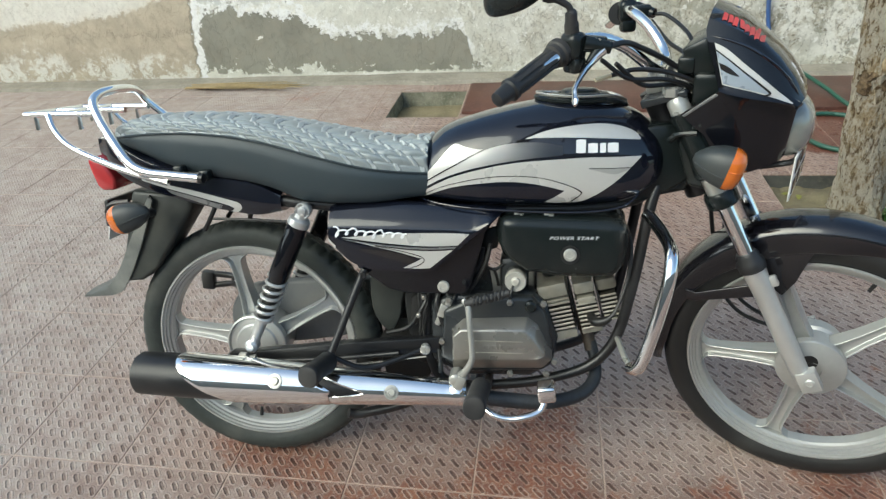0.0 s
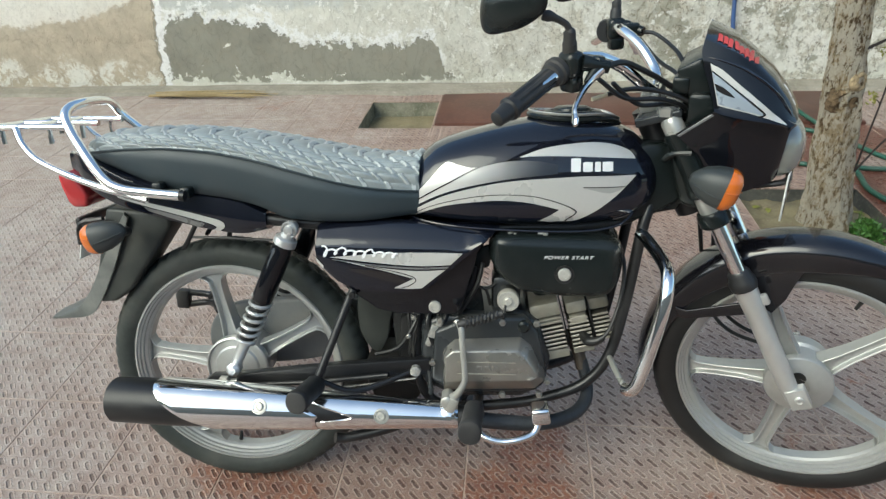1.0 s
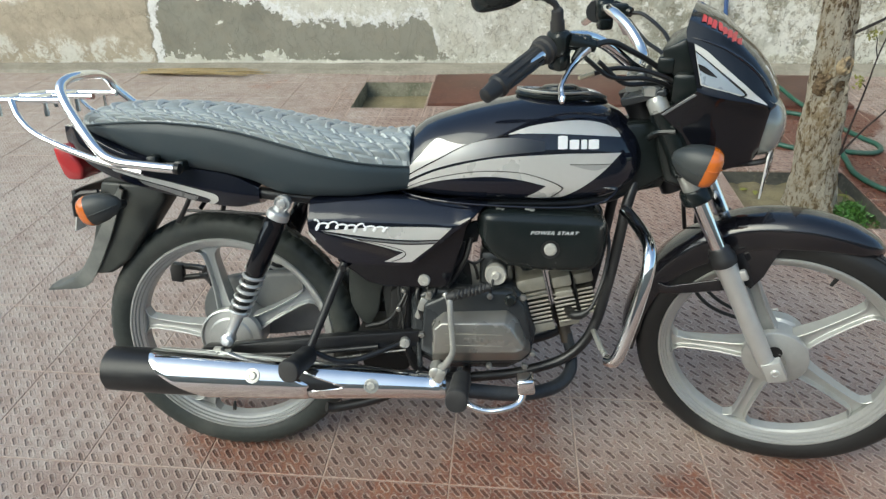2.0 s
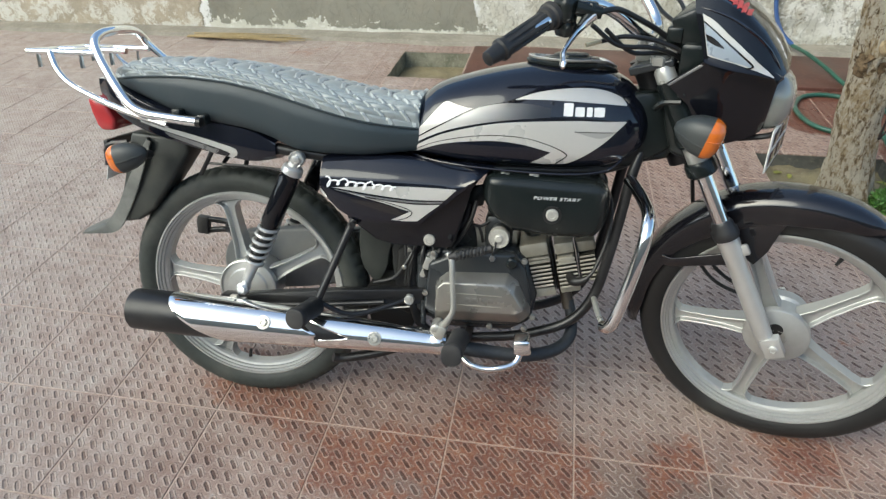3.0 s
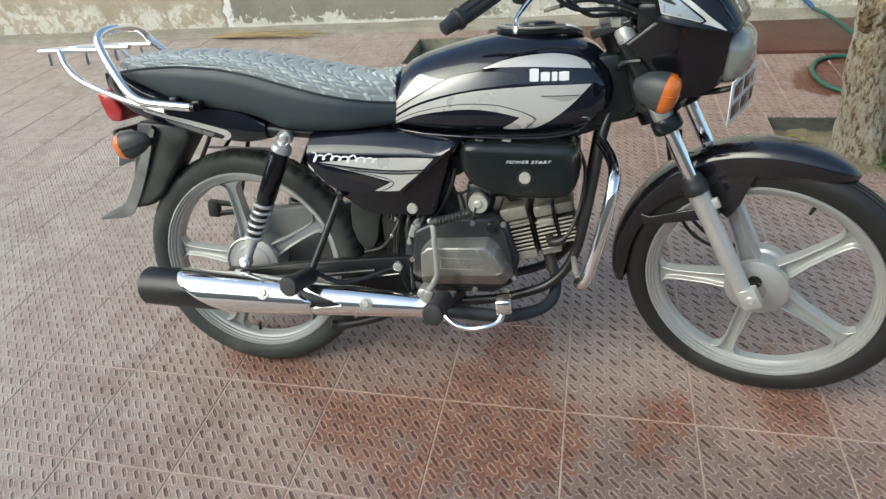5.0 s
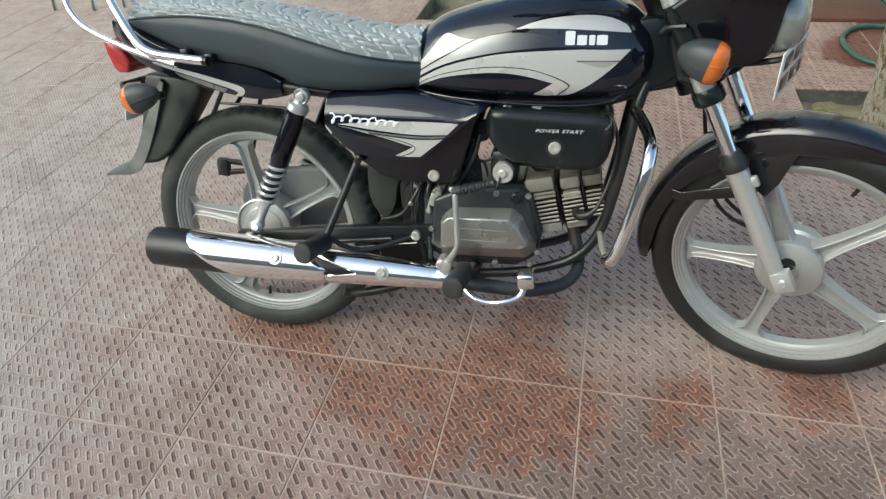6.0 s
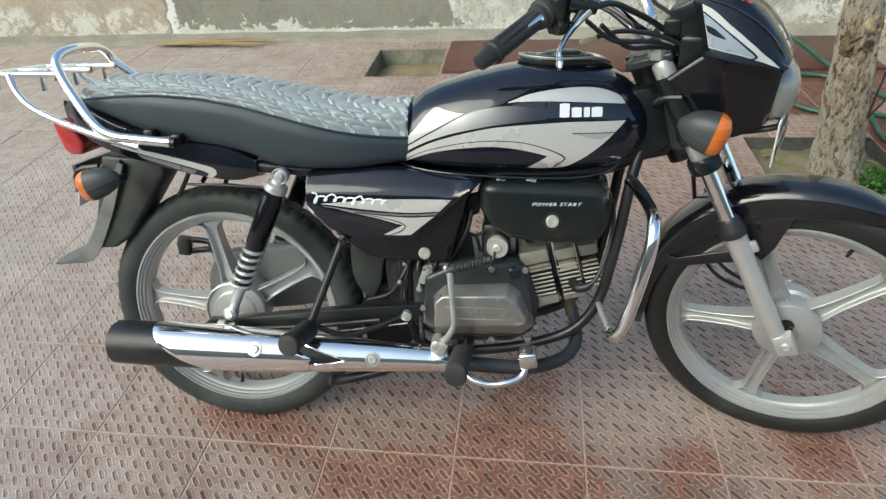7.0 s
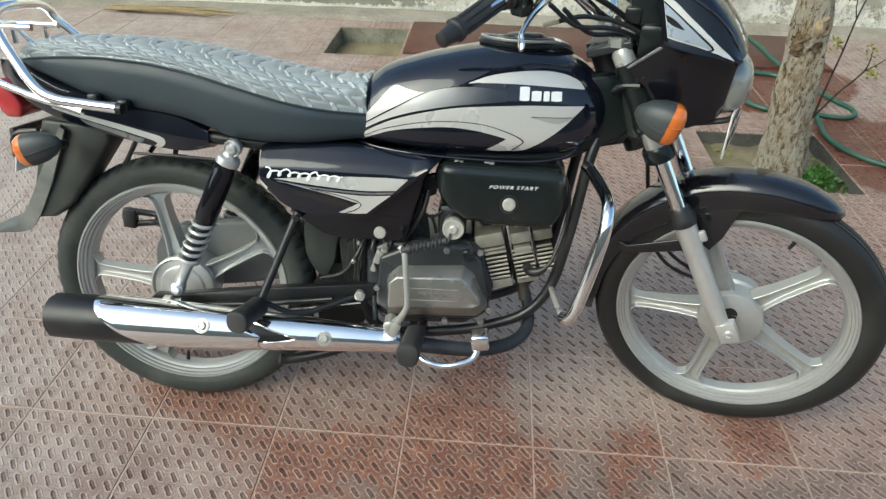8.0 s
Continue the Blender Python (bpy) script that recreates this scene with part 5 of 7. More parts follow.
# -- indicators --
def indicator(x, y, z, ahead, m):
    """A pod with an amber lens; ahead is 1 when it faces forward."""
    s = ahead
    rings = []
    for u, ry, rz in ((-0.050, 0.004, 0.006), (-0.044, 0.012, 0.014), (-0.030, 0.022, 0.026), (-0.010, 0.030, 0.034), (0.010, 0.032, 0.037)):
        rings.append([(s * u, ry * math.copysign(abs(math.cos(a)) ** 0.75, math.cos(a)), rz * math.copysign(abs(math.sin(a)) ** 0.9, math.sin(a))) for a in [2 * math.pi * k / 28 for k in range(28)]])
    pod = part("indicator", loft(rings), PODGREY, bike, "dark grey indicator with amber lens", (m or Matrix()) @ Matrix.Translation((x, y, z)) @ Matrix.Rotation(radians(16 * ahead), 4, "Y"))
    rings = []
    for u, ry, rz in ((0.0102, 0.0322, 0.0372), (0.018, 0.0318, 0.0365), (0.028, 0.027, 0.032), (0.034, 0.017, 0.022), (0.036, 0.004, 0.006)):
        rings.append([(s * u, ry * math.copysign(abs(math.cos(a)) ** 0.75, math.cos(a)), rz * math.copysign(abs(math.sin(a)) ** 0.9, math.sin(a))) for a in [2 * math.pi * j / 28 for j in range(28)]])
    part("amber_lens", loft(rings), ORANGE, pod)
    part("lens_rib", tube([(s * 0.011, -0.0325, 0.004), (s * 0.028, -0.0275, 0.006), (s * 0.037, 0, 0.004)], 0.0014, 6, 3), ORANGE, pod)
    part("pod_rib", tube([(-s * 0.046, -0.012, -0.004), (-s * 0.03, -0.0225, -0.006), (-s * 0.01, -0.0305, -0.008), (s * 0.010, -0.0325, -0.009)], 0.0014, 6, 3), PODGREY, pod)
    part("stalk", tube([(-0.01 * s, 0.02 if y < 0 else -0.02, -0.006), (-0.01 * s, (0.075 if y < 0 else -0.075), -0.012)], 0.011, 12, 1), GRIP, pod)


for sy in (-1, 1):
    indicator(1.03, sy * 0.175, 0.775, 1, STEER)
    indicator(-0.190, sy * 0.15, 0.640, -1, Matrix.Translation((-0.190, sy * 0.15, 0.640)) @ Matrix.Diagonal((1.05, 0.88, 0.84, 1)) @ Matrix.Translation((0.190, -sy * 0.15, -0.640)))

# -- tank --
TANK = [(0.394, 0.667, 0.688, 0.062), (0.408, 0.664, 0.715, 0.075), (0.425, 0.661, 0.752, 0.086), (0.440, 0.659, 0.784, 0.092), (0.462, 0.656, 0.800, 0.099), (0.49, 0.653, 0.812, 0.106), (0.55, 0.648, 0.829, 0.114),
        (0.61, 0.645, 0.842, 0.117), (0.66, 0.643, 0.850, 0.117), (0.72, 0.642, 0.854, 0.116), (0.77, 0.645, 0.850, 0.113), (0.815, 0.650, 0.840, 0.108), (0.852, 0.663, 0.822, 0.099), (0.878, 0.683, 0.797, 0.085), (0.894, 0.706, 0.772, 0.064), (0.901, 0.728, 0.750, 0.035)]


def tank_mesh():
    rings = []
    xs = [p.x for p in crom([(t[0], 0, 0) for t in TANK], 4)]
    for x in xs:
        zb, zt, w = interp(TANK, x)
        zc = zb + 0.36 * (zt - zb)
        half = []
        for k in range(33):
            a = math.pi * (k / 32 - 0.5)
            e = 2 / 4.2 if a < 0 else 2 / 2.35
            y = w * abs(math.cos(a)) ** e
            z = zc + (zt - zc if a > 0 else zc - zb) * math.copysign(abs(math.sin(a)) ** e, math.sin(a))
            half.append((y, z))
        rings.append([(x, -y, z) for y, z in half] + [(x, y, z) for y, z in reversed(half[1:-1])])
    bm = loft(rings)
    bmesh.ops.recalc_face_normals(bm, faces=bm.faces)
    bmesh.ops.smooth_vert(bm, verts=bm.verts, factor=0.5, use_axis_x=True, use_axis_y=True, use_axis_z=True)
    bmesh.ops.smooth_vert(bm, verts=bm.verts, factor=0.4, use_axis_x=True, use_axis_y=True, use_axis_z=True)
    return bm


tank_bm = tank_mesh()
bmesh.ops.triangulate(tank_bm, faces=tank_bm.faces)
tank_tree = BVHTree.FromBMesh(tank_bm)
tank = part("fuel_tank", tank_bm, PAINT, bike, "glossy black fuel tank with silver swoosh stickers", smooth=70)
for wy, y0 in ((1, -0.6), (-1, 0.6)):
    def sticker_band(name, top, low, mat, off=0.0006, n=50, m=8):
        part(name, band(tank_tree, top, low, off, n, m, y0, wy), mat, tank, smooth=80)
    # upper silver blade with the letter blocks under it
    sticker_band("upper_blade", [(0.63, 0.784), (0.671, 0.798), (0.722, 0.806), (0.769, 0.808), (0.806, 0.803), (0.833, 0.792), (0.844, 0.780)], [(0.63, 0.783), (0.671, 0.785), (0.734, 0.784), (0.807, 0.780), (0.844, 0.777)], SILVER)
    # blade from silver to black; its bright rear end paints a sky reflection
    sticker_band("reflection_blade", [(0.408, 0.686), (0.43, 0.712), (0.458, 0.741), (0.489, 0.772), (0.515, 0.768), (0.545, 0.764), (0.589, 0.773), (0.625, 0.777), (0.665, 0.776), (0.70, 0.770)], [(0.412, 0.677), (0.445, 0.6965), (0.48, 0.713), (0.52, 0.726), (0.56, 0.735), (0.60, 0.742), (0.635, 0.7465), (0.67, 0.750), (0.70, 0.753)], FADE, 0.0005, 60)
    # broad swoosh with its rounded nose round a dark lens
    sticker_band("swoosh", [(0.408, 0.671), (0.426, 0.680), (0.461, 0.699), (0.494, 0.713), (0.548, 0.728), (0.601, 0.738), (0.653, 0.743), (0.705, 0.746)], [(0.408, 0.664), (0.426, 0.668), (0.46, 0.682), (0.494, 0.692), (0.549, 0.700), (0.602, 0.703), (0.655, 0.697), (0.705, 0.685)], SILVER, 0.001, 60, 12)
    sticker_band("swoosh", [(0.705, 0.746), (0.746, 0.748), (0.793, 0.748), (0.846, 0.748)], [(0.705, 0.661), (0.735, 0.663), (0.760, 0.674), (0.785, 0.690), (0.812, 0.712), (0.846, 0.747)], SILVER, 0.001, 48, 14)
    sticker_band("swoosh_nose", [(0.67, 0.664), (0.688, 0.674), (0.705, 0.6855)], [(0.67, 0.662), (0.689, 0.660), (0.705, 0.661)], SILVER, 0.001, 20)
    # thin lines and the grey wedge
    sticker_band("thin_line", [(0.425, 0.6735), (0.461, 0.6895), (0.494, 0.6998), (0.548, 0.7108), (0.602, 0.7148), (0.654, 0.7118), (0.687, 0.7042), (0.714, 0.6952), (0.7335, 0.6855), (0.7365, 0.678), (0.717, 0.662)], [(0.425, 0.6722), (0.461, 0.6882), (0.494, 0.6985), (0.548, 0.7095), (0.602, 0.7135), (0.654, 0.7105), (0.6865, 0.7028), (0.713, 0.6938), (0.7310, 0.6843), (0.7338, 0.678), (0.715, 0.6635)], DARKSTICK, 0.0014, 80, 1)
    sticker_band("thin_line", [(0.412, 0.687), (0.426, 0.6965), (0.461, 0.7178), (0.494, 0.7358), (0.547, 0.7635), (0.589, 0.7765), (0.651, 0.7850)], [(0.412, 0.685), (0.426, 0.6945), (0.461, 0.7152), (0.494, 0.7332), (0.547, 0.7608), (0.589, 0.7742), (0.651, 0.7838)], DARKSTICK, 0.0016, 60, 1)
    sticker_band("grey_wedge", [(0.748, 0.728), (0.79, 0.7275), (0.826, 0.728)], [(0.749, 0.7262), (0.793, 0.7155), (0.816, 0.7205)], GREYWEDGE, 0.0013, 20, 2)
    sticker_band("thin_line", [(0.748, 0.728), (0.79, 0.7275), (0.828, 0.728)], [(0.748, 0.7267), (0.79, 0.7262), (0.828, 0.7267)], DARKSTICK, 0.0016, 20, 1)
    # letter blocks of the maker's mark
    for x0, x1, z0, z1 in ((0.724, 0.742, 0.756, 0.781), (0.746, 0.764, 0.756, 0.774), (0.768, 0.779, 0.756, 0.774), (0.782, 0.802, 0.756, 0.774)):
        sticker_band("mark_block", [(x0, z1 - 0.001), ((x0 + x1) / 2, z1), (x1, z1 - 0.001)], [(x0, z0 + 0.001), ((x0 + x1) / 2, z0), (x1, z0 + 0.001)], WHITE, 0.0012, 6, 4)
cap = part("filler_cap", lathe([(0.058, -0.012), (0.058, 0.004), (0.054, 0.008), (0.045, 0.009), (0.043, 0.005), (0.038, 0.005), (0.036, 0.013), (0.03, 0.016), (0.01, 0.017)], 40, Matrix.Translation((0.735, 0, 0.852))), PLASTIC, tank, "black filler cap")
rim_pts = [(0.738 + 0.088 * math.cos(a), 0.062 * math.sin(a), 0.862 - 0.006 * math.sin(a) ** 2 - 0.05 * max(0, math.cos(a)) ** 4 * 0.4) for a in [2 * math.pi * k / 24 for k in range(25)]]
part("cap_trim", tube(rim_pts, 0.003, 8, 3, flat=0.7), STEEL, tank, "pale oval trim ring round the filler cap")
part("cap_trim_base", tube([(x, y * 0.92, z - 0.009) for x, y, z in rim_pts], 0.006, 8, 3), PLASTIC, tank)
part("tank_seam", tube([(0.40, -0.06, 0.664), (0.46, -0.1, 0.656), (0.55, -0.114, 0.648), (0.70, -0.116, 0.642), (0.79, -0.11, 0.646), (0.835, -0.096, 0.662), (0.87, -0.06, 0.702)], 0.0022, 8, 6), PAINT, tank)

# -- seat --
SEAT_EDGE = [(-0.243, 0.792), (-0.194, 0.800), (-0.134, 0.805), (-0.059, 0.807), (0.036, 0.800), (0.119, 0.785), (0.201, 0.762), (0.284, 0.739), (0.347, 0.726), (0.411, 0.718), (0.436, 0.716)]
SEAT_TOP = [(-0.243, 0.815), (-0.22, 0.828), (-0.168, 0.832), (-0.09, 0.832), (-0.03, 0.829), (0.05, 0.822), (0.14, 0.809), (0.253, 0.788), (0.32, 0.777), (0.367, 0.773), (0.42, 0.777), (0.436, 0.780)]
SEAT_LOW = [(-0.243, 0.785), (-0.179, 0.765), (-0.111, 0.738), (-0.029, 0.716), (0.067, 0.704), (0.13, 0.687), (0.171, 0.665), (0.236, 0.659), (0.324, 0.658), (0.389, 0.664), (0.436, 0.668)]
SEAT_WIDE = [(-0.243, 0.055), (-0.225, 0.082), (-0.18, 0.100), (-0.08, 0.113), (0.05, 0.121), (0.16, 0.126), (0.25, 0.126), (0.33, 0.118), (0.4, 0.1), (0.436, 0.088)]


def smooth_at(table, x):
    return sum(interp(table, min(max(x + d, table[0][0]), table[-1][0]))[0] for d in (-0.02, -0.01, 0, 0.01, 0.02)) / 5


def seat_base():
    rings = []
    for i in range(121):
        x = -0.243 + 0.679 * i / 120
        e, l, w = smooth_at(SEAT_EDGE, x), smooth_at(SEAT_LOW, x), smooth_at(SEAT_WIDE, x)
        half = [(w * 0.82, l), (w * 0.93, l + 0.004), (w * 0.985, l + (e - l) * 0.3), (w * 1.01, l + (e - l) * 0.7), (w, e - 0.002), (w * 0.97, e)]
        rings.append([(x, -y, z) for y, z in half] + [(x, y, z) for y, z in reversed(half)])
    return loft(rings)


def seat_cover():
    nx, ny = 420, 140
    bm = bmesh.new()
    rows, tone = [], []
    for i in range(nx + 1):
        x = -0.243 + 0.679 * i / nx
        e, t, w = smooth_at(SEAT_EDGE, x), smooth_at(SEAT_TOP, x), smooth_at(SEAT_WIDE, x)
        row = []
        for j in range(ny + 1):
            a = math.pi * j / ny
            c, s = math.cos(a), math.sin(a)
            y = -w * math.copysign(abs(c) ** 0.62, c)
            z = e + (t - e) * s ** 0.62
            arc = (j / ny - 0.5) * (2 * w + 1.2 * (t - e))
            v = arc / 0.0275 + 0.5
            line = math.floor(v)
            fv = v - line
            bend = fv * fv * (3 - 2 * fv)
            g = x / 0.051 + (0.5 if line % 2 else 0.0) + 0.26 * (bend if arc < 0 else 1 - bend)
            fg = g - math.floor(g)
            # shading put into the colour: 1 bright rib, 2 dark valley, 0 plain
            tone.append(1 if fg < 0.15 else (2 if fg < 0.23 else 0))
            body = math.sin(math.pi * min(1, max(0, (fg - 0.2) / 0.8))) ** 0.6 * (0.75 + 0.4 * fg)
            rib = math.exp(-((fg - 0.085) / 0.07) ** 2)
            lift = (0.0066 * body + 0.0085 * rib) * math.sin(math.pi * fv) ** 0.6 - 0.003
            d = Vector((0, y * 0.5, (z - e) + 0.02)).normalized()
            edge = min(1, min(j, ny - j) / 5) * min(1, i / 4, (nx - i) / 3)
            row.append(bm.verts.new(Vector((x - 0.3 * lift, y, z)) + d * lift * edge))
        rows.append(row)
    for i, (r, s) in enumerate(zip(rows, rows[1:])):
        for j in range(ny):
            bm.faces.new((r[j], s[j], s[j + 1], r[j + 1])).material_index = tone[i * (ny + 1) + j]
    bm.faces.new(rows[0])
    bm.faces.new(rows[-1][::-1])
    return bm


seat = part("seat", seat_base(), VINYL, bike, "long seat with black vinyl sides and silver quilted top", smooth=75)
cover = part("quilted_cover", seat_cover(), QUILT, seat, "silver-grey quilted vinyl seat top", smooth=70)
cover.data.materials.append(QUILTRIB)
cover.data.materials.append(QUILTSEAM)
for sy in (-1, 1):
    part("piping", tube([(x, sy * (smooth_at(SEAT_WIDE, x) + 0.001), smooth_at(SEAT_EDGE, x)) for x in [-0.235 + 0.67 * k / 40 for k in range(41)]], 0.0022, 6, 1), VINYL, seat)

# -- side panels --
for sy in (-1, 1):
    pan_top = [(0.220, 0.632), (0.226, 0.648), (0.236, 0.656), (0.30, 0.660), (0.40, 0.658), (0.50, 0.652), (0.585, 0.647), (0.592, 0.646)]
    pan_low = [(0.220, 0.601), (0.232, 0.583), (0.245, 0.567), (0.27, 0.541), (0.299, 0.524), (0.335, 0.518), (0.41, 0.5165), (0.447, 0.521), (0.485, 0.555), (0.55, 0.609), (0.592, 0.642)]
    pan_bm = creased(pan_top, [(0.22, 0.618), (0.321, 0.614), (0.433, 0.612), (0.531, 0.612), (0.592, 0.644)], pan_low, sy * 0.08, sy * 0.132, sy * 0.098)
    bmesh.ops.triangulate(pan_bm, faces=pan_bm.faces)
    pan_tree = BVHTree.FromBMesh(pan_bm)
    sp = part("side_panel", pan_bm, PAINT, bike, "glossy black side panel with silver flash stickers", smooth=32)
    y0, wy = (-0.6, 1) if sy < 0 else (0.6, -1)

    def side_band(name, top, low, mat, off=0.0007, n=30, m=5):
        part(name, band(pan_tree, top, low, off, n, m, y0, wy), mat, sp, smooth=80)
    side_band("silver_flash", [(0.375, 0.603), (0.43, 0.604), (0.48, 0.604), (0.522, 0.603)], [(0.26, 0.594), (0.35, 0.583), (0.43, 0.577), (0.498, 0.579)], SILVER)
    side_band("grey_flash", [(0.262, 0.591), (0.34, 0.580), (0.43, 0.574), (0.495, 0.576)], [(0.27, 0.588), (0.35, 0.576), (0.43, 0.570), (0.491, 0.572)], GREYSTICK)
    side_band("silver_flash", [(0.285, 0.586), (0.36, 0.573), (0.43, 0.567), (0.488, 0.569)], [(0.31, 0.580), (0.37, 0.566), (0.425, 0.551), (0.464, 0.550)], SILVER)
    side_band("silver_flash", [(0.425, 0.551), (0.44, 0.5505), (0.464, 0.550)], [(0.385, 0.530), (0.415, 0.529), (0.440, 0.530)], SILVER)
    side_band("dark_point", [(0.30, 0.572), (0.35, 0.567), (0.385, 0.560), (0.407, 0.549), (0.411, 0.545)], [(0.30, 0.566), (0.35, 0.552), (0.38, 0.544), (0.40, 0.541), (0.411, 0.5435)], DARKSTICK, 0.0012)
    side_band("thin_line", [(0.33, 0.578), (0.38, 0.568), (0.42, 0.557), (0.430, 0.547), (0.418, 0.536), (0.40, 0.530)], [(0.33, 0.5765), (0.38, 0.5665), (0.419, 0.5555), (0.4282, 0.547), (0.417, 0.5375), (0.40, 0.5315)], DARKSTICK, 0.0014, 40, 1)
    side_band("silver_tail", [(0.2235, 0.604), (0.2335, 0.592), (0.247, 0.576)], [(0.2245, 0.5985), (0.2335, 0.5845), (0.245, 0.5705)], SILVER, 0.0009, 10, 2)
    # script mark of the model as one flowing stroke
    stroke = []
    for k in range(141):
        u = k / 140
        tall = 0.0100 if u < 0.11 else (0.0088 if 0.22 < u < 0.30 or 0.55 < u < 0.64 else 0.0046)
        ph = u * 2 * math.pi * 8 + 1.2
        pz = 0.6065 - 0.0085 * u + tall * math.sin(ph)
        px = 0.244 + 0.152 * u - 0.0062 * math.cos(ph) + 0.45 * tall * math.sin(ph)
        on = pan_tree.ray_cast(Vector((px, y0, pz)), Vector((0, wy, 0)))
        stroke.append((px, on[0].y - wy * 0.0012, pz))
    part("script_stroke", tube(stroke, 0.0019, 6, 1), WHITE, sp, "white flowing script mark")
    low = [(0.281, 0.523), (0.346, 0.476), (0.386, 0.467), (0.493, 0.466), (0.511, 0.470), (0.519, 0.482), (0.551, 0.597), (0.578, 0.640), (0.45, 0.60), (0.32, 0.57)]
    part("lower_cover", plate(low, sy * 0.07, sy * 0.113, 0.005), COWL, bike, "black plastic lower cover")
    if sy < 0:
        part("cover_bolt", lathe([(0.0125, 0), (0.0125, 0.005), (0.011, 0.007), (0.0065, 0.0075), (0.006, 0.0055), (0.002, 0.0055)], 28, facing(0.4635, -0.112, 0.484)), BOLT, bike, "bright round cover bolt", smooth=20)

# -- tool box cover with printed words --
air_top = [(0.571, 0.603), (0.576, 0.624), (0.59, 0.635), (0.62, 0.638), (0.70, 0.636), (0.79, 0.632), (0.815, 0.627), (0.828, 0.615), (0.833, 0.598)]
air_low = [(0.571, 0.592), (0.578, 0.575), (0.598, 0.545), (0.635, 0.519), (0.70, 0.509), (0.775, 0.508), (0.805, 0.513), (0.823, 0.535), (0.833, 0.58)]
air_bm = shell(air_top, air_low, -0.06, -0.133, 5.5)
bmesh.ops.triangulate(air_bm, faces=air_bm.faces)
airbox = part("air_filter_cover", air_bm, PLASTIC, bike, "satin black air filter cover with white words", smooth=60)
part("cover_bolt", join(lathe([(0.019, 0), (0.019, 0.002), (0.016, 0.0015)], 28, facing(0.717, -0.1318, 0.561))), CABLE, airbox)
part("cover_bolt", lathe([(0.0125, 0), (0.0125, 0.006), (0.011, 0.008), (0.0065, 0.0085), (0.006, 0.0065), (0.002, 0.0065)], 28, facing(0.717, -0.132, 0.562)), BOLT, airbox, "bright round cover bolt", smooth=20)


def words(text, x, y, z, size, shear):
    cu = bpy.data.curves.new("words", "FONT")
    cu.body, cu.size, cu.shear, cu.extrude, cu.align_x, cu.align_y = text, size, shear, 0.0004, "CENTER", "CENTER"
    cu.space_character = 1.15
    tmp = new("words", cu)
    me = bpy.data.meshes.new_from_object(tmp.evaluated_get(bpy.context.evaluated_depsgraph_get()))
    bpy.data.objects.remove(tmp)
    bpy.data.curves.remove(cu)
    bm = bmesh.new()
    bm.from_mesh(me)
    bpy.data.meshes.remove(me)
    bmesh.ops.scale(bm, vec=(1.35, 1, 1), verts=bm.verts)
    bmesh.ops.transform(bm, matrix=facing(x, y, z), verts=bm.verts)
    return bm


part("printed_words", words("POWER START", 0.7225, -0.1332, 0.595, 0.0092, 0.35), WHITE, airbox, "white printed words", smooth=0)
part("air_filter_box", plate([(0.58, 0.63), (0.58, 0.53), (0.83, 0.53), (0.83, 0.63)], 0.10, -0.062, 0.015), PLASTIC, bike)

# -- frame --
for sy in (-1, 1):
    tubes = join(tube([(0.935, sy * 0.014, 0.76), (0.891, sy * 0.052, 0.69), (0.873, sy * 0.064, 0.634), (0.858, sy * 0.068, 0.535), (0.844, sy * 0.07, 0.454), (0.828, sy * 0.07, 0.380), (0.803, sy * 0.07, 0.326), (0.762, sy * 0.07, 0.287), (0.702, sy * 0.07, 0.262), (0.633, sy * 0.071, 0.245), (0.5, sy * 0.075, 0.235), (0.44, sy * 0.075, 0.26), (0.42, sy * 0.075, 0.34), (0.42, sy * 0.07, 0.48), (0.40, sy * 0.06, 0.62)], 0.0112, 14, 6),
                 tube([(0.93, sy * 0.02, 0.70), (0.82, sy * 0.05, 0.645), (0.60, sy * 0.06, 0.635), (0.40, sy * 0.075, 0.64), (0.18, sy * 0.09, 0.655), (0.0, sy * 0.09, 0.68), (-0.2, sy * 0.08, 0.715)], 0.012, 12, 5))
    part("frame_tube", tubes, MATTE, bike, "black steel frame tubes")
for x in (0.618, 0.676):
    part("tank_bolt", join(box((0.020, 0.012, 0.010), (x, -0.104, 0.632), 0.002), disc(x + 0.004, -0.110, 0.632, 0.005, 0.004, 10)), BOLT, bike)
part("backbone", tube([(0.93, 0, 0.78), (0.7, 0, 0.70), (0.42, 0, 0.66)], 0.022, 14, 4), MATTE, bike)

# -- crash guard --
guard = [(0.868, -0.066, 0.628), (0.879, -0.085, 0.617), (0.892, -0.125, 0.600), (0.896, -0.17, 0.588), (0.893, -0.2, 0.57), (0.887, -0.212, 0.53), (0.871, -0.214, 0.455), (0.853, -0.212, 0.382), (0.843, -0.205, 0.357), (0.834, -0.19, 0.350)]
part("crash_guard", tube(guard, 0.0125, 16, 6), CHROME, bike, "chromed tubular crash guard")
part("guard_stay", tube([(0.836, -0.194, 0.352), (0.828, -0.15, 0.355), (0.822, -0.072, 0.362)], 0.006, 10, 4), STEEL, bike)

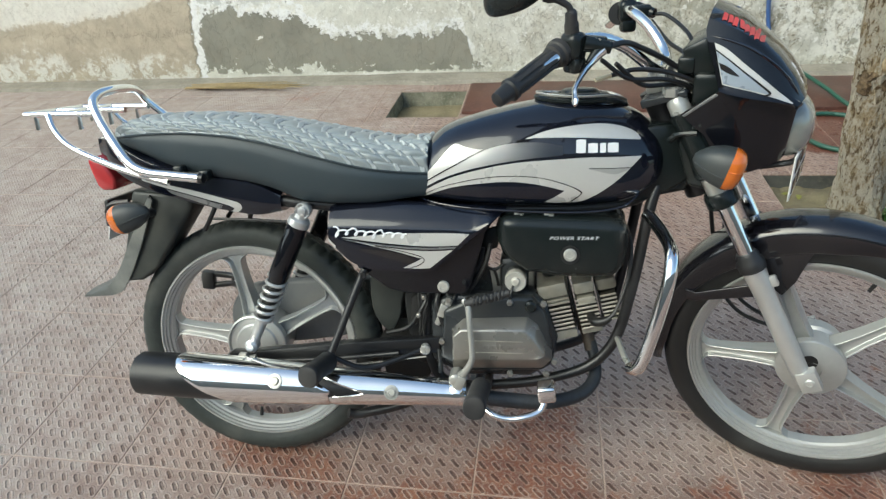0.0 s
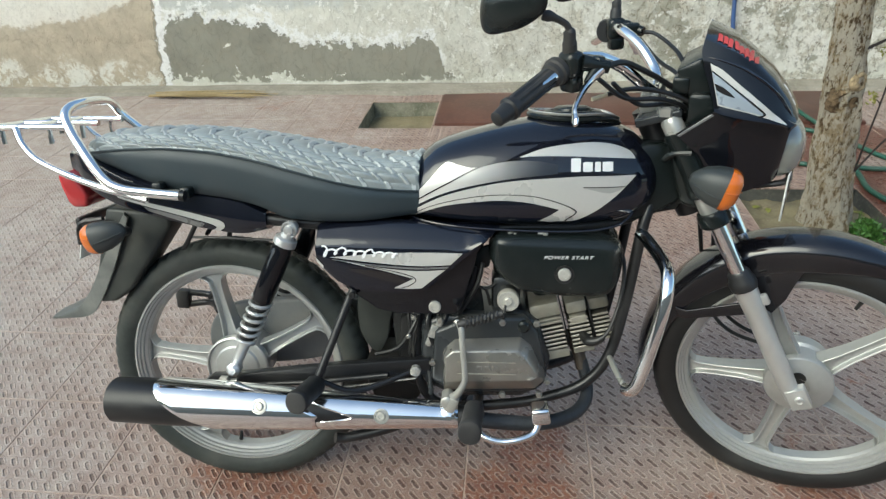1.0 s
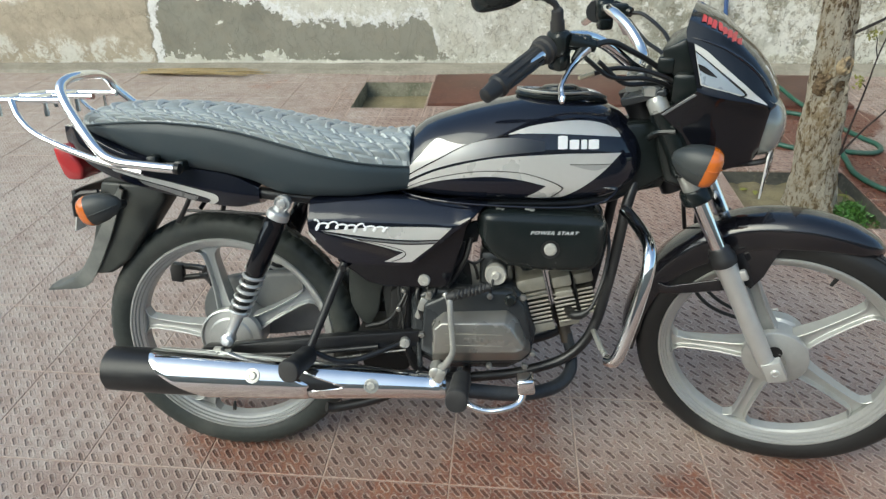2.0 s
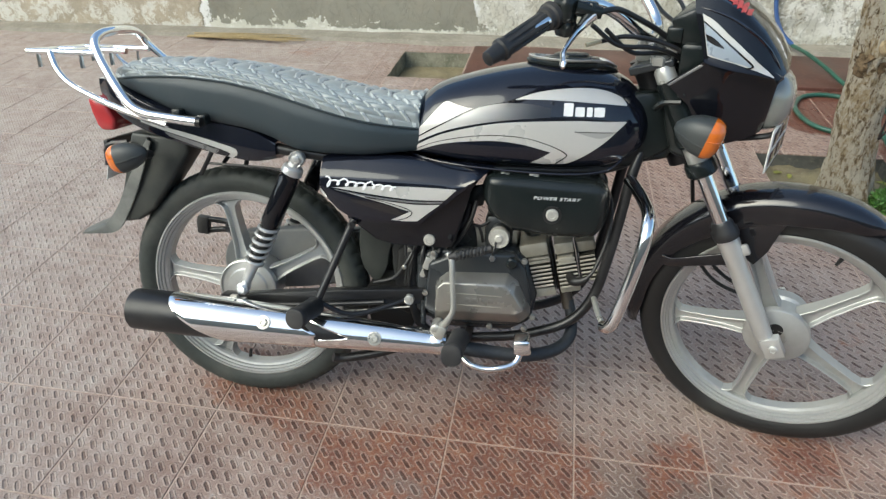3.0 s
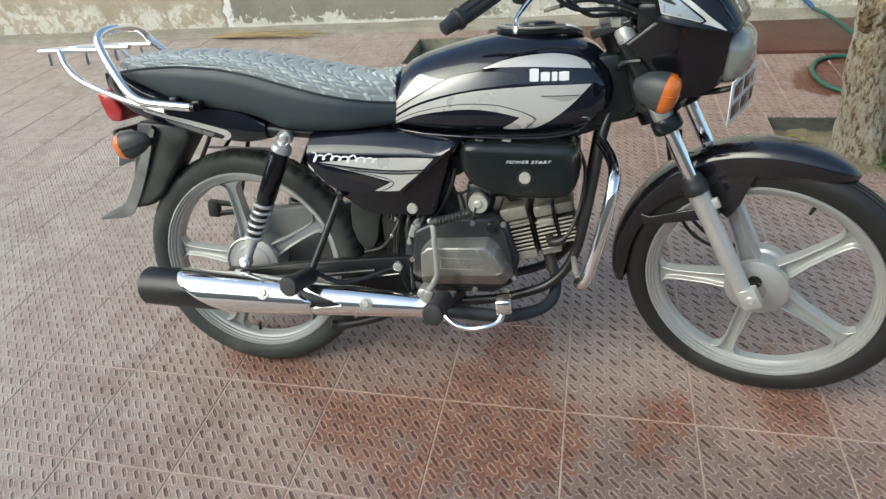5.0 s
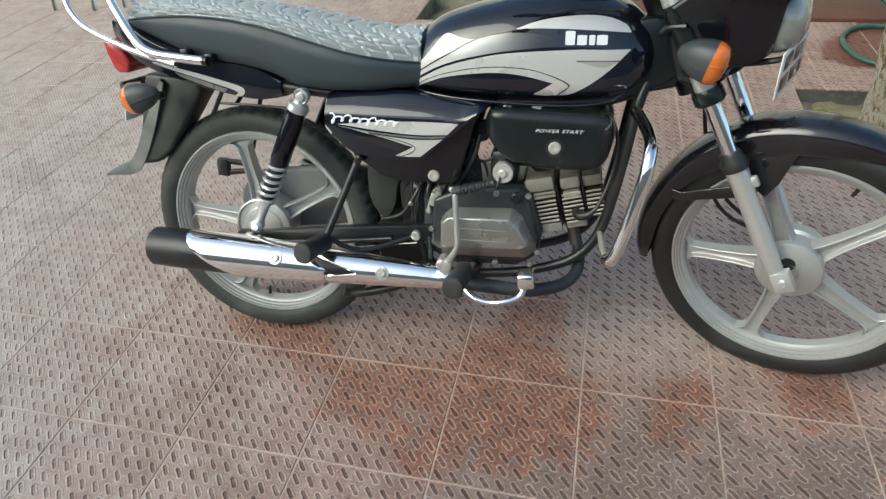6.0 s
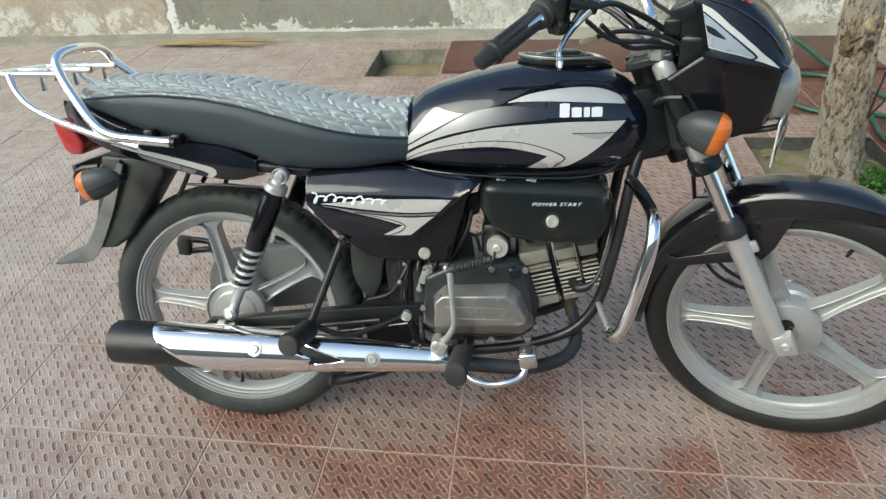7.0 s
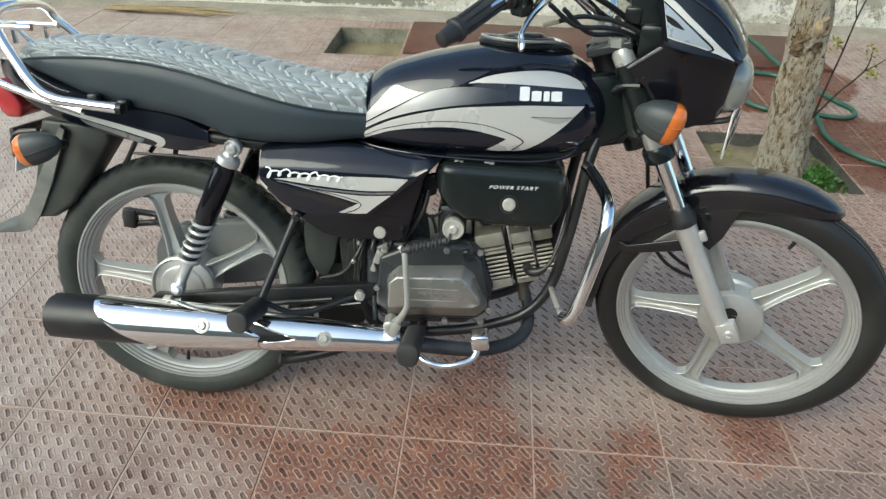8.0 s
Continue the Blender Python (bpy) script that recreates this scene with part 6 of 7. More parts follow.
# -- engine --
eng = part("engine_case", plate([(0.425, 0.30), (0.43, 0.44), (0.48, 0.462), (0.56, 0.455), (0.64, 0.47), (0.675, 0.44), (0.70, 0.36), (0.69, 0.295), (0.64, 0.268), (0.5, 0.265)], -0.092, 0.1, 0.016, 0, 3), CASEDARK, bike, "dark grey engine with silver finned cylinder")
part("clutch_cover_back", plate([(0.45, 0.32), (0.462, 0.43), (0.53, 0.462), (0.645, 0.462), (0.672, 0.43), (0.69, 0.35), (0.672, 0.298), (0.50, 0.288)], -0.085, -0.115, 0.008), CASEDARK, eng)
cover_foot = [(0.478, 0.39), (0.504, 0.414), (0.636, 0.421), (0.657, 0.404), (0.686, 0.346), (0.688, 0.326), (0.667, 0.305), (0.478, 0.298)]
cover_face = [(0.485, 0.388), (0.500, 0.402), (0.631, 0.405), (0.648, 0.386), (0.671, 0.354), (0.669, 0.347), (0.656, 0.341), (0.483, 0.334)]
cover = bevel(loft([[(x, -0.100, z) for x, z in cover_foot], [(x, -0.117, z) for x, z in cover_foot], [(x, -0.149, z) for x, z in cover_face]]), 0.0035, 2, 12)
bmesh.ops.recalc_face_normals(cover, faces=cover.faces)
cov = part("clutch_cover", cover, CASE, eng, "grey painted engine side cover")
for zz in (0.3795, 0.3535):
    part("cover_rib", box((0.118, 0.0024, 0.0018), (0.568, -0.1488, zz), 0.0006), FIN, cov)
for k in range(4):
    part("mark_block", box((0.011, 0.0014, 0.009), (0.553 + 0.0165 * k, -0.1489, 0.3665), 0.0006), CASE, cov)
for x, z in ((0.474, 0.455), (0.60, 0.452), (0.668, 0.45), (0.692, 0.322), (0.676, 0.292), (0.60, 0.29), (0.49, 0.297), (0.456, 0.36)):
    part("case_bolt", lathe([(0.007, 0), (0.007, 0.008), (0.005, 0.010)], 6, facing(x, -0.112, z)), CASE, eng, smooth=20)
part("oil_filler", lathe([(0.012, 0), (0.012, 0.014), (0.008, 0.018)], 16, facing(0.642, -0.11, 0.446)), PLASTIC, eng)
part("dipstick", tube([(0.600, -0.112, 0.445), (0.602, -0.112, 0.47), (0.61, -0.09, 0.50)], 0.0026, 8, 3), CABLE, eng)


def finned(name, cx, cz, lx, count, yw, wave, core, cap, label=""):
    """A finned block: its core is the part, each fin a piece of it."""
    turn = Matrix.Rotation(radians(-14), 4, "Y")
    body = part(name, core, BLACKCORE, bike, label, smooth=20)
    for k in range(count):
        off = (k - (count - 1) / 2) * 0.0092
        ln = lx * (1 - wave * abs(k - (count - 1) / 2) / count)
        f = box((ln, yw, 0.0028), (0, 0, off), 0.0012, None, 1)
        bmesh.ops.transform(f, matrix=Matrix.Translation((cx, 0, cz)) @ turn, verts=f.verts)
        # gap darkness is put into the colour: dark fins and core, pale edges
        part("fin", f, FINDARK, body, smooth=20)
        for yy in (-yw / 2 - 0.0004, yw / 2 + 0.0004):
            f = box((ln, 0.0032, 0.0046), (0, yy, off), 0.0012, None, 1)
            bmesh.ops.transform(f, matrix=Matrix.Translation((cx, 0, cz)) @ turn, verts=f.verts)
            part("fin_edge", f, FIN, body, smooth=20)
    for q in cap:
        part("casting", q, CASTTAN, body, smooth=25)


T14 = Matrix.Rotation(radians(-14), 4, "Y")
finned("cylinder", 0.7015, 0.400, 0.060, 6, 0.150, 0.05, box((0.052, 0.10, 0.10), (0.704, 0, 0.392), 0.006, T14), [box((0.060, 0.150, 0.030), (0.6865, 0, 0.4610), 0.004, T14), box((0.058, 0.146, 0.005), (0.6922, 0, 0.4400), 0.001, T14), box((0.060, 0.150, 0.006), (0.6938, 0, 0.4325), 0.0015, T14), box((0.060, 0.142, 0.020), (0.712, 0, 0.361), 0.003, T14)], "finned aluminium cylinder, gaps coloured dark and dirty")
finned("cylinder_head", 0.763, 0.412, 0.044, 8, 0.138, 0.1, box((0.04, 0.08, 0.09), (0.763, 0, 0.410), 0.006, T14), [box((0.042, 0.128, 0.026), (0.751, 0, 0.466), 0.005, T14), box((0.036, 0.142, 0.016), (0.757, 0, 0.441), 0.004, T14), box((0.044, 0.12, 0.016), (0.773, 0, 0.371), 0.003, T14)])
finned("rocker_cover", 0.808, 0.424, 0.036, 7, 0.12, 0.2, box((0.03, 0.075, 0.08), (0.807, 0, 0.423), 0.006, T14), [box((0.042, 0.11, 0.026), (0.797, 0, 0.472), 0.006, T14)])
for x, z in ((0.7325, 0.418), (0.786, 0.428)):
    part("gasket_line", box((0.0026, 0.128, 0.10), (x, 0, z), 0.0005, T14), BLACKCORE, eng)
part("spark_plug_cap", tube([(0.768, -0.07, 0.405), (0.774, -0.096, 0.405), (0.79, -0.105, 0.410), (0.803, -0.108, 0.420)], [0.010, 0.010, 0.009, 0.006], 12, 4), CABLE, eng)
part("spark_lead", tube([(0.80, -0.108, 0.418), (0.815, -0.105, 0.440), (0.835, -0.09, 0.5), (0.84, -0.07, 0.57), (0.81, -0.05, 0.64)], 0.004, 8, 6), CABLE, bike)
part("inlet_pipe", tube([(0.70, 0, 0.46), (0.67, -0.01, 0.5), (0.62, -0.02, 0.505)], 0.02, 14, 4), CASEDARK, eng)
carb = part("carburettor", join(box((0.06, 0.08, 0.075), (0.607, -0.02, 0.492), 0.012), lathe([(0.024, 0), (0.024, 0.03)], 24, Matrix.Translation((0.607, -0.02, 0.52)))), CASEDARK, bike, "carburettor with a round silver cap")
part("carb_neck", lathe([(0.021, 0), (0.021, 0.03), (0.017, 0.03)], 28, facing(0.611, -0.058, 0.493)), CASEDARK, carb)
part("carb_cap", lathe([(0.021, 0), (0.0225, 0.003), (0.0225, 0.017), (0.0212, 0.0205), (0.019, 0.021), (0.018, 0.0195), (0.0095, 0.0195), (0.0088, 0.023), (0.006, 0.0245), (0.003, 0.024)], 40, facing(0.611, -0.084, 0.493)), BOLT, carb, "round silver cap", smooth=25)
# black sheet added to fill the dark gap behind the carburettor
part("gap_plate", plate([(0.511, 0.453), (0.528, 0.53), (0.548, 0.592), (0.582, 0.60), (0.572, 0.552), (0.555, 0.546), (0.549, 0.522), (0.556, 0.499), (0.560, 0.474), (0.562, 0.453)], -0.050, -0.062, 0.003), PLASTIC, bike, "added black plate darkening the gap beside the carburettor")
part("fuel_pipe", join(tube([(0.548, -0.06, 0.510), (0.566, -0.064, 0.505), (0.586, -0.06, 0.516)], 0.0032, 8, 4), tube([(0.563, -0.062, 0.508), (0.570, -0.064, 0.49), (0.574, -0.06, 0.468)], 0.0034, 8, 4)), CABLE, bike)
part("battery_leads", join(tube([(0.56, -0.09, 0.57), (0.55, -0.095, 0.53), (0.53, -0.09, 0.49), (0.51, -0.09, 0.46)], 0.0045, 8, 5), tube([(0.545, -0.085, 0.56), (0.535, -0.09, 0.52), (0.50, -0.09, 0.49), (0.48, -0.088, 0.46)], 0.0038, 8, 5)), CABLE, bike)
for pts in ([(0.455, -0.08, 0.475), (0.445, -0.095, 0.44), (0.455, -0.1, 0.40), (0.47, -0.1, 0.37)], [(0.49, -0.08, 0.475), (0.478, -0.1, 0.44), (0.46, -0.1, 0.42)], [(0.43, -0.08, 0.46), (0.41, -0.09, 0.42), (0.38, -0.09, 0.38), (0.33, -0.08, 0.36)]):
    part("cable", tube(pts, 0.005, 8, 5), CABLE, bike)
for x, y, z, sx, sz in ((0.458, -0.1, 0.425, 0.016, 0.03), (0.472, -0.1, 0.445, 0.014, 0.018), (0.448, -0.095, 0.40, 0.012, 0.022)):
    part("connector", box((sx, 0.014, sz), (x, y, z), 0.003, Matrix.Rotation(radians(20), 4, "Y")), STEEL, bike)

random.seed(17)
for k in range(7):
    x0, z0 = 0.405 + 0.014 * k, 0.485 - 0.006 * (k % 3)
    pts = [(x0, -0.07, z0), (x0 + random.uniform(-0.012, 0.012), -0.085, z0 - 0.035), (x0 + random.uniform(-0.02, 0.01), -0.09, z0 - 0.075), (x0 + random.uniform(-0.03, 0.0), -0.085, z0 - 0.12)]
    part("harness_wire", tube(pts, random.choice((0.0028, 0.0035, 0.0045)), 7, 5), CABLE, bike)
for x0, z0, mt in ((0.418, 0.452, CASE), (0.447, 0.468, STEEL), (0.405, 0.41, CASE)):
    part("cable_clip", lathe([(0.0055, 0), (0.0055, 0.006), (0.003, 0.008)], 8, facing(x0, -0.094, z0)), mt, bike, smooth=20)
part("gearbox_shroud", plate([(0.375, 0.30), (0.385, 0.44), (0.425, 0.47), (0.45, 0.45), (0.45, 0.30), (0.41, 0.28)], -0.075, 0.06, 0.008), BLACKCORE, bike, "grimy black casting behind the gearbox")

# -- kick starter, pedals, pegs --
kick = part("kick_lever", tube([(0.508, -0.15, 0.470), (0.518, -0.158, 0.458), (0.521, -0.165, 0.42), (0.525, -0.17, 0.37), (0.524, -0.17, 0.345), (0.510, -0.163, 0.316), (0.492, -0.15, 0.294)], [0.006, 0.0066, 0.0058, 0.0056, 0.0062, 0.008, 0.010], 12, 6), STEEL, bike, "worn steel kick lever")
part("kick_boss", join(lathe([(0.013, 0), (0.013, 0.036), (0.009, 0.039)], 18, facing(0.488, -0.13, 0.296)), box((0.02, 0.03, 0.034), (0.498, -0.155, 0.29), 0.004, Matrix.Rotation(radians(25), 4, "Y"))), STEEL, kick)
spr = [(0.524 + 0.066 * k / 60, -0.155 + 0.0085 * math.sin(k * 0.95), 0.466 + 0.02 * k / 60 + 0.0085 * math.cos(k * 0.95)) for k in range(61)]
part("kick_pedal", join(tube([(0.512, -0.155, 0.463), (0.6, -0.155, 0.489)], 0.0085, 12, 1), tube(spr, 0.003, 6, 1)), GRIP, kick, "ribbed black rubber kick pedal")


def peg(a, b, w, h):
    """A bevelled rubber block with shallow ribs and a hollow outer end."""
    a, b = Vector(a), Vector(b)
    d = (b - a)
    turn = d.to_track_quat("Z", "X").to_matrix().to_4x4()
    ln = d.length
    rings = []
    for u, k in ((0, 0.7), (0.03, 0.92), (0.08, 1), (0.2, 0.97), (0.26, 1), (0.38, 0.97), (0.44, 1), (0.56, 0.97), (0.62, 1), (0.8, 0.98), (0.84, 1.08), (0.97, 1.08), (1.0, 1.0), (1.008, 0.85), (1.01, 0.4)):
        rings.append([turn @ Vector((w * k * math.copysign(abs(math.cos(t)) ** 0.85, math.cos(t)), h * k * math.copysign(abs(math.sin(t)) ** 0.85, math.sin(t)), u * ln)) + a for t in [2 * math.pi * q / 20 for q in range(20)]])
    return loft(rings)


for sy in (-1, 1):
    fp = part("footrest", peg((0.545, sy * 0.195, 0.302), (0.539, sy * 0.30, 0.314), 0.022, 0.020), GRIP, bike, "black rubber rider footrest")
    part("footrest_bar", tube([(0.545, sy * 0.205, 0.302), (0.55, sy * 0.16, 0.272), (0.55, sy * 0.08, 0.245), (0.55, 0, 0.24)], 0.010, 12, 5), MATTE, fp)
    rp = part("pillion_footrest", peg((0.226, sy * 0.175, 0.338), (0.212, sy * 0.272, 0.350), 0.021, 0.020), GRIP, bike, "black rubber pillion footrest")
    part("footrest_strut", join(tube([(0.298, sy * 0.112, 0.518), (0.288, sy * 0.122, 0.496), (0.245, sy * 0.16, 0.39), (0.222, sy * 0.178, 0.335)], 0.0082, 12, 4), tube([(0.225, sy * 0.17, 0.345), (0.3, sy * 0.15, 0.31), (0.42, sy * 0.1, 0.335)], 0.006, 10, 4)), MATTE, rp)
    part("strut_bolt", disc(0.298, sy * 0.122 - (0.004 if sy < 0 else 0), 0.512, 0.007, 0.005, 12), MATTE, rp)
step = part("side_step", tube([(-0.10, 0.12, 0.385), (-0.15, 0.2, 0.38), (-0.235, 0.205, 0.385), (-0.245, 0.205, 0.365), (-0.235, 0.205, 0.352), (-0.16, 0.2, 0.36), (-0.10, 0.12, 0.37)], 0.0085, 10, 6), MATTE, bike, "black tubular side step behind the rear wheel")
part("step_end", box((0.034, 0.022, 0.052), (-0.232, 0.205, 0.369), 0.005, Matrix.Rotation(radians(6), 4, "Y")), GRIP, step)
part("step_stay", join(tube([(-0.16, 0.2, 0.37), (0.02, 0.13, 0.36)], 0.006, 8, 1), tube([(-0.16, 0.2, 0.372), (-0.10, 0.15, 0.45), (-0.04, 0.12, 0.60)], 0.006, 8, 3)), MATTE, step)
pedal = part("brake_pedal", tube([(0.672, -0.178, 0.268), (0.662, -0.19, 0.247), (0.632, -0.2, 0.237), (0.598, -0.2, 0.232), (0.565, -0.195, 0.239), (0.53, -0.17, 0.255), (0.5, -0.14, 0.262)], 0.0075, 12, 6), CHROME, bike, "chromed rear brake pedal")
part("pedal_pad", box((0.036, 0.042, 0.034), (0.675, -0.18, 0.287), 0.006, Matrix.Rotation(radians(-8), 4, "Y"), 3), CHROME, pedal)
part("stand_spring", tube([(0.448, -0.1, 0.335), (0.45, -0.105, 0.28)], 0.006, 10, 1), CASEDARK, bike)
part("stand_bracket", plate([(0.302, 0.33), (0.41, 0.34), (0.42, 0.25), (0.40, 0.232), (0.318, 0.238)], -0.062, 0.062, 0.004), BLACKCORE, bike, "grimy black bracket of the stand")
part("centre_stand", join(tube([(0.46, -0.11, 0.25), (0.36, -0.12, 0.205), (0.27, -0.13, 0.185), (0.245, -0.14, 0.19)], 0.011, 12, 4), tube([(0.46, 0.11, 0.25), (0.36, 0.12, 0.205), (0.27, 0.13, 0.185), (0.245, 0.14, 0.19)], 0.011, 12, 4), tube([(0.4, -0.11, 0.225), (0.4, 0.11, 0.225)], 0.01, 10, 1)), MATTE, bike, "black centre stand folded up")
part("side_stand", join(tube([(0.53, 0.10, 0.25), (0.52, 0.17, 0.16), (0.50, 0.25, 0.068)], 0.010, 12, 4), box((0.05, 0.04, 0.008), (0.50, 0.256, 0.062), 0.002, Matrix.Rotation(radians(13.5), 4, "X"))), MATTE, bike, "black side stand folded out")

# -- exhaust --
pipe = part("exhaust_pipe", tube([(0.772, -0.03, 0.33), (0.783, -0.045, 0.285), (0.778, -0.075, 0.258), (0.752, -0.105, 0.243), (0.71, -0.128, 0.238), (0.66, -0.14, 0.2375), (0.60, -0.146, 0.243), (0.50, -0.149, 0.253)], [0.0125, 0.0130, 0.0138, 0.0142, 0.0148, 0.0152, 0.0158, 0.0165], 18, 6), SCUFFED, bike, "scuffed blue-black exhaust pipe")
part("header_bend", tube([(0.744, 0.0, 0.385), (0.752, -0.012, 0.37), (0.764, -0.024, 0.35), (0.774, -0.034, 0.312)], 0.0135, 16, 6), RUSTY, pipe, "rust-brown bend under the cylinder")
MUF = [(0.53, -0.149, 0.2550, 0.0215), (0.47, -0.148, 0.2580, 0.024), (0.40, -0.15, 0.2610, 0.0285), (0.30, -0.154, 0.2650, 0.0335), (0.20, -0.159, 0.2700, 0.039), (0.10, -0.164, 0.2760, 0.0435), (0.0, -0.169, 0.2820, 0.0465), (-0.10, -0.174, 0.2880, 0.048), (-0.16, -0.177, 0.2920, 0.047), (-0.203, -0.179, 0.2945, 0.046)]


def muffler_at(x):
    t = list(reversed(MUF))
    return interp(t, x)


body = tube([(x, y, z) for x, y, z, r in MUF] , [r for *_, r in MUF], 40, 3)
muf = part("silencer", body, MATTE, bike, "black silencer under chromed heat shields")
part("silencer_end", lathe([(0.042, 0), (0.042, 0.006), (0.014, 0.008), (0.013, -0.01), (0.003, -0.01)], 36, Matrix.Translation((-0.201, -0.179, 0.2945)) @ Matrix.Rotation(radians(-90), 4, "Y")), MATTE, muf)


def shield_mesh(rear, front, lift, a0, a1):
    """A chromed shell round the silencer's outer side; rear and front give its ends by the share from top (0) to underside (1)."""
    na, nx = 56, 60
    bm = bmesh.new()
    rows = []
    for i in range(nx + 1):
        row = []
        for j in range(na + 1):
            a = radians(a0 + (a1 - a0) * j / na)
            low = (1 - math.sin(a)) / 2
            x = rear(low) + (front(low) - rear(low)) * i / nx
            y, z, r = muffler_at(x)
            rr = r + lift * (0.4 + 0.6 * min(1, i / 2, (nx - i) / 2))
            row.append(bm.verts.new((x, y + rr * math.cos(a), z + rr * math.sin(a))))
        rows.append(row)
    for p, q in zip(rows, rows[1:]):
        for j in range(na):
            bm.faces.new((p[j], p[j + 1], q[j + 1], q[j]))
    bmesh.ops.recalc_face_normals(bm, faces=bm.faces)
    bmesh.ops.solidify(bm, geom=list(bm.faces), thickness=0.0012)
    return bm


part("heat_shield", shield_mesh(lambda q: -0.112 + 0.135 * q ** 1.3, lambda q: float(np.interp(q, [0, 0.08, 0.25, 0.40, 0.44, 0.5, 1], [0.188, 0.190, 0.205, 0.226, 0.228, 0.222, 0.222])), 0.0036, 60, 320), CHROME, muf, "chromed rear heat shield", smooth=60)
part("heat_shield", shield_mesh(lambda q: float(np.interp(q, [0, 0.05, 0.2, 0.33, 0.41, 0.47, 0.53, 0.58, 1], [0.190, 0.193, 0.235, 0.273, 0.292, 0.290, 0.245, 0.223, 0.223])), lambda q: 0.51, 0.0034, 40, 330), CHROME, muf, "chromed front heat shield", smooth=60)
part("shield_clamp", lathe([(0.0255, 0), (0.0265, 0.002), (0.0265, 0.028), (0.0255, 0.03)], 32, Matrix.Translation((0.475, -0.148, 0.259)) @ Matrix.Rotation(radians(90), 4, "Y")), CHROME, muf)
for x, up in ((0.112, 0.022), (0.356, 0.009)):
    y, z, r = muffler_at(x)
    turn = Matrix.Rotation(-math.asin(up / r), 4, "X")
    at_bolt = Matrix.Translation((x, y, z)) @ turn @ facing(0, -r - 0.0032, 0)
    part("bolt_ring", lathe([(0.0155, 0), (0.0155, 0.0022), (0.0125, 0.0026), (0.012, 0.0012), (0.003, 0.0012)], 28, at_bolt), STEEL, muf)
    part("shield_bolt", lathe([(0.009, 0), (0.009, 0.003), (0.0075, 0.0048), (0.005, 0.005), (0.0045, 0.003), (0.002, 0.003)], 24, at_bolt @ Matrix.Translation((0, 0, 0.001))), BOLT, muf, smooth=20)

# -- swing arm, shocks, chain case --
for sy in (-1, 1):
    arm = part("swing_arm", plate([(0.45, 0.362), (0.25, 0.343), (0.03, 0.316), (-0.03, 0.311), (-0.05, 0.297), (-0.03, 0.281), (0.03, 0.281), (0.25, 0.307), (0.45, 0.325)], sy * 0.08, sy * 0.103, 0.004, 0, 2), MATTE, bike, "black swing arm")
    part("pivot_nut", lathe([(0.011, 0), (0.011, 0.012), (0.006, 0.014)], 16, facing(0.42, -0.112 if sy < 0 else 0.1, 0.342)), STEEL, arm)
    t, b = Vector((0.182, sy * 0.121, 0.648)), Vector((0.030, sy * 0.115, 0.338))
    d = b - t
    at = lambda u: t + d * u
    shock = part("shock_absorber", tube([at(0.055), at(0.07), at(0.10), at(0.12), at(0.14), at(0.46), at(0.49)], [0.012, 0.021, 0.0225, 0.0205, 0.0222, 0.0222, 0.0205], 28, 1), COWL, bike, "black rear shock absorber with chrome spring")
    part("top_eye", join(lathe([(0.0155, 0), (0.017, 0.004), (0.017, 0.018), (0.0155, 0.021), (0.0135, 0.0205), (0.0135, 0.018), (0.009, 0.018), (0.009, 0.027), (0.005, 0.028)], 24, facing(0.182, sy * 0.121 + 0.011, 0.648)), tube([at(0.0), at(0.08)], [0.012, 0.016], 14, 1)), SLIDER, shock, "silver eye with nut", smooth=22)
    part("shock_collar", tube([at(0.05), at(0.062), at(0.085), at(0.1)], [0.017, 0.022, 0.0232, 0.0232], 28, 1), SLIDER, shock)
    part("damper_rod", tube([at(0.46), at(0.78)], 0.015, 18, 1), CABLE, shock)
    side = d.orthogonal().normalized()
    up = d.normalized().cross(side)
    coil = [at(0.47 + 0.31 * k / 96) + 0.0202 * (math.cos(k * math.pi / 8) * side + math.sin(k * math.pi / 8) * up) for k in range(97)]
    part("spring", tube(coil, 0.0040, 8, 1), SLIDER, shock, "chromed coil spring")
    part("lower_mount", join(tube([at(0.77), at(0.785), at(0.80), at(0.93), at(1.0)], [0.0225, 0.0225, 0.0135, 0.0115, 0.013], 20, 1), lathe([(0.014, 0), (0.015, 0.022), (0.008, 0.028)], 20, facing(0.030, sy * 0.115 + 0.011, 0.338))), SLIDER, shock)
part("inner_guard", plate([(0.295, 0.50), (0.335, 0.515), (0.366, 0.488), (0.374, 0.462), (0.360, 0.425), (0.352, 0.38), (0.325, 0.345), (0.29, 0.40)], -0.045, 0.05, 0.006, 3, 2), CHAINDUST, bike, "dusty grey inner mudguard edge")
part("battery_tray", plate([(0.345, 0.50), (0.44, 0.50), (0.445, 0.34), (0.37, 0.335), (0.362, 0.43), (0.372, 0.46)], -0.04, 0.06, 0.006), INNERGREY, bike, "dark plastic under the battery")
part("chain_case", join(plate([(-0.10, 0.30), (-0.095, 0.362), (-0.05, 0.408), (0.05, 0.425), (0.237, 0.438), (0.30, 0.418), (0.32, 0.37), (0.29, 0.32), (0.20, 0.285), (0.05, 0.262), (-0.06, 0.265)], 0.055, 0.088, 0.01, 4, 3)), CHAINGREY, bike, "grey plastic chain case")
part("brake_rod", tube([(0.0, -0.105, 0.255), (0.2, -0.11, 0.285), (0.42, -0.11, 0.32)], 0.0026, 8, 3), CASE, bike)
part("brake_arm", join(tube([(0.02, -0.085, 0.325), (0.0, -0.1, 0.25)], 0.007, 10, 1), tube([(0.03, -0.105, 0.3), (-0.06, -0.1, 0.285)], 0.008, 10, 1)), STEEL, bike)
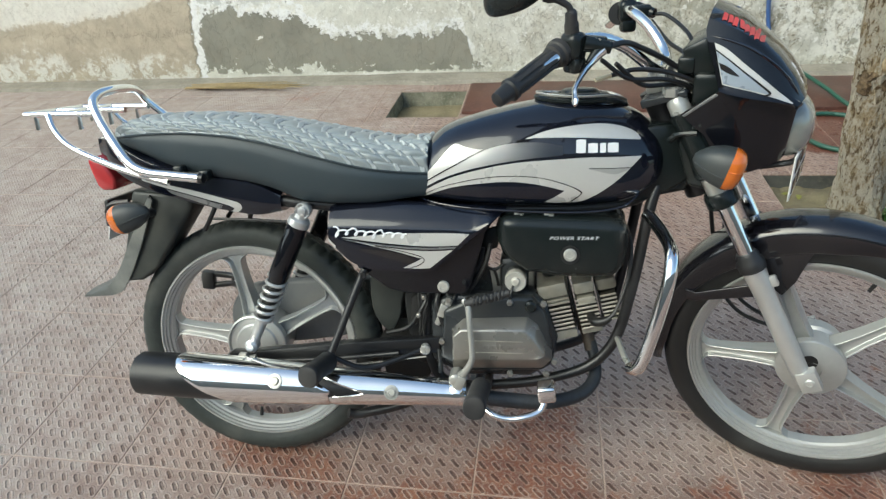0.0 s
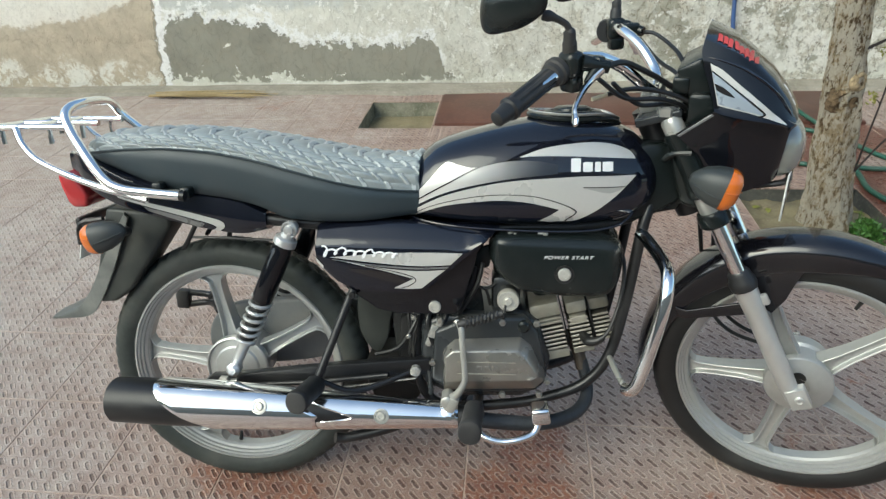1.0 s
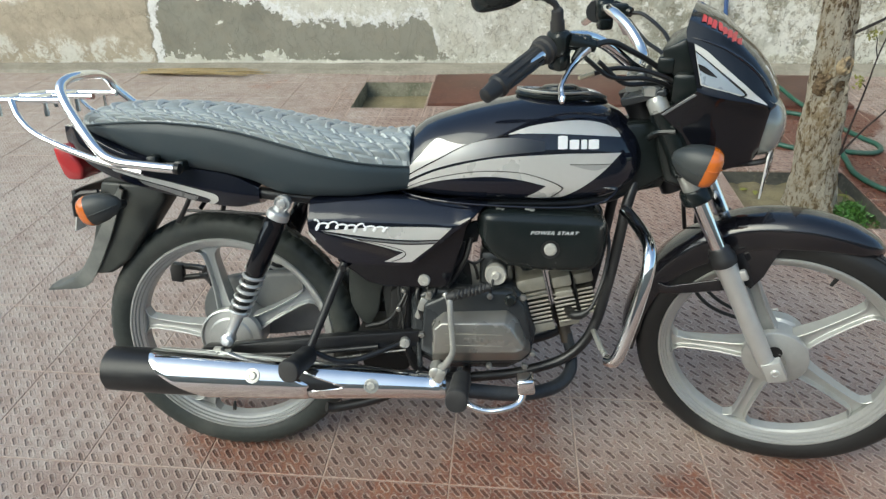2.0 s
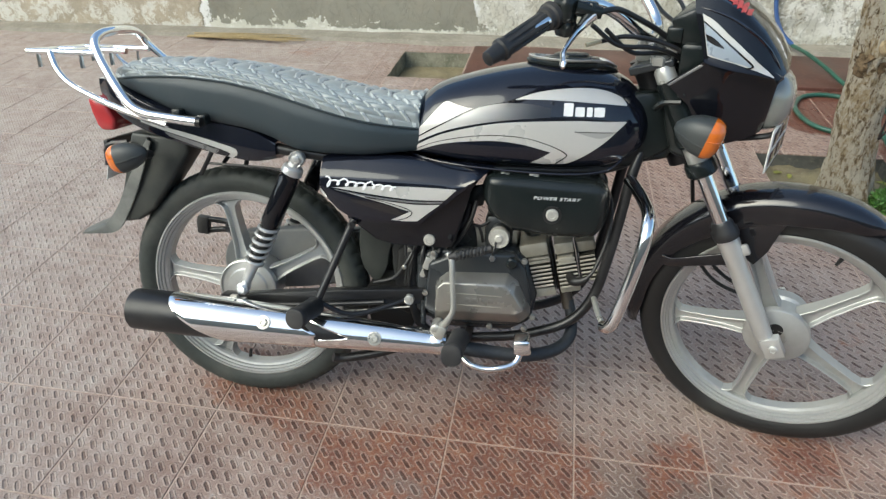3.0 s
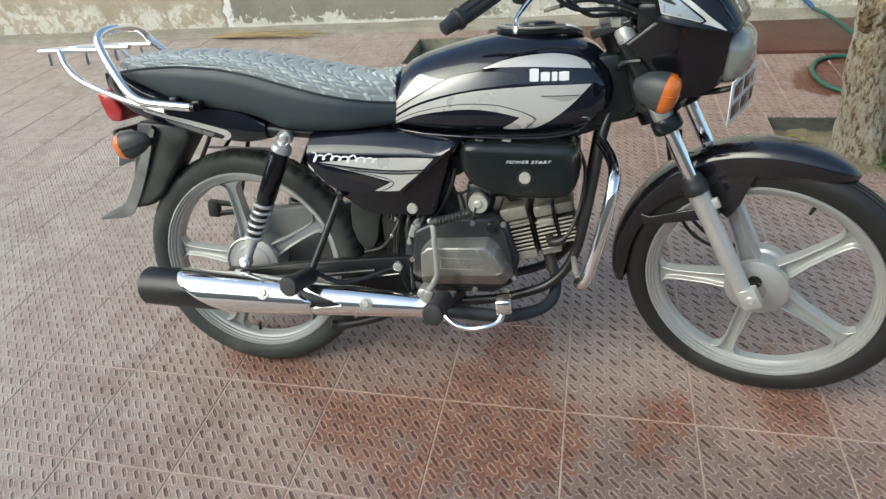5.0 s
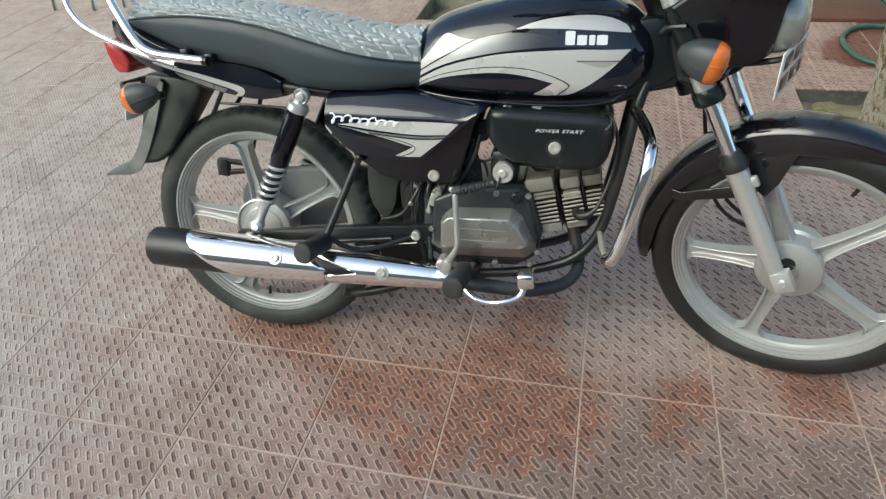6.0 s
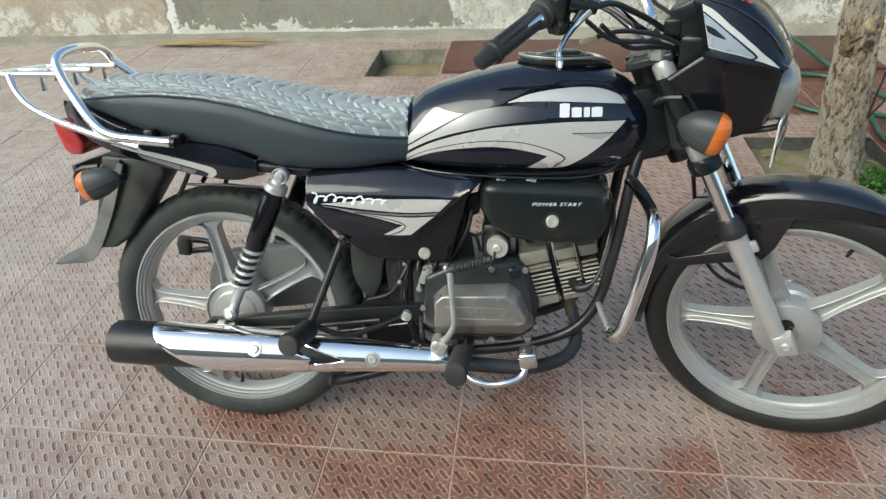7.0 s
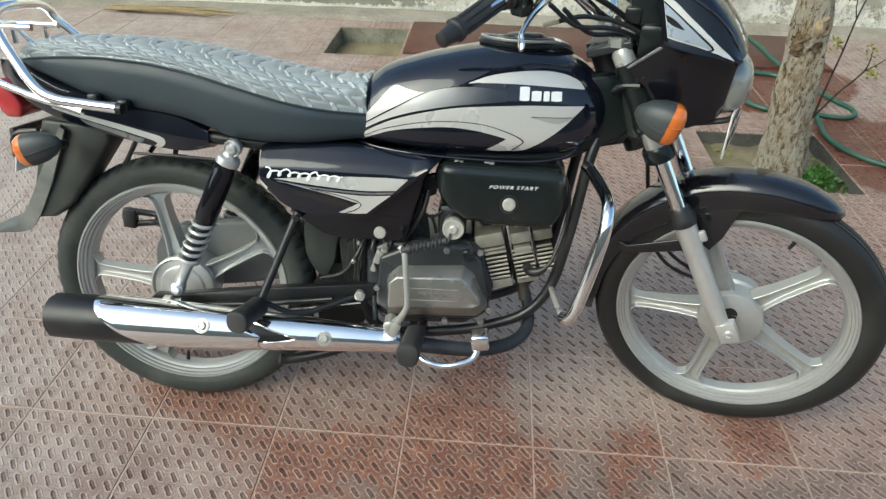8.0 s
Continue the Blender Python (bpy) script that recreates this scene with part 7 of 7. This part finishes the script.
part("torque_arm", tube([(0.05, -0.1, 0.29), (0.2, -0.108, 0.305), (0.36, -0.108, 0.325)], 0.006, 10, 3), MATTE, bike)

# -- tail --
def tail_mesh():
    rows = [(-0.290, 0.762, 0.792, 0.05), (-0.275, 0.745, 0.797, 0.07), (-0.235, 0.715, 0.79, 0.088), (-0.18, 0.690, 0.765, 0.10), (-0.10, 0.668, 0.738, 0.108), (0.0, 0.645, 0.718, 0.112), (0.07, 0.634, 0.708, 0.114), (0.105, 0.636, 0.695, 0.113), (0.13, 0.645, 0.672, 0.108)]
    rings = []
    for i in range(43):
        x = -0.29 + 0.01 * i
        b, t, w = [sum(interp(rows, min(max(x + d, -0.29), 0.13))[q] for d in (-0.02, -0.01, 0, 0.01, 0.02)) / 5 for q in range(3)]
        half = [(w * 0.75, b - 0.004), (w * 0.95, b), (w, b + (t - b) * 0.2), (w * 1.01, b + (t - b) * 0.55), (w * 0.98, b + (t - b) * 0.93), (w * 0.85, t)]
        rings.append([(x, -y, z) for y, z in half] + [(x, y, z) for y, z in reversed(half)])
    return loft(rings)


tail_bm = tail_mesh()
bmesh.ops.triangulate(tail_bm, faces=tail_bm.faces)
tail_tree = BVHTree.FromBMesh(tail_bm)
tail = part("tail_cowl", tail_bm, PAINT, bike, "glossy black tail cowl with silver stripe", smooth=50)
for wy, y0 in ((1, -0.6), (-1, 0.6)):
    part("silver_stripe", band(tail_tree, [(-0.175, 0.711), (-0.12, 0.700), (-0.064, 0.689), (0.014, 0.670), (0.042, 0.661), (0.046, 0.650), (0.035, 0.641)], [(-0.175, 0.707), (-0.12, 0.692), (-0.064, 0.678), (0.008, 0.659), (0.024, 0.653), (0.028, 0.648), (0.015, 0.640)], 0.0008, 40, 3, y0, wy), SILVER, tail)
    part("grey_stripe", band(tail_tree, [(-0.12, 0.690), (-0.064, 0.676), (0.005, 0.657)], [(-0.11, 0.680), (-0.064, 0.666), (-0.005, 0.646)], 0.0008, 30, 3, y0, wy), GREYSTICK, tail)
part("tail_lamp", plate([(-0.336, 0.745), (-0.331, 0.715), (-0.322, 0.685), (-0.312, 0.673), (-0.280, 0.674), (-0.275, 0.70), (-0.295, 0.735), (-0.316, 0.752)], -0.048, 0.048, 0.008, 0, 3), REDLENS, tail, "red tail lamp lens")
part("seat_latch", join(box((0.05, 0.02, 0.012), (-0.04, -0.112, 0.722), 0.004), box((0.02, 0.03, 0.02), (-0.075, -0.115, 0.732), 0.004), box((0.02, 0.03, 0.022), (-0.018, -0.118, 0.722), 0.004)), PLASTIC, tail)


def mudguard_mesh():
    path = crom([(-0.195, 0, 0.668), (-0.212, 0, 0.645), (-0.238, 0, 0.605), (-0.272, 0, 0.55), (-0.305, 0, 0.495), (-0.335, 0, 0.46), (-0.372, 0, 0.44), (-0.42, 0, 0.418)], 5)
    rings = []
    n = len(path) - 1
    for i, p in enumerate(path):
        d = (path[min(i + 1, n)] - path[max(i - 1, 0)]).normalized()
        q = Vector((-d.z, 0, d.x))
        q = q if q.x > 0 or (abs(q.x) < 1e-6 and q.z < 0) else -q
        if q.z > 0.3 and i < n * 0.5:
            q = -q
        w = float(np.interp(i / n, [0, 0.3, 0.6, 0.85, 1], [0.07, 0.066, 0.06, 0.052, 0.04]))
        dp = float(np.interp(i / n, [0, 0.2, 0.4, 0.7, 0.85, 1], [0.018, 0.026, 0.036, 0.038, 0.022, 0.006]))
        sec = [(w, dp), (w, dp * 0.5), (w * 0.95, 0.006), (w * 0.7, 0), (0, -0.003)]
        sec = sec + [(-y, h) for y, h in reversed(sec[:-1])]
        inner = [(y * 0.93, h + (0.004 if abs(y) < w * 0.9 else 0)) for y, h in reversed(sec)]
        rings.append([p + q * h + Vector((0, y, 0)) for y, h in sec + inner])
    return loft(rings)


mud = part("rear_mudguard", mudguard_mesh(), FADED, bike, "faded grey-black plastic rear mudguard and flap", smooth=50)
part("inner_mudguard", plate([(-0.235, 0.675), (-0.10, 0.665), (-0.098, 0.635), (-0.158, 0.556), (-0.208, 0.492), (-0.25, 0.463), (-0.287, 0.46), (-0.29, 0.50)], -0.056, 0.02, 0.008), CHAINDUST, mud)
rplate = part("rear_number_plate", box((0.003, 0.13, 0.07), (0, 0, 0), 0.001), PLATEWHITE, bike, "rear number plate on a black bracket", Matrix.Translation((-0.298, 0.0, 0.598)) @ Matrix.Rotation(radians(14), 4, "Y"))
for yy in (-0.045, 0.01, 0.05):
    part("dark_bar", box((0.0015, 0.032, 0.04), (-0.002, yy * 0.9, 0), 0.0004), DARKSTICK, rplate)
part("plate_bracket", join(tube([(-0.235, -0.07, 0.655), (-0.285, -0.072, 0.645), (-0.292, -0.072, 0.6)], 0.006, 8, 3), tube([(-0.235, 0.07, 0.655), (-0.285, 0.072, 0.645), (-0.292, 0.072, 0.6)], 0.006, 8, 3), box((0.012, 0.15, 0.02), (-0.288, 0, 0.648), 0.004)), MATTE, bike)
part("plate_stay", join(tube([(-0.035, -0.06, 0.65), (-0.057, -0.06, 0.612), (-0.076, -0.055, 0.586)], 0.0052, 8, 3), tube([(-0.035, 0.06, 0.65), (-0.057, 0.06, 0.612), (-0.076, 0.055, 0.586)], 0.0052, 8, 3), tube([(0.16, -0.065, 0.606), (0.05, -0.062, 0.611), (-0.05, -0.06, 0.613)], 0.003, 8, 3)), MATTE, bike)

# -- grab rail and luggage rack --
hoop = [(-0.018, -0.15, 0.716), (-0.08, -0.15, 0.722), (-0.135, -0.15, 0.73), (-0.173, -0.142, 0.751), (-0.222, -0.12, 0.808), (-0.254, -0.098, 0.848), (-0.262, -0.086, 0.868), (-0.262, -0.062, 0.880), (-0.258, -0.03, 0.885), (-0.257, 0, 0.886)]
hoop = hoop + [(x, -y, z) for x, y, z in reversed(hoop[:-1])]
rack = part("grab_rail", tube([(x, y, z + 0.005) for x, y, z in hoop], 0.0097, 16, 6), CHROME, bike, "chromed grab rail with a luggage rack")
for sy in (-1, 1):
    part("rack_stay", tube([(-0.085, sy * 0.15, 0.712), (-0.19, sy * 0.14, 0.739), (-0.298, sy * 0.125, 0.779), (-0.342, sy * 0.112, 0.812), (-0.362, sy * 0.1, 0.848)], 0.0068, 12, 5), CHROME, rack)
for yy in (-0.088, 0.0, 0.088):
    part("rack_bar", tube([(-0.425, yy, 0.847), (-0.33, yy, 0.847), (-0.252, yy, 0.846)], 0.0066, 12, 3), CHROME, rack)
for xx in (-0.42, -0.345):
    part("rack_bar", tube([(xx, -0.088, 0.847), (xx, 0, 0.847), (xx, 0.088, 0.847)], 0.0066, 12, 3), CHROME, rack)
for xx, yy in ((-0.40, -0.088), (-0.30, -0.088), (-0.29, 0.0), (-0.28, 0.088), (-0.40, 0.088)):
    part("rack_stud", tube([(xx, yy, 0.845), (xx, yy, 0.815)], 0.0048, 8, 1), CHROME, rack)
part("rail_end", tube([(-0.018, -0.15, 0.7212), (-0.008, -0.15, 0.7205)], 0.0104, 16, 1), CABLE, rack)

# ---- floor tiles, last ----
def tile_mesh():
    """A tile with bevelled edges and nine rows of nine slanting slots sunk in its face."""
    s, g, e, deep = 0.3, 0.0019, 0.0010, 0.0014
    lo, hi, pitch = g + e, s - g - e, s / 9
    way = Vector((math.cos(radians(-49)), math.sin(radians(-49)), 0))
    across = Vector((-way.y, way.x, 0))
    outline = []
    for end, turns in ((1, (0, 50, 90)), (0, (90,)), (-1, (90, 130, 180, 230, 270)), (0, (270,)), (1, (270, 310))):
        for t in turns:
            outline.append((end, math.cos(radians(t)), math.sin(radians(t))))
    rim = [(0.5, -0.5), (0.5, -1 / 6), (0.5, 1 / 6), (0.5, 0.5), (1 / 6, 0.5), (-1 / 6, 0.5), (-0.5, 0.5), (-0.5, 1 / 6), (-0.5, -1 / 6), (-0.5, -0.5), (-1 / 6, -0.5), (1 / 6, -0.5)]
    verts, faces, seen = [], [], {}

    def vert(x, y, z):
        key = (round(x, 5), round(y, 5), z)
        if key not in seen:
            seen[key] = len(verts)
            verts.append((x, y, z))
        return seen[key]

    for i in range(9):
        for j in range(9):
            c = Vector(((i + 0.5) * pitch, (j + 0.5) * pitch, 0))
            border = [vert(min(max(c.x + u * pitch, lo), hi), min(max(c.y + v * pitch, lo), hi), 0.0) for u, v in rim]
            top, low = [], []
            for end, cu, su in outline:
                for ring, r, z in ((top, 0.0042, 0.0), (low, 0.0034, -deep)):
                    p = c + way * (end * 0.0100 + (r * cu if end else 0)) + across * r * su
                    ring.append(vert(p.x, p.y, z))
            n = len(rim)
            for k in range(n):
                m = (k + 1) % n
                faces.append((border[k], border[m], top[m], top[k]))
                faces.append((top[k], top[m], low[m], low[k]))
            faces.append(tuple(low))
    edge = [(lo, lo), (hi, lo), (hi, hi), (lo, hi)]
    out = [(g, g), (s - g, g), (s - g, s - g), (g, s - g)]
    for k in range(4):
        m = (k + 1) % 4
        a, b = vert(*edge[k], 0.0), vert(*edge[m], 0.0)
        p, q = vert(*out[k], -e), vert(*out[m], -e)
        u, v = vert(*out[k], -0.012), vert(*out[m], -0.012)
        faces += [(a, p, q, b), (p, u, v, q)]
    me = bpy.data.meshes.new("tile")
    me.from_pydata(verts, [], faces)
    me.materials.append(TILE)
    return me


tile_data = tile_mesh()
random.seed(21)
rest = []


def free(x, y):
    """Whether a tile at x, y would lie over an opening, the cover or the wall foot."""
    for h in (PIT, BED, (-0.045, 2.305, 2.58, 3.14)):
        if x + 0.3 > h[0] + 0.002 and x < h[1] - 0.002 and y + 0.3 > h[2] + 0.002 and y < h[3] - 0.002:
            return False
    return True


def cut_tile(x, y):
    """The strips of a tile that remain beside an opening."""
    out = [(x, x + 0.3, y, y + 0.3)]
    for h in (PIT, BED, (-0.045, 2.305, 2.58, 3.14)):
        nxt = []
        for a, b, c, d in out:
            if b <= h[0] or a >= h[1] or d <= h[2] or c >= h[3]:
                nxt.append((a, b, c, d))
                continue
            if a < h[0]:
                nxt.append((a, h[0], c, d))
            if b > h[1]:
                nxt.append((h[1], b, c, d))
            m0, m1 = max(a, h[0]), min(b, h[1])
            if c < h[2]:
                nxt.append((m0, m1, c, h[2]))
            if d > h[3]:
                nxt.append((m0, m1, h[3], d))
        out = nxt
    return [o for o in out if o[1] - o[0] > 0.012 and o[3] - o[2] > 0.012]


for i in range(-24, 20):
    for j in range(-16, 11):
        x, y = 0.3 * i, 0.3 * j
        near = -6 <= i <= 7 and -4 <= j <= 10
        if free(x, y):
            if near:
                ob = new("tile", tile_data)
                ob.parent = floor
                ob.matrix_basis = Matrix.Translation((x, y, random.uniform(-0.0002, 0.0002)))
            else:
                rest.append((x, x + 0.3, y, y + 0.3))
        else:
            rest += cut_tile(x, y)
verts, faces = [], []
for a, b, c, d in rest:
    g, e, k = 0.0028, 0.0012, len(verts)
    z = random.uniform(-0.0008, 0.0008)
    verts += [(a + g, c + g, -0.012), (b - g, c + g, -0.012), (b - g, d - g, -0.012), (a + g, d - g, -0.012),
              (a + g, c + g, z - e), (b - g, c + g, z - e), (b - g, d - g, z - e), (a + g, d - g, z - e),
              (a + g + e, c + g + e, z), (b - g - e, c + g + e, z), (b - g - e, d - g - e, z), (a + g + e, d - g - e, z)]
    faces.append((k + 8, k + 9, k + 10, k + 11))
    for u in range(4):
        v = (u + 1) % 4
        faces += [(k + u, k + v, k + 4 + v, k + 4 + u), (k + 4 + u, k + 4 + v, k + 8 + v, k + 8 + u)]
me = bpy.data.meshes.new("far_tiles")
me.from_pydata(verts, [], faces)
me.materials.append(TILE)
far_tiles = new("far_tiles", me)
far_tiles.parent = floor
tagged(far_tiles, "worn red slotted tiles further off", kind="stuff")
